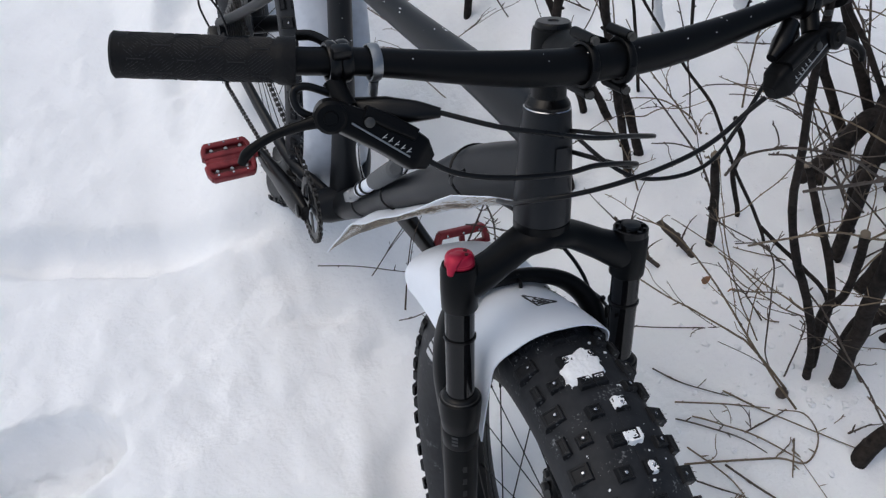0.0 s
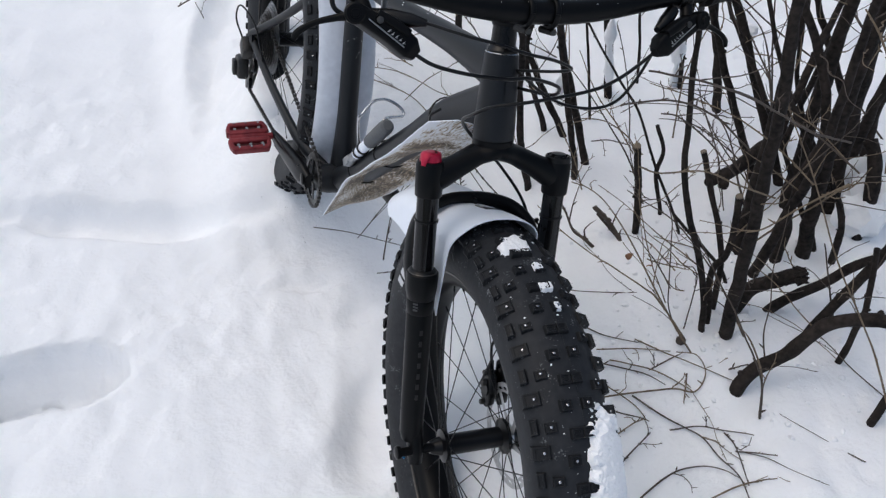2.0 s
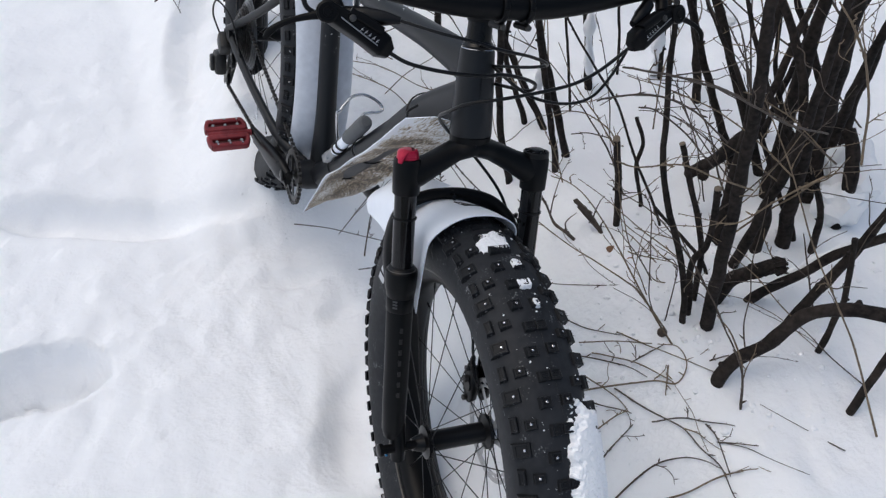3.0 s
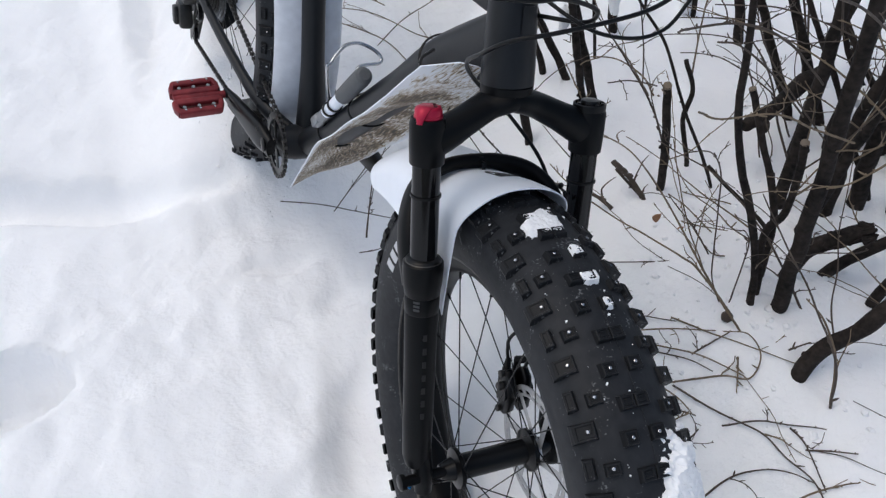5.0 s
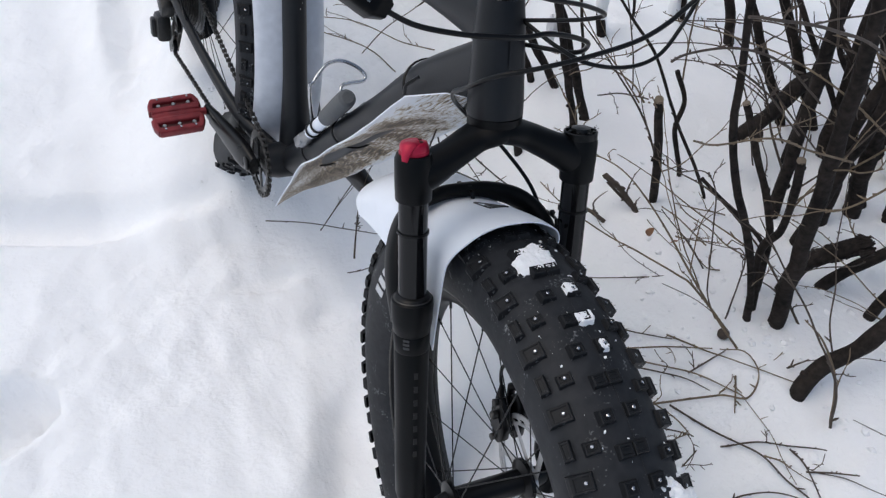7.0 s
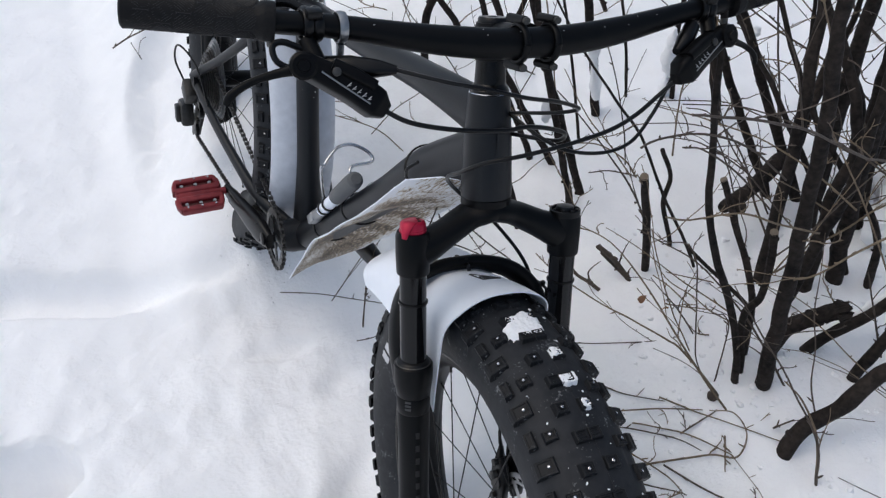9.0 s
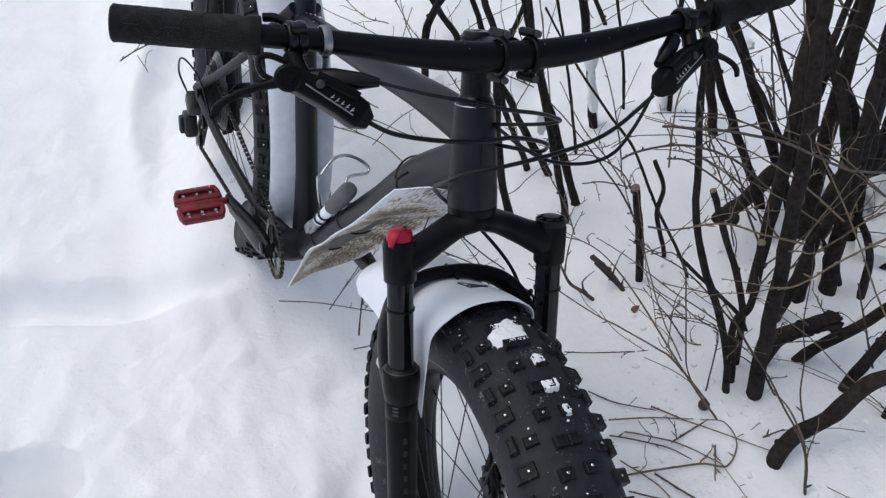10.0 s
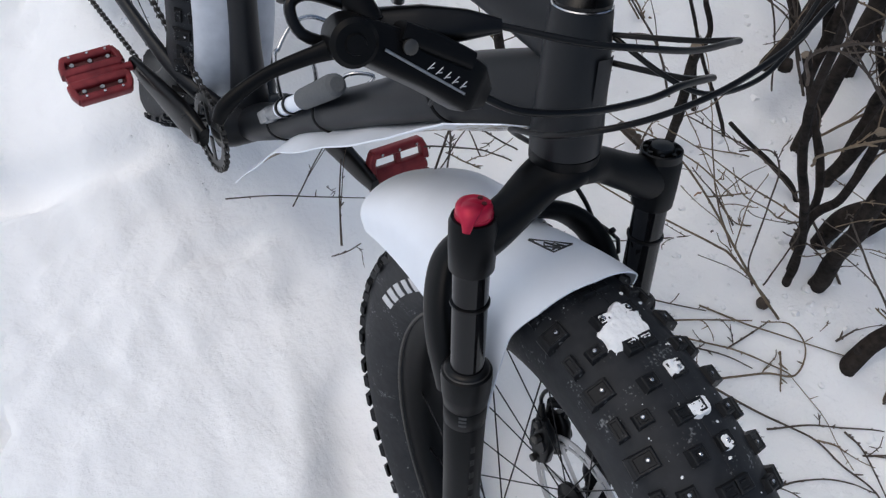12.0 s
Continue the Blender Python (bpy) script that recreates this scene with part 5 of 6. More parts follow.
def stem(parent, *pts, r, tip):
    base = Vector(pts[0])
    pts = [Vector(p) for p in pts]
    d = (base - pts[1]).normalized()
    line = [base + d * 0.05 - Vector((0, 0, 0.08)), *pts]
    tall = pts[-1].z > 0.70 and r > 0.006
    aside = r > 0.008 and pts[-1].y < 0.1 and pts[-1].x > 0.8
    if tall:        # the stem goes on above, forking and thinning; mostly unseen, added for shade
        up = (pts[-1] - pts[-2]).normalized()
        up = (up + Vector((0, 0, 0.5))).normalized()
        line += [pts[-1] + up * 0.25 + Vector((wild.uniform(-0.03, 0.03), wild.uniform(-0.03, 0.03), 0)), pts[-1] + up * 0.45 + Vector((wild.uniform(-0.08, 0.08), wild.uniform(-0.08, 0.08), 0))]
        tip *= 0.6
    elif aside:     # low limbs led on out of view, outwards then up, to shade the snow
        out = (pts[-1] - pts[-2]).normalized()
        line += [pts[-1] + out * 0.25, pts[-1] + out * 0.45 + Vector((0.05, -0.05, 0.15)), pts[-1] + out * 0.55 + Vector((0.10, -0.12, 0.50))]
        up = Vector((0.1, -0.25, 1.0)).normalized()
        tip *= 0.8
    ob, l, radii = limb(parent, line, r, tip, "stem", BARK, 14 if r > 0.01 else 9, 4)
    if r > 0.006:
        side_twigs(ob, l, radii, 6 if tall else 3)
    # tops out of view on the right-hand stems only, blocking sky from the snow
    if aside or tall and pts[-1].x > 0.95:
        unseen_crown(ob, l[-1], up)
    return ob


def unseen_crown(host, end, up):
    """An unseen branching top added to a stem to shade the snow, one mesh of limbs and twigs."""
    bm = bmesh.new()

    def shoot(p, d, long, r, deep):
        line = [p]
        for k in range(4):
            d = (d + Vector((wild.uniform(-0.2, 0.22), wild.uniform(-0.2, 0.2), 0.14))).normalized()
            line.append(line[-1] + d * long / 4)
        sweep(bm, line, [r * (1 - 0.18 * k) for k in range(5)], 5 if deep else 7)
        if deep < 2:
            for _ in range(9 if deep == 0 else 7):
                k = wild.randrange(1, 5)
                a = wild.uniform(-1.9, 1.9)
                side = Vector((math.cos(a) + 0.25, math.sin(a), wild.uniform(0.3, 1.2))).normalized()
                shoot(line[k], side, long * wild.uniform(0.4, 0.65), r * 0.55, deep + 1)

    shoot(end, up, 0.95, 0.0065, 0)
    part("crown", bm, BARK, host)


def sawn(parent, *pts, r, tip):
    """A stem that was cut off, with a pale slanting cut."""
    ob = stem(parent, *pts, r=r, tip=tip)
    end, way = Vector(pts[-1]), (Vector(pts[-1]) - Vector(pts[-2])).normalized()
    way = (way + Vector((-0.25, -0.35, 0.1))).normalized()
    part("cut_face", lathe(bmesh.new(), [(-0.002, tip * 1.0), (0.0015, tip * 1.04), (0.0022, tip * 0.8), (0.0024, tip * 0.2)], end, way, 16), CUTWOOD, ob, "pale weathered saw cut")
    return ob


def twig(parent, *pts, r, tip):
    pale = wild.random() < (0.40 if parent in (near, shoots) else 0.25 if parent is low else 0.5)
    bark = BARK_PALE if pale else BARK_TWIG
    if parent is not low and r < 0.0020:
        r, tip = r * 1.3, tip * 1.15
    if r > 0.0024 or parent is low and pts[0][1] > 0.5:
        bark = BARK_TWIG
    elif parent is low:
        r, tip = r * 1.4, tip * 1.15
    ob, line, radii = limb(parent, pts, r, tip, "twig", bark, 6, 10 if parent is not low else 6)
    whole = sum((q - p).length for p, q in zip(line, line[1:]))
    for _ in range((3 if whole > 0.12 else 1) if parent is not low else 1):      # fine forks
        i = wild.randrange(2, len(line) - 2)
        d = (line[i + 1] - line[i]).normalized()
        side = Vector((wild.uniform(-1, 1), wild.uniform(-1, 1), wild.uniform(-0.15, 0.8) if parent is not low else wild.uniform(-0.05, 0.25))).normalized()
        long = wild.uniform(0.03, 0.11)
        q = [line[i]]
        for k in range(1, 5):
            f = k / 4
            q.append(line[i] + (d * (0.8 - 0.2 * f) + side * (0.5 + 0.3 * f)) * long * f + Vector((wild.uniform(-1, 1), wild.uniform(-1, 1), wild.uniform(-1, 1))) * 0.0025)
        limb(ob, q, radii[i] * 0.65, 0.0006, "shoot", bark, 5, 5)
    return ob


stem(near, (0.606, 0.108, 0.369), (0.585, 0.130, 0.499), (0.532, 0.188, 0.682), (0.506, 0.215, 0.879), (0.496, 0.226, 0.977), (0.490, 0.232, 1.071), (0.486, 0.236, 1.133), r=0.0070, tip=0.0039)
stem(near, (0.641, 0.082, 0.369), (0.628, 0.097, 0.549), (0.616, 0.111, 0.724), (0.598, 0.132, 0.929), (0.579, 0.154, 1.095), (0.566, 0.169, 1.208), r=0.0136, tip=0.0084)
stem(near, (0.800, 0.217, 0.369), (0.817, 0.217, 0.504), (0.832, 0.216, 0.615), (0.840, 0.226, 0.735), (0.845, 0.244, 0.892), (0.845, 0.263, 1.020), r=0.0122, tip=0.0080)
stem(near, (0.864, 0.238, 0.369), (0.865, 0.253, 0.472), (0.866, 0.264, 0.552), (0.878, 0.266, 0.658), (0.863, 0.301, 0.764), (0.820, 0.372, 0.890), (0.800, 0.414, 0.996), r=0.0132, tip=0.0073)
BROKEN = [(0.700, 0.136, 0.370), (0.720, 0.139, 0.420), (0.754, 0.119, 0.455), (0.782, 0.098, 0.483)]
stem(near, (0.767, 0.117, 0.370), (0.820, 0.101, 0.423), (0.889, 0.080, 0.492), (0.932, 0.062, 0.529), r=0.0105, tip=0.0091)
stem(near, (0.796, 0.039, 0.370), (0.842, 0.042, 0.469), (0.873, 0.043, 0.535), (0.905, 0.047, 0.606), r=0.0104, tip=0.0087)
stem(near, (0.593, -0.034, 0.370), (0.624, -0.025, 0.412), (0.671, -0.035, 0.457), (0.717, -0.034, 0.511), (0.775, -0.066, 0.547), (0.816, -0.105, 0.560), r=0.0130, tip=0.0138)
stem(near, (0.815, -0.033, 0.370), (0.827, -0.022, 0.448), (0.833, -0.011, 0.503), (0.834, 0.027, 0.607), r=0.0073, tip=0.0051)
stem(near, (0.969, 0.193, 0.370), (0.966, 0.214, 0.469), (0.946, 0.253, 0.532), (0.904, 0.325, 0.608), (0.867, 0.393, 0.703), r=0.0087, tip=0.0056)
stem(back, (0.960, 0.468, 0.369), (0.918, 0.513, 0.480), (0.876, 0.556, 0.595), (0.837, 0.597, 0.703), (0.807, 0.629, 0.806), r=0.0108, tip=0.0077)
stem(back, (1.020, 0.726, 0.370), (0.991, 0.752, 0.524), (0.961, 0.778, 0.651), (0.933, 0.804, 0.780), r=0.0126, tip=0.0079)
stem(near, (1.006, 0.437, 0.369), (0.950, 0.501, 0.528), (0.883, 0.575, 0.720), (0.838, 0.626, 0.827), r=0.0123, tip=0.0090)
stem(near, (0.976, 0.368, 0.369), (0.960, 0.387, 0.687), (0.952, 0.396, 0.832), (0.948, 0.400, 0.919), r=0.0176, tip=0.0120)
stem(near, (1.065, 0.338, 0.369), (1.043, 0.368, 0.614), (1.030, 0.384, 0.813), (1.018, 0.399, 0.951), r=0.0230, tip=0.0154)
stem(near, (1.138, 0.393, 0.370), (1.135, 0.397, 0.588), (1.138, 0.393, 0.751), r=0.0149, tip=0.0101)
stem(back, (0.606, 0.626, 0.370), (0.565, 0.652, 0.525), (0.529, 0.675, 0.661), (0.504, 0.691, 0.775), (0.481, 0.705, 0.867), r=0.0097, tip=0.0078)
stem(back, (0.565, 0.593, 0.363), (0.543, 0.607, 0.486), (0.515, 0.624, 0.627), (0.491, 0.639, 0.755), (0.473, 0.650, 0.872), r=0.0088, tip=0.0064)
stem(back, (0.476, 0.643, 0.311), (0.452, 0.656, 0.423), (0.433, 0.666, 0.617), (0.428, 0.668, 0.763), (0.406, 0.680, 0.868), r=0.0097, tip=0.0069)
stem(back, (0.602, 0.738, 0.369), (0.558, 0.764, 0.464), (0.521, 0.785, 0.552), (0.483, 0.807, 0.648), (0.461, 0.820, 0.740), r=0.0093, tip=0.0071)
stem(back, (0.570, 0.782, 0.365), (0.545, 0.795, 0.446), (0.514, 0.812, 0.552), (0.522, 0.808, 0.669), (0.553, 0.791, 0.791), r=0.0080, tip=0.0058)
stem(back, (0.788, 0.871, 0.371), (0.764, 0.887, 0.535), (0.743, 0.901, 0.667), (0.725, 0.913, 0.761), r=0.0117, tip=0.0099)
stem(back, (0.691, 0.779, 0.370), (0.669, 0.792, 0.517), (0.645, 0.807, 0.661), (0.624, 0.821, 0.766), r=0.0037, tip=0.0027)
stem(back, (0.880, 0.887, 0.371), (0.861, 0.900, 0.525), (0.831, 0.922, 0.685), r=0.0040, tip=0.0033)
stem(back, (0.983, 0.849, 0.370), (0.971, 0.858, 0.497), (0.967, 0.861, 0.636), (0.965, 0.863, 0.735), r=0.0060, tip=0.0060)
stem(shoots, (0.693, 0.429, 0.370), (0.671, 0.448, 0.468), (0.671, 0.447, 0.537), (0.652, 0.463, 0.592), r=0.0050, tip=0.0040)
stem(shoots, (0.703, 0.364, 0.370), (0.648, 0.413, 0.503), (0.627, 0.432, 0.560), (0.598, 0.458, 0.636), (0.558, 0.494, 0.702), (0.507, 0.540, 0.790), (0.467, 0.576, 0.876), r=0.0033, tip=0.0019)
stem(back, (0.485, 1.192, 0.375), (0.491, 1.190, 0.496), (0.519, 1.180, 0.577), (0.570, 1.161, 0.641), r=0.0090, tip=0.0101)
stem(back, (0.617, 1.287, 0.413), (0.577, 1.304, 0.489), (0.539, 1.320, 0.571), r=0.0094, tip=0.0075)
stem(back, (1.016, 1.208, 0.396), (0.984, 1.228, 0.479), (0.963, 1.243, 0.544), r=0.0063, tip=0.0061)
stem(near, (0.726, 0.218, 0.370), (0.698, 0.264, 0.409), (0.675, 0.299, 0.431), (0.652, 0.337, 0.459), r=0.0044, tip=0.0034)
twig(shoots, (0.571, 0.385, 0.365), (0.550, 0.411, 0.390), (0.534, 0.430, 0.410), r=0.0026, tip=0.0030)
twig(shoots, (0.521, 0.398, 0.343), (0.504, 0.415, 0.358), (0.485, 0.434, 0.372), (0.473, 0.454, 0.406), (0.462, 0.470, 0.428), r=0.0044, tip=0.0021)
twig(shoots, (0.563, 0.072, 0.363), (0.533, 0.120, 0.417), (0.502, 0.173, 0.483), (0.474, 0.222, 0.547), (0.442, 0.271, 0.599), (0.416, 0.304, 0.618), (0.394, 0.327, 0.618), r=0.0016, tip=0.0008)
twig(shoots, (0.568, 0.106, 0.365), (0.531, 0.168, 0.422), (0.512, 0.193, 0.434), (0.471, 0.243, 0.451), (0.440, 0.280, 0.463), (0.392, 0.340, 0.489), (0.363, 0.383, 0.519), r=0.0014, tip=0.0008)
twig(shoots, (0.573, 0.231, 0.366), (0.550, 0.242, 0.355), (0.468, 0.294, 0.328), (0.421, 0.326, 0.317), r=0.0010, tip=0.0008)
twig(shoots, (0.564, 0.129, 0.363), (0.542, 0.150, 0.430), (0.523, 0.169, 0.568), (0.513, 0.180, 0.630), (0.498, 0.195, 0.660), (0.475, 0.217, 0.647), r=0.0010, tip=0.0008)
twig(shoots, (0.577, 0.195, 0.366), (0.552, 0.229, 0.438), (0.538, 0.248, 0.486), (0.524, 0.269, 0.544), (0.513, 0.288, 0.602), r=0.0010, tip=0.0008)
twig(shoots, (0.603, 0.223, 0.370), (0.587, 0.249, 0.405), (0.576, 0.264, 0.423), (0.561, 0.283, 0.443), (0.548, 0.300, 0.462), r=0.0010, tip=0.0008)
twig(shoots, (0.627, 0.209, 0.370), (0.608, 0.228, 0.370), (0.582, 0.271, 0.413), r=0.0010, tip=0.0008)
twig(shoots, (0.575, 0.123, 0.366), (0.572, 0.126, 0.463), (0.568, 0.130, 0.513), (0.560, 0.138, 0.532), (0.555, 0.143, 0.529), r=0.0010, tip=0.0008)
twig(near, (0.675, 0.066, 0.370), (0.652, 0.114, 0.430), (0.629, 0.157, 0.478), (0.601, 0.206, 0.521), (0.573, 0.249, 0.548), (0.538, 0.296, 0.559), (0.517, 0.325, 0.568), r=0.0016, tip=0.0008)
twig(near, (0.685, 0.099, 0.369), (0.663, 0.134, 0.396), (0.636, 0.169, 0.404), r=0.0010, tip=0.0008)
twig(shoots, (0.710, 0.309, 0.370), (0.680, 0.337, 0.369), (0.646, 0.370, 0.368), r=0.0010, tip=0.0008)
twig(shoots, (0.672, 0.467, 0.370), (0.628, 0.488, 0.478), (0.581, 0.514, 0.560), (0.532, 0.543, 0.636), (0.488, 0.570, 0.694), r=0.0018, tip=0.0008)
twig(shoots, (0.745, 0.629, 0.369), (0.717, 0.644, 0.415), (0.670, 0.675, 0.445), (0.628, 0.707, 0.440), (0.599, 0.731, 0.421), r=0.0015, tip=0.0008)
twig(shoots, (0.734, 0.631, 0.370), (0.693, 0.662, 0.441), (0.641, 0.699, 0.521), (0.600, 0.729, 0.615), r=0.0015, tip=0.0009)
twig(shoots, (0.745, 0.673, 0.369), (0.731, 0.682, 0.465), (0.701, 0.704, 0.596), (0.676, 0.722, 0.675), r=0.0013, tip=0.0009)
twig(shoots, (0.753, 0.626, 0.369), (0.792, 0.588, 0.337), (0.841, 0.546, 0.314), (0.884, 0.510, 0.298), (0.924, 0.470, 0.258), r=0.0020, tip=0.0015)
twig(near, (0.877, 0.362, 0.369), (0.847, 0.395, 0.448), (0.827, 0.416, 0.514), (0.801, 0.445, 0.573), (0.761, 0.487, 0.623), (0.733, 0.517, 0.623), r=0.0019, tip=0.0009)
twig(near, (0.926, 0.423, 0.369), (0.891, 0.461, 0.447), (0.823, 0.533, 0.496), (0.787, 0.570, 0.500), (0.758, 0.601, 0.488), r=0.0015, tip=0.0008)
twig(near, (0.835, 0.395, 0.369), (0.806, 0.424, 0.483), (0.774, 0.455, 0.571), (0.749, 0.481, 0.602), (0.677, 0.553, 0.579), (0.643, 0.587, 0.537), r=0.0012, tip=0.0008)
twig(near, (1.005, 0.338, 0.370), (1.016, 0.325, 0.428), (1.044, 0.290, 0.466), (1.057, 0.275, 0.536), r=0.0020, tip=0.0012)
twig(near, (0.832, 0.286, 0.369), (0.860, 0.256, 0.447), (0.888, 0.224, 0.521), (0.910, 0.200, 0.579), (0.930, 0.178, 0.607), (0.944, 0.162, 0.574), r=0.0023, tip=0.0013)
twig(near, (0.868, 0.052, 0.369), (0.846, 0.086, 0.454), (0.825, 0.118, 0.535), r=0.0015, tip=0.0010)
twig(near, (1.213, 0.369, 0.369), (1.158, 0.446, 0.423), (1.102, 0.525, 0.443), (1.046, 0.602, 0.450), (0.989, 0.683, 0.457), (0.918, 0.783, 0.419), (0.901, 0.805, 0.408), r=0.0021, tip=0.0011)
twig(near, (1.353, 0.497, 0.370), (1.288, 0.586, 0.456), (1.239, 0.653, 0.504), (1.175, 0.740, 0.544), (1.128, 0.804, 0.578), (1.078, 0.872, 0.627), (1.056, 0.902, 0.660), r=0.0028, tip=0.0022)
twig(near, (1.085, 0.585, 0.369), (1.053, 0.618, 0.517), (1.009, 0.665, 0.603), (0.968, 0.708, 0.687), (0.916, 0.762, 0.736), r=0.0024, tip=0.0015)
twig(near, (1.065, 0.546, 0.369), (1.021, 0.593, 0.571), (0.998, 0.617, 0.689), (0.981, 0.636, 0.800), r=0.0024, tip=0.0014)
twig(back, (0.857, 0.659, 0.369), (0.847, 0.667, 0.521), (0.853, 0.663, 0.606), (0.865, 0.652, 0.693), r=0.0015, tip=0.0009)
twig(near, (1.621, 0.834, 0.370), (1.569, 0.898, 0.432), (1.527, 0.950, 0.498), (1.497, 0.988, 0.551), r=0.0039, tip=0.0029)
twig(back, (0.721, 1.049, 0.380), (0.679, 1.072, 0.401), (0.638, 1.095, 0.422), r=0.0014, tip=0.0011)
twig(back, (0.684, 0.738, 0.370), (0.719, 0.724, 0.301), (0.756, 0.709, 0.229), (0.804, 0.690, 0.135), r=0.0013, tip=0.0011)
twig(back, (0.563, 0.550, 0.363), (0.546, 0.561, 0.425), (0.517, 0.579, 0.497), (0.498, 0.591, 0.538), r=0.0014, tip=0.0009)
twig(back, (0.620, 1.411, 0.428), (0.569, 1.431, 0.277), (0.537, 1.444, 0.333), r=0.0015, tip=0.0013)
twig(back, (0.545, 1.100, 0.384), (0.501, 1.119, 0.467), (0.445, 1.143, 0.545), (0.405, 1.160, 0.636), r=0.0011, tip=0.0008)
twig(back, (0.337, 1.306, 0.336), (0.430, 1.281, 0.388), (0.488, 1.265, 0.540), r=0.0012, tip=0.0008)
twig(back, (0.363, 1.202, 0.321), (0.314, 1.227, 0.352), (0.261, 1.257, 0.398), (0.237, 1.276, 0.435), r=0.0011, tip=0.0008)
twig(back, (0.315, 1.119, 0.274), (0.376, 1.118, 0.327), (0.437, 1.111, 0.363), (0.483, 1.107, 0.392), r=0.0011, tip=0.0008)
twig(back, (0.453, 1.017, 0.314), (0.385, 1.049, 0.334), (0.306, 1.094, 0.375), (0.212, 1.136, 0.393), r=0.0011, tip=0.0008)
twig(back, (0.366, 1.038, 0.264), (0.321, 1.069, 0.316), (0.261, 1.099, 0.346), (0.154, 1.146, 0.382), r=0.0011, tip=0.0008)
twig(back, (0.482, 1.440, 0.409), (0.421, 1.465, 0.433), (0.379, 1.489, 0.481), r=0.0012, tip=0.0009)
twig(low, (0.725, -0.224, 0.369), (0.707, -0.196, 0.364), (0.685, -0.173, 0.352), r=0.0010, tip=0.0008)
twig(low, (0.604, -0.092, 0.369), (0.598, -0.074, 0.428), (0.592, -0.057, 0.472), (0.576, -0.026, 0.516), (0.561, 0.000, 0.535), r=0.0017, tip=0.0009)
twig(low, (0.846, -0.127, 0.369), (0.820, -0.064, 0.381), (0.798, -0.005, 0.398), (0.789, 0.017, 0.401), r=0.0010, tip=0.0008)
twig(low, (-0.218, 1.767, 0.283), (-0.171, 1.779, 0.298), (-0.098, 1.792, 0.313), r=0.0024, tip=0.0017)
twig(low, (-0.153, 1.634, 0.307), (-0.167, 1.664, 0.345), r=0.0013, tip=0.0010)
twig(low, (0.354, 0.776, 0.189), (0.398, 0.776, 0.215), (0.453, 0.763, 0.229), (0.530, 0.727, 0.220), r=0.0013, tip=0.0010)
twig(low, (0.396, 0.588, 0.235), (0.379, 0.624, 0.298), (0.339, 0.675, 0.370), (0.319, 0.696, 0.393), r=0.0014, tip=0.0009)
stem(near, (0.922, 0.230, 0.370), (0.908, 0.247, 0.519), (0.900, 0.258, 0.656), (0.893, 0.266, 0.800), (0.891, 0.269, 0.919), (0.890, 0.270, 0.978), r=0.0164, tip=0.0104)
stem(near, (0.956, 0.237, 0.370), (0.917, 0.287, 0.466), (0.872, 0.345, 0.581), (0.822, 0.410, 0.696), (0.777, 0.469, 0.792), (0.758, 0.493, 0.840), r=0.0066, tip=0.0049)
stem(near, (1.126, 0.416, 0.369), (1.066, 0.490, 0.491), (1.035, 0.529, 0.592), (1.019, 0.548, 0.695), (1.008, 0.562, 0.780), r=0.0067, tip=0.0047)
stem(near, (1.101, 0.551, 0.496), (1.104, 0.548, 0.596), (1.110, 0.542, 0.683), (1.110, 0.542, 0.737), (1.107, 0.545, 0.811), r=0.0079, tip=0.0056)
stem(near, (1.210, 0.412, 0.369), (1.197, 0.429, 0.522), (1.196, 0.430, 0.639), (1.195, 0.432, 0.733), r=0.0112, tip=0.0080)
stem(near, (0.973, 0.201, 0.369), (0.964, 0.213, 0.472), (0.953, 0.228, 0.508), (0.937, 0.249, 0.527), r=0.0041, tip=0.0034)
stem(near, (1.200, 0.460, 0.372), (1.170, 0.500, 0.516), (1.132, 0.540, 0.611), (1.120, 0.580, 0.660), (1.091, 0.620, 0.739), r=0.0112, tip=0.0090)
stem(near, (0.905, 0.385, 0.372), (0.931, 0.420, 0.559), (0.985, 0.463, 0.632), (1.041, 0.507, 0.717), (1.099, 0.550, 0.761), r=0.0105, tip=0.0085)
stem(near, (0.800, 0.290, 0.371), (0.801, 0.320, 0.689), (0.817, 0.360, 0.795), (0.849, 0.400, 0.870), (0.869, 0.440, 0.933), r=0.0125, tip=0.0105)
stem(near, (0.787, -0.160, 0.369), (0.821, -0.143, 0.445), (0.869, -0.119, 0.553), r=0.0081, tip=0.0069)
twig(near, (0.601, -0.095, 0.369), (0.587, -0.074, 0.457), (0.544, -0.014, 0.567), (0.510, 0.035, 0.637), (0.483, 0.074, 0.696), r=0.0021, tip=0.0008)
twig(near, (0.795, -0.219, 0.369), (0.758, -0.135, 0.502), (0.737, -0.087, 0.565), (0.701, -0.008, 0.658), (0.667, 0.069, 0.771), (0.632, 0.149, 0.872), r=0.0020, tip=0.0009)
twig(near, (0.752, 0.135, 0.682), (0.690, 0.209, 0.738), (0.622, 0.292, 0.765), (0.548, 0.381, 0.767), r=0.0014, tip=0.0008)
twig(near, (0.774, 0.081, 0.746), (0.721, 0.152, 0.786), (0.678, 0.208, 0.800), (0.624, 0.280, 0.807), (0.571, 0.349, 0.784), r=0.0013, tip=0.0008)
twig(near, (0.598, -0.045, 0.872), (0.573, -0.012, 0.808), (0.550, 0.018, 0.742), (0.537, 0.034, 0.723), r=0.0014, tip=0.0009)
twig(near, (0.666, -0.038, 0.869), (0.647, -0.011, 0.978), (0.622, 0.023, 1.046), (0.602, 0.052, 1.081), r=0.0014, tip=0.0011)
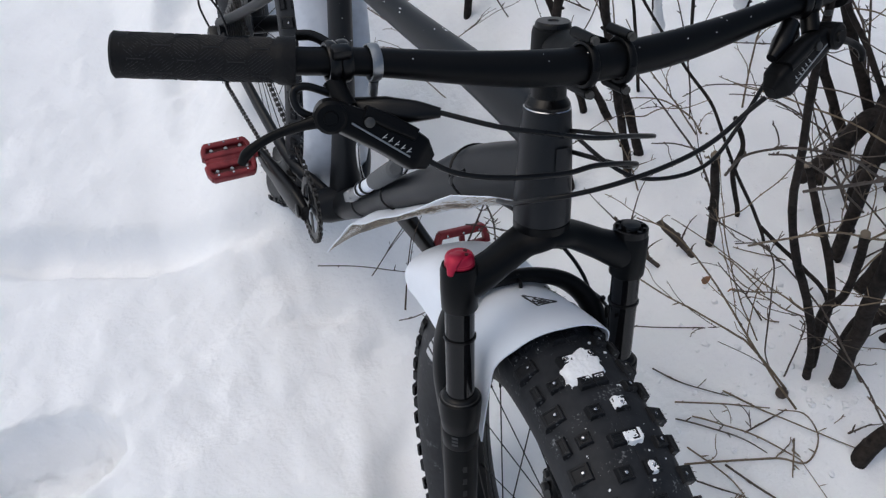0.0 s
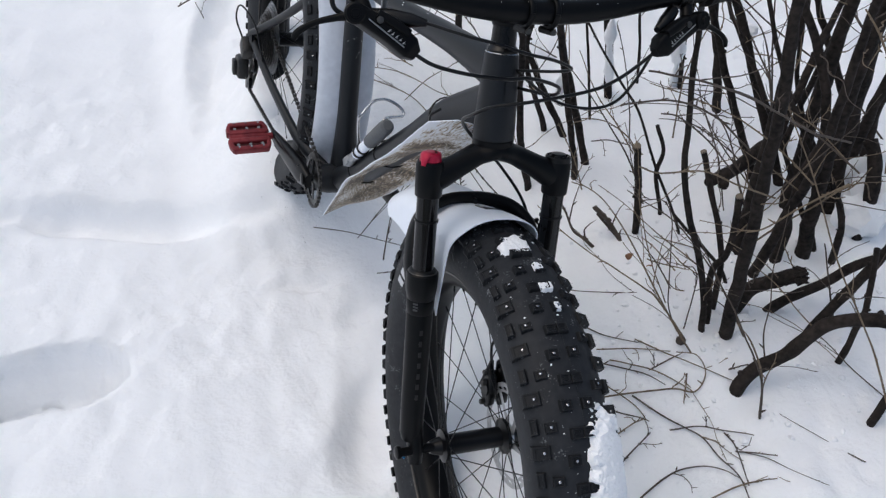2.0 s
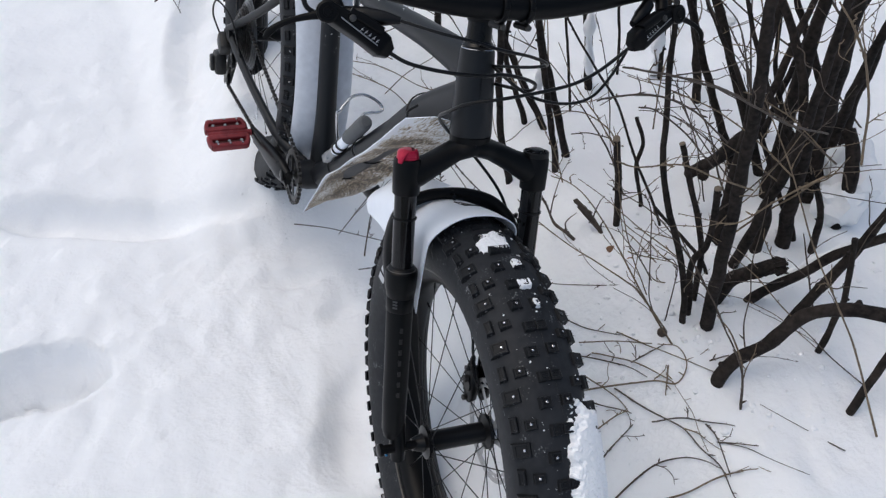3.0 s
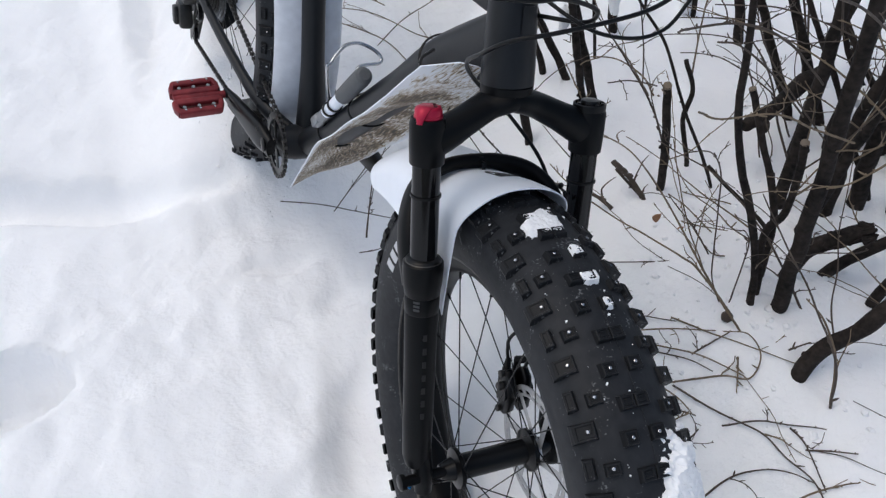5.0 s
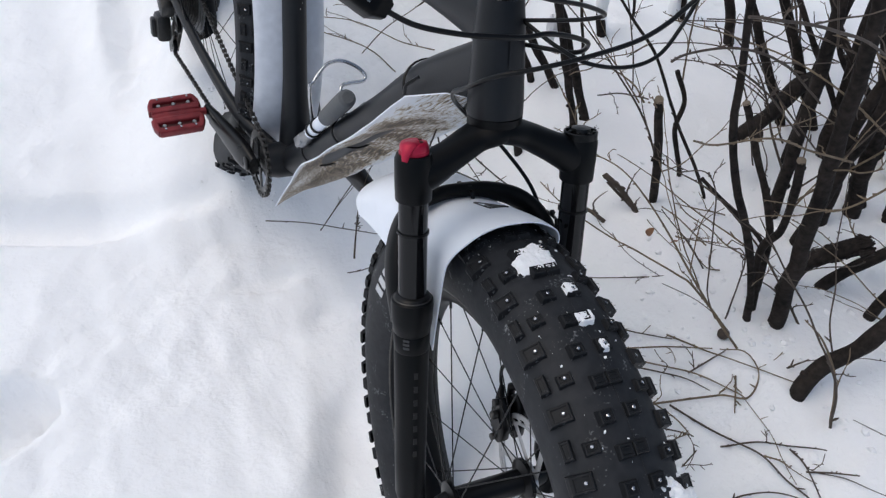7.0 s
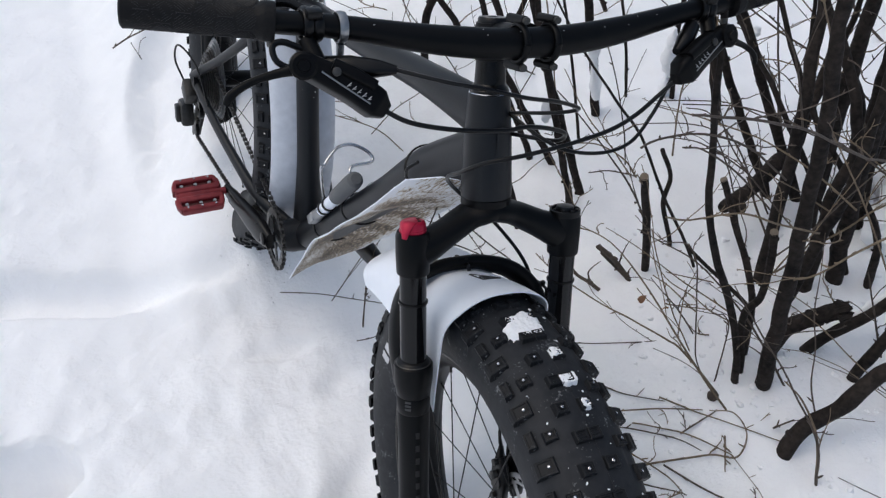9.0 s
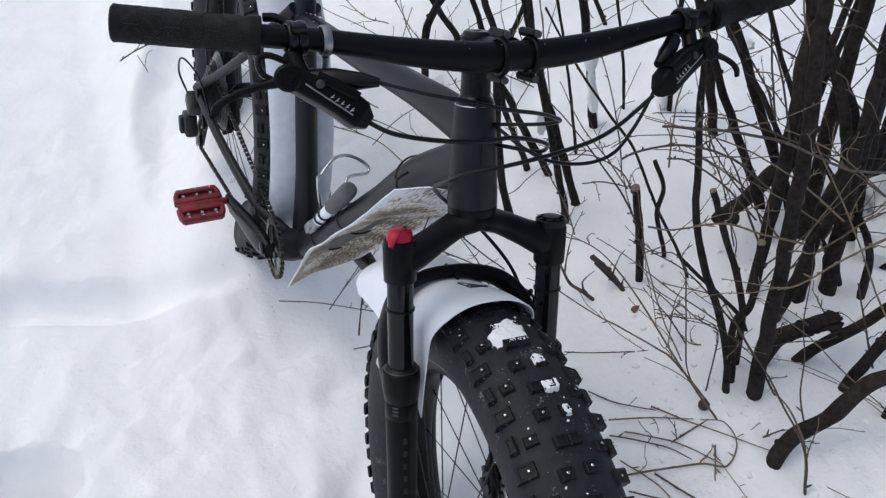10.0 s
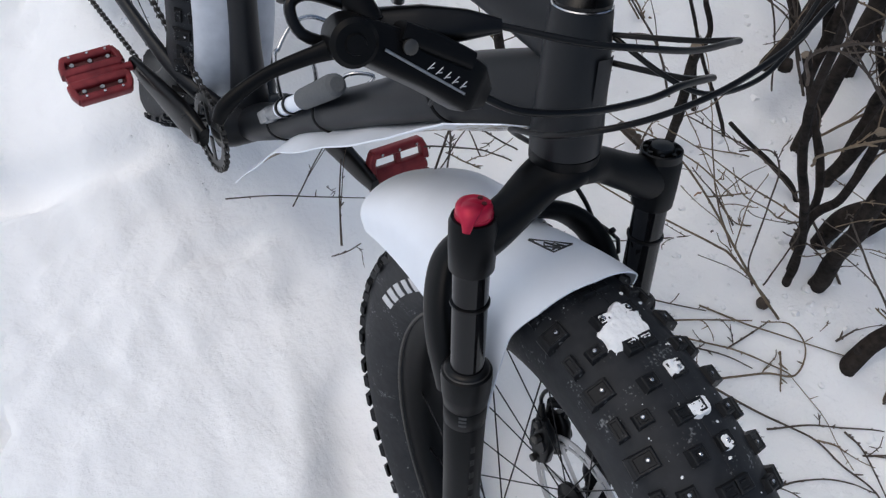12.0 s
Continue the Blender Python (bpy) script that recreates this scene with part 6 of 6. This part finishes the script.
twig(near, (0.765, 0.103, 0.754), (0.728, 0.150, 0.791), (0.696, 0.191, 0.809), (0.671, 0.222, 0.815), r=0.0010, tip=0.0008)
twig(near, (0.649, 0.147, 0.673), (0.604, 0.194, 0.733), (0.567, 0.234, 0.794), (0.549, 0.253, 0.840), r=0.0010, tip=0.0008)
twig(near, (0.688, 0.224, 0.787), (0.668, 0.243, 0.867), (0.649, 0.262, 0.920), (0.625, 0.287, 0.950), r=0.0013, tip=0.0008)
twig(low, (-0.033, 0.667, 0.307), (0.036, 0.648, 0.292), (0.1, 0.628, 0.268), (0.178, 0.605, 0.239), r=0.0012, tip=0.0009)
twig(low, (0.052, 0.602, 0.311), (0.085, 0.626, 0.322), (0.116, 0.648, 0.334), (0.15, 0.665, 0.36), r=0.0012, tip=0.0009)
twig(low, (0.077, 0.479, 0.356), (0.092, 0.51, 0.371), (0.109, 0.543, 0.39), (0.128, 0.575, 0.42), r=0.0012, tip=0.0009)
twig(low, (0.068, 0.503, 0.294), (0.092, 0.5, 0.292), (0.12, 0.506, 0.286), r=0.0012, tip=0.0009)
twig(low, (0.117, 0.335, 0.624), (0.152, 0.365, 0.643), (0.19, 0.395, 0.676), r=0.0012, tip=0.0009)
twig(near, (0.327, 0.128, 0.936), (0.379, 0.163, 0.909), (0.425, 0.154, 0.909), (0.463, 0.141, 0.898), (0.522, 0.145, 0.856), (0.600, 0.150, 0.780), r=0.0011, tip=0.0013)
twig(near, (0.444, 0.191, 0.855), (0.470, 0.180, 0.850), (0.530, 0.170, 0.800), (0.590, 0.150, 0.730), r=0.0009, tip=0.0012)
twig(shoots, (0.528, 0.498, 0.553), (0.545, 0.460, 0.580), (0.565, 0.416, 0.595), r=0.0008, tip=0.0011)
twig(near, (0.359, 0.098, 0.845), (0.411, 0.114, 0.808), (0.476, 0.098, 0.808), (0.545, 0.090, 0.770), (0.630, 0.092, 0.720), r=0.0009, tip=0.0013)
twig(near, (0.254, -0.016, 1.096), (0.330, -0.010, 1.065), (0.421, 0.009, 1.015), (0.520, 0.035, 0.945), (0.615, 0.061, 0.878), (0.760, 0.110, 0.790), r=0.0010, tip=0.0015)
twig(shoots, (0.607, 0.360, 0.385), (0.618, 0.325, 0.385), (0.628, 0.290, 0.378), (0.636, 0.262, 0.372), r=0.0009, tip=0.0012)
twig(shoots, (0.557, 0.261, 0.432), (0.605, 0.258, 0.402), (0.661, 0.253, 0.376), r=0.0012, tip=0.0008)
twig(shoots, (0.524, 0.430, 0.432), (0.533, 0.418, 0.424), (0.548, 0.410, 0.404), (0.560, 0.398, 0.386), (0.574, 0.380, 0.362), r=0.0052, tip=0.0046)
twig(low, (0.203, 0.42, 0.637), (0.223, 0.44, 0.563), (0.236, 0.46, 0.460), r=0.0009, tip=0.0012)
twig(low, (0.239, 0.42, 0.615), (0.287, 0.44, 0.535), (0.358, 0.46, 0.434), r=0.0008, tip=0.0011)
twig(low, (0.171, 0.42, 0.608), (0.235, 0.44, 0.540), (0.300, 0.46, 0.467), (0.370, 0.48, 0.373), r=0.0008, tip=0.0011)
twig(low, (0.204, 0.42, 0.575), (0.247, 0.44, 0.504), (0.295, 0.46, 0.429), r=0.0008, tip=0.0010)


def torn_end(host, end, way, r, count=16):
    """Splinters and torn bark where a branch was broken off."""
    bm = bmesh.new()
    side = way.orthogonal().normalized()
    other = way.cross(side)
    for k in range(count):
        a = 2 * math.pi * k / count + wild.uniform(-0.2, 0.2)
        f = wild.choice((0.95, 0.9, 0.6, 0.35))
        p = end + (side * math.cos(a) + other * math.sin(a)) * r * f
        d = (way + Vector((wild.uniform(-1, 1), wild.uniform(-1, 1), wild.uniform(-1, 1))) * 0.45).normalized()
        long = wild.uniform(0.004, 0.014)
        w = r * wild.uniform(0.16, 0.34)
        sweep(bm, [p - d * 0.012, p + d * long * 0.5, p + d * long], [w, w * 0.85, w * 0.3], 5)
    part("torn_end", bm, BARK, host, "ragged torn bark and splinters")


broken = stem(near, *BROKEN, r=0.0134, tip=0.0135)
torn_end(broken, Vector(BROKEN[-1]), (Vector(BROKEN[-1]) - Vector(BROKEN[-2])).normalized(), 0.0150, 26)
for f in (0.25, 0.45, 0.7):
    torn_end(broken, Vector(BROKEN[1]).lerp(Vector(BROKEN[3]), f) + Vector((0, -0.008, 0.007)), Vector((0.3, -0.6, 0.7)).normalized(), 0.0075, 6)


def lying(*places, r=0.0011):
    """A thin twig that lies along the snow, touching it here and there."""
    twig(low, *[(x, y, snow_height(x, y) + 0.004 + 0.008 * wild.random()) for x, y in places], r=r, tip=0.0008)


lying((0.423, 0.157), (0.474, 0.081), (0.495, 0.036))
lying((0.432, 0.179), (0.479, 0.134), (0.531, 0.09))
lying((0.433, 0.25), (0.461, 0.194), (0.493, 0.138))
lying((0.443, 0.145), (0.488, 0.073), (0.521, 0.015), (0.528, -0.002))
lying((0.533, 0.034), (0.52, 0.012), (0.508, -0.01))
lying((0.401, 0.089), (0.446, 0.059), (0.501, 0.023), (0.53, -0.003), (0.559, 0.017), (0.561, 0.056), (0.536, 0.081), r=0.0013)
lying((0.493, 0.151), (0.52, 0.089), (0.556, 0.035), (0.596, -0.018))
lying((0.415, 0.108), (0.437, 0.04), (0.442, -0.003))
lying((0.395, 0.009), (0.423, 0.007), (0.441, 0.001))
lying((0.382, -0.042), (0.411, -0.034), (0.441, -0.025))
lying((0.444, 0.054), (0.469, -0.007), (0.488, -0.053), (0.499, -0.087), (0.505, -0.131), (0.513, -0.177), (0.509, -0.226), (0.509, -0.241), r=0.0013)
lying((0.468, -0.04), (0.504, -0.066), (0.536, -0.093), (0.57, -0.123))
lying((0.531, -0.097), (0.533, -0.13), (0.52, -0.195))
lying((0.532, -0.133), (0.561, -0.154), (0.58, -0.173))
lying((0.364, -0.118), (0.406, -0.111), (0.444, -0.111), (0.474, -0.127), (0.499, -0.153), (0.513, -0.177), r=0.0013)
lying((0.409, -0.158), (0.454, -0.18), (0.507, -0.189), (0.54, -0.198), (0.559, -0.206), r=0.0013)
lying((0.404, 0.058), (0.432, 0.014), (0.446, -0.007))
lying((0.499, -0.087), (0.513, -0.105), (0.518, -0.119))
lying((0.485, 0.078), (0.515, 0.077), (0.547, 0.077))
lying((0.595, 0.004), (0.634, 0.003))
sawn(near, (0.624, 0.122, 0.380), (0.612, 0.144, 0.494), (0.619, 0.132, 0.551), (0.616, 0.137, 0.621), (0.611, 0.146, 0.681), r=0.0064, tip=0.0060)
sawn(near, (0.655, 0.150, 0.370), (0.645, 0.170, 0.509), (0.635, 0.230, 0.600), (0.626, 0.280, 0.671), r=0.0064, tip=0.0055)
sawn(shoots, (0.613, 0.392, 0.380), (0.590, 0.390, 0.500), (0.559, 0.385, 0.619), r=0.0078, tip=0.0070)

# a sawn-off branch with a burl, and a pale stump cut high
LOG = [(0.764, 0.390, 0.472), (0.777, 0.393, 0.476), (0.845, 0.413, 0.474), (0.933, 0.451, 0.479), (1.000, 0.470, 0.470)]
STUMP = [(1.060, 0.230, 0.340), (1.076, 0.262, 0.480), (1.082, 0.301, 0.537), (1.081, 0.326, 0.562)]
log = limb(near, LOG, 0.0125, 0.0165, "cut_branch", BARK, 16, 7)[0]
part("burl", sweep(bmesh.new(), glide([Vector(LOG[1]) + Vector((0.004, -0.012, -0.006)), Vector(LOG[1]) + Vector((0.012, -0.018, -0.002)), Vector(LOG[1]) + Vector((0.022, -0.014, 0.004))], 4), spread([0.006, 0.0125, 0.005], 9), 12), BARK, log)
cut = limb(near, STUMP, 0.0150, 0.0145, "cut_stump", BARK, 16, 5)[0]
end, way = Vector(STUMP[-1]), (Vector(STUMP[-1]) - Vector(STUMP[-2])).normalized()
part("cut_face", lathe(bmesh.new(), [(0.0, 0.0135), (0.0015, 0.0130), (0.0018, 0.004)], end, way, 18), CUTWOOD, cut, "pale weathered saw cut")

# ---- snow caught on the tyre, the stems and the twigs ----
def lump(name, place, size, label, seed, m=Matrix(), flat=1.0, parent=None):
    bm = bmesh.new()
    bmesh.ops.create_icosphere(bm, subdivisions=3, radius=1.0)
    for v in bm.verts:
        k = 1 + 0.34 * noise.noise(v.co * 1.7 + Vector((seed, 0, 0))) + 0.2 * noise.noise(v.co * 4.5 + Vector((0, seed, 0)))
        v.co = Vector((v.co.x * size[0], v.co.y * size[1], v.co.z * size[2])) * k
    bmesh.ops.transform(bm, matrix=Matrix.Translation(place) @ m, verts=bm.verts)
    return thing(name, bm, SNOW, label, "snow clump", "snow clumps")


def tyre_snow(x0, x1, a0, a1, h, seed, label, rough=0.35, fill=0.75):
    """Snow packed on the front tread: a ragged patch that hugs the rubber between two angles."""
    nu, nv = max(10, int((x1 - x0) / 0.0014)), max(10, int(radians(a1 - a0) * 0.37 / 0.0014))
    bm = bmesh.new()
    rows = []
    for i in range(nu + 1):
        row = []
        for j in range(nv + 1):
            u, v = i / nu, j / nv
            x, a = x0 + (x1 - x0) * u, radians(a0 + (a1 - a0) * v)
            p = Vector((x * 60, a * 22, seed))
            edge = 1 - min(1.0, (abs(2 * u - 1) ** 3 + abs(2 * v - 1) ** 3) ** (2.5 / 3))
            k = edge * 2.0 + rough * 2.2 * noise.noise(p) + rough * 1.2 * noise.noise(p * 3.1) - fill
            z = h * (min(1.0, max(-0.8, k * 1.7)) + 0.22 * noise.noise(p * 5.0) + 0.07 * noise.noise(p * 11.0))
            m = knob_place(FRONT, min(0.0545, max(-0.0545, x)), a)
            q = m @ Vector((0, 0, z))
            if x > 0.0545:      # over the shoulder and down the flank
                n = (m.to_3x3() @ Vector((0.75, 0, 0.3))).normalized()
                q = m @ Vector((0, 0, 0)) + Vector((0.003, 0, 0)) - (m.to_3x3() @ Vector((0, 0, 1))) * (x - 0.0545) + n * z
            row.append(bm.verts.new(q))
        rows.append(row)
    for i in range(nu):
        for j in range(nv):
            bm.faces.new((rows[i][j], rows[i + 1][j], rows[i + 1][j + 1], rows[i][j + 1]))
    bmesh.ops.recalc_face_normals(bm, faces=bm.faces)
    bmesh.ops.transform(bm, matrix=bike.matrix_world @ WHEEL_TURN, verts=bm.verts)
    return thing("snow_clump", bm, SNOW, label, "snow clump", "snow clumps")


bpy.context.view_layer.update()
tyre_snow(-0.028, 0.027, 97.0, 103.8, 0.0056, 3.0, "flat white patch of snow packed between tyre knobs", 0.46, 0.50)
for k, (x, a, w, l) in enumerate([(0.0150, 92.6, 0.019, 2.9), (0.0090, 87.2, 0.028, 3.0), (0.0160, 82.2, 0.016, 2.6)]):
    tyre_snow(x - w / 2, x + w / 2, a - l / 2, a + l / 2, 0.0062, 11.0 + 5 * k, "small white snow clump stuck on a tyre knob", 0.62, 0.66)
tyre_snow(-0.004, 0.084, 10.0, 65.0, 0.0100, 31.0, "ragged white snow packed on the shoulder of the front tyre", 0.34, 0.52)

# snow lying on the stems and stumps of the shrubs
for k, (p, size) in enumerate([((1.117, 0.278, 0.455), (0.060, 0.050, 0.045)), ((1.075, 0.262, 0.415), (0.055, 0.050, 0.050)), ((1.150, 0.330, 0.440), (0.060, 0.050, 0.060)), ((0.969, 0.645, 0.655), (0.016, 0.016, 0.012)), ((1.069, 0.405, 0.694), (0.012, 0.012, 0.018)), ((1.049, 0.385, 0.455), (0.030, 0.025, 0.030)), ((0.545, 0.690, 0.560), (0.012, 0.010, 0.030))]):
    lump("snow_clump", p, size, "white snow heap caught among the shrub stems", 60 + k * 1.7)
for k, (p, q, w) in enumerate([((0.793, 0.880, 0.340), (0.749, 0.858, 0.600), 0.019), ((0.975, 0.872, 0.340), (0.950, 0.846, 0.560), 0.021), ((0.815, 0.124, 0.386), (0.935, 0.086, 0.505), 0.011)]):
    p, q = Vector(p), Vector(q)
    line = glide([p, p.lerp(q, 0.3) + Vector((0.003, 0, 0)), p.lerp(q, 0.7) - Vector((0.003, 0, 0)), q], 8)
    line = [v + Vector((0, 0, 0.012 if k == 2 else 0.0)) for v in line]
    radii = [max(0.002, w * (0.8 + 0.6 * noise.noise(v * 26) + 0.3 * noise.noise(v * 70)) * min(1, 4 * i / len(line) + 0.2, 4 * (1 - i / len(line)) + 0.1)) for i, v in enumerate(line)]
    thing("snow_clump", sweep(bmesh.new(), line, [(r, r * 0.75) for r in radii], 16), SNOW, "white strip of snow plastered along a stem", "snow clump", "snow clumps")

# a dry curled leaf and a brown gall on the shoots
def curl(u, v):
    s, t = 2 * u - 1, 2 * v - 1
    w = 0.011 * math.cos(s * math.pi / 2) ** 0.7
    return Vector((0.560 + 0.009 * s, 0.323 + w * t * 0.3, 0.380 + w * t * 0.6 + 0.004 * s * s - 0.004 * t * t))


thing("dry_leaf", sheet(curl, 12, 8, 0.0006), DRYLEAF, "curled reddish-brown dry leaf on a twig", "leaf", "dry leaves")
thing("dry_leaf", sheet(lambda u, v: curl(u, v) * 0.8 + Vector((0.145, 0.035, 0.062)), 12, 8, 0.0006), DRYLEAF, "brown dead leaf lying on snow", "leaf", "dry leaves")
gall = bmesh.new()
bmesh.ops.create_icosphere(gall, subdivisions=3, radius=0.0095)
for v in gall.verts:
    v.co = v.co * (1 + 0.10 * noise.noise(v.co * 300)) + Vector((0.558, 0.102, 0.366))
thing("plant_gall", gall, BARK_TWIG, "small round brown gall on a thin shoot", "gall")


def crumbs():
    """Loose crumbs of snow fallen from the stems and thrown up round the wheels."""
    rng = random.Random(3)
    shapes = []
    for k in range(5):
        b = bmesh.new()
        bmesh.ops.create_icosphere(b, subdivisions=2, radius=1.0)
        for v in b.verts:
            v.co *= 1 + 0.5 * noise.noise(v.co * 1.6 + Vector((k * 7, 0, 0)))
        me = bpy.data.meshes.new("crumb")
        b.to_mesh(me)
        b.free()
        shapes.append(me)
    bm = bmesh.new()
    spots = [((0.62, 0.12), 0.13, 170, 0.006), ((0.80, 0.12), 0.22, 160, 0.007), ((0.95, 0.30), 0.18, 90, 0.008), ((0.00, 0.96), 0.05, 60, 0.004), ((-0.02, 1.20), 0.06, 60, 0.005), ((0.30, -0.05), 0.09, 90, 0.0045), ((0.16, 0.00), 0.10, 50, 0.005)]
    for (cx, cy), spread_, count, big in spots:
        for _ in range(count):
            x, y = rng.gauss(cx, spread_), rng.gauss(cy, spread_)
            r = big * rng.uniform(0.25, 1.0) ** 1.6
            base = len(bm.verts)
            bm.from_mesh(rng.choice(shapes))
            bm.verts.ensure_lookup_table()
            m = Matrix.Translation((x, y, snow_height(x, y) + r * 0.1)) @ Matrix.Rotation(rng.uniform(0, 6.3), 4, 'Z') @ Matrix.Diagonal((r, r * rng.uniform(0.7, 1.2), r * 0.7, 1))
            for v in bm.verts[base:]:
                v.co = m @ v.co
    return thing("snow_crumbs", bm, SNOW, "loose white snow crumbs scattered over the snow", "snow crumbs", kind="stuff")


crumbs()


def flecks():
    """Specks of snow on the tread, the bar and the fork."""
    rng = random.Random(8)
    grain = bmesh.new()
    bmesh.ops.create_icosphere(grain, subdivisions=1, radius=1.0)
    me = bpy.data.meshes.new("fleck")
    grain.to_mesh(me)
    grain.free()
    poses = []
    for _ in range(100):
        x, a = rng.uniform(-0.05, 0.052), radians(rng.uniform(20, 112))
        r = 0.0004 + 0.0010 * rng.random() ** 3
        if x > 0.01 and rng.random() < 0.4:
            r *= 1.6
        poses.append((WHEEL_TURN @ knob_place(FRONT, x, a), r))
    for _ in range(16):
        p = on_bar(rng.uniform(-0.25, 0.26))
        w = rng.uniform(-0.9, 0.9)
        rad = 0.0111 + 0.0048 * (1 - step(0.045, 0.235, abs(p.x)))
        poses.append((Matrix.Translation(p + Vector((0, -math.sin(w), math.cos(w))) * rad), 0.0004 + 0.0006 * rng.random() ** 2))
    for a, b, r0, n in ((fr(0, 0.40, 0.918), fr(0, 0.88, 0.79), 0.0185, 34), (fr(0, 0.42, 0.727), fr(0, 0.66, 0.450), 0.0245, 20), (fr(0, 0.785, 0.52), fr(0, 0.862, 0.80), 0.020, 16)):
        side = Vector((1, 0, 0))
        up = (b - a).cross(side).normalized()
        up = up if up.z > 0 else -up
        for _ in range(n):
            w = rng.uniform(-1.2, 0.9)
            poses.append((Matrix.Translation(a.lerp(b, rng.random()) + (side * math.sin(w) + up * math.cos(w)) * r0), 0.0006 + 0.0016 * rng.random() ** 3))
    bm = bmesh.new()
    for m, r in poses:
        base = len(bm.verts)
        bm.from_mesh(me)
        bm.verts.ensure_lookup_table()
        k = bike.matrix_world @ m @ Matrix.Rotation(rng.uniform(0, 6.3), 4, 'Z') @ Matrix.Diagonal((r * rng.uniform(0.7, 1.8), r, r * 0.8, 1))
        for v in bm.verts[base:]:
            v.co = k @ v.co
    return thing("snow_flecks", bm, SNOW, "white specks of snow clinging to the bicycle", "snow flecks", kind="stuff")


flecks()

# ---- tread blocks of the tyres ----
joined, hidden = bmesh.new(), bmesh.new()
for kind, x, a in tread():
    spots = [(joined, knob_place(REAR, x, a))]
    if math.sin(a) > -0.45:
        ob = new("knob", KNOBS[kind])
        ob.parent = front_tyre
        ob.matrix_basis = knob_place(FRONT, x, a)
    else:       # the lower part, sunk in the snow
        spots.append((hidden, knob_place(FRONT, x, a)))
    for bm, m in spots:
        base = len(bm.verts)
        bm.from_mesh(KNOBS[kind])
        bm.verts.ensure_lookup_table()
        for v in bm.verts[base:]:
            v.co = m @ v.co
for bm, tyre in ((joined, rear_tyre), (hidden, front_tyre)):
    tagged(part("tread_knob", bm, [KNOB, STEEL], tyre, "black studded tread knobs", smooth=False), kind="stuff")
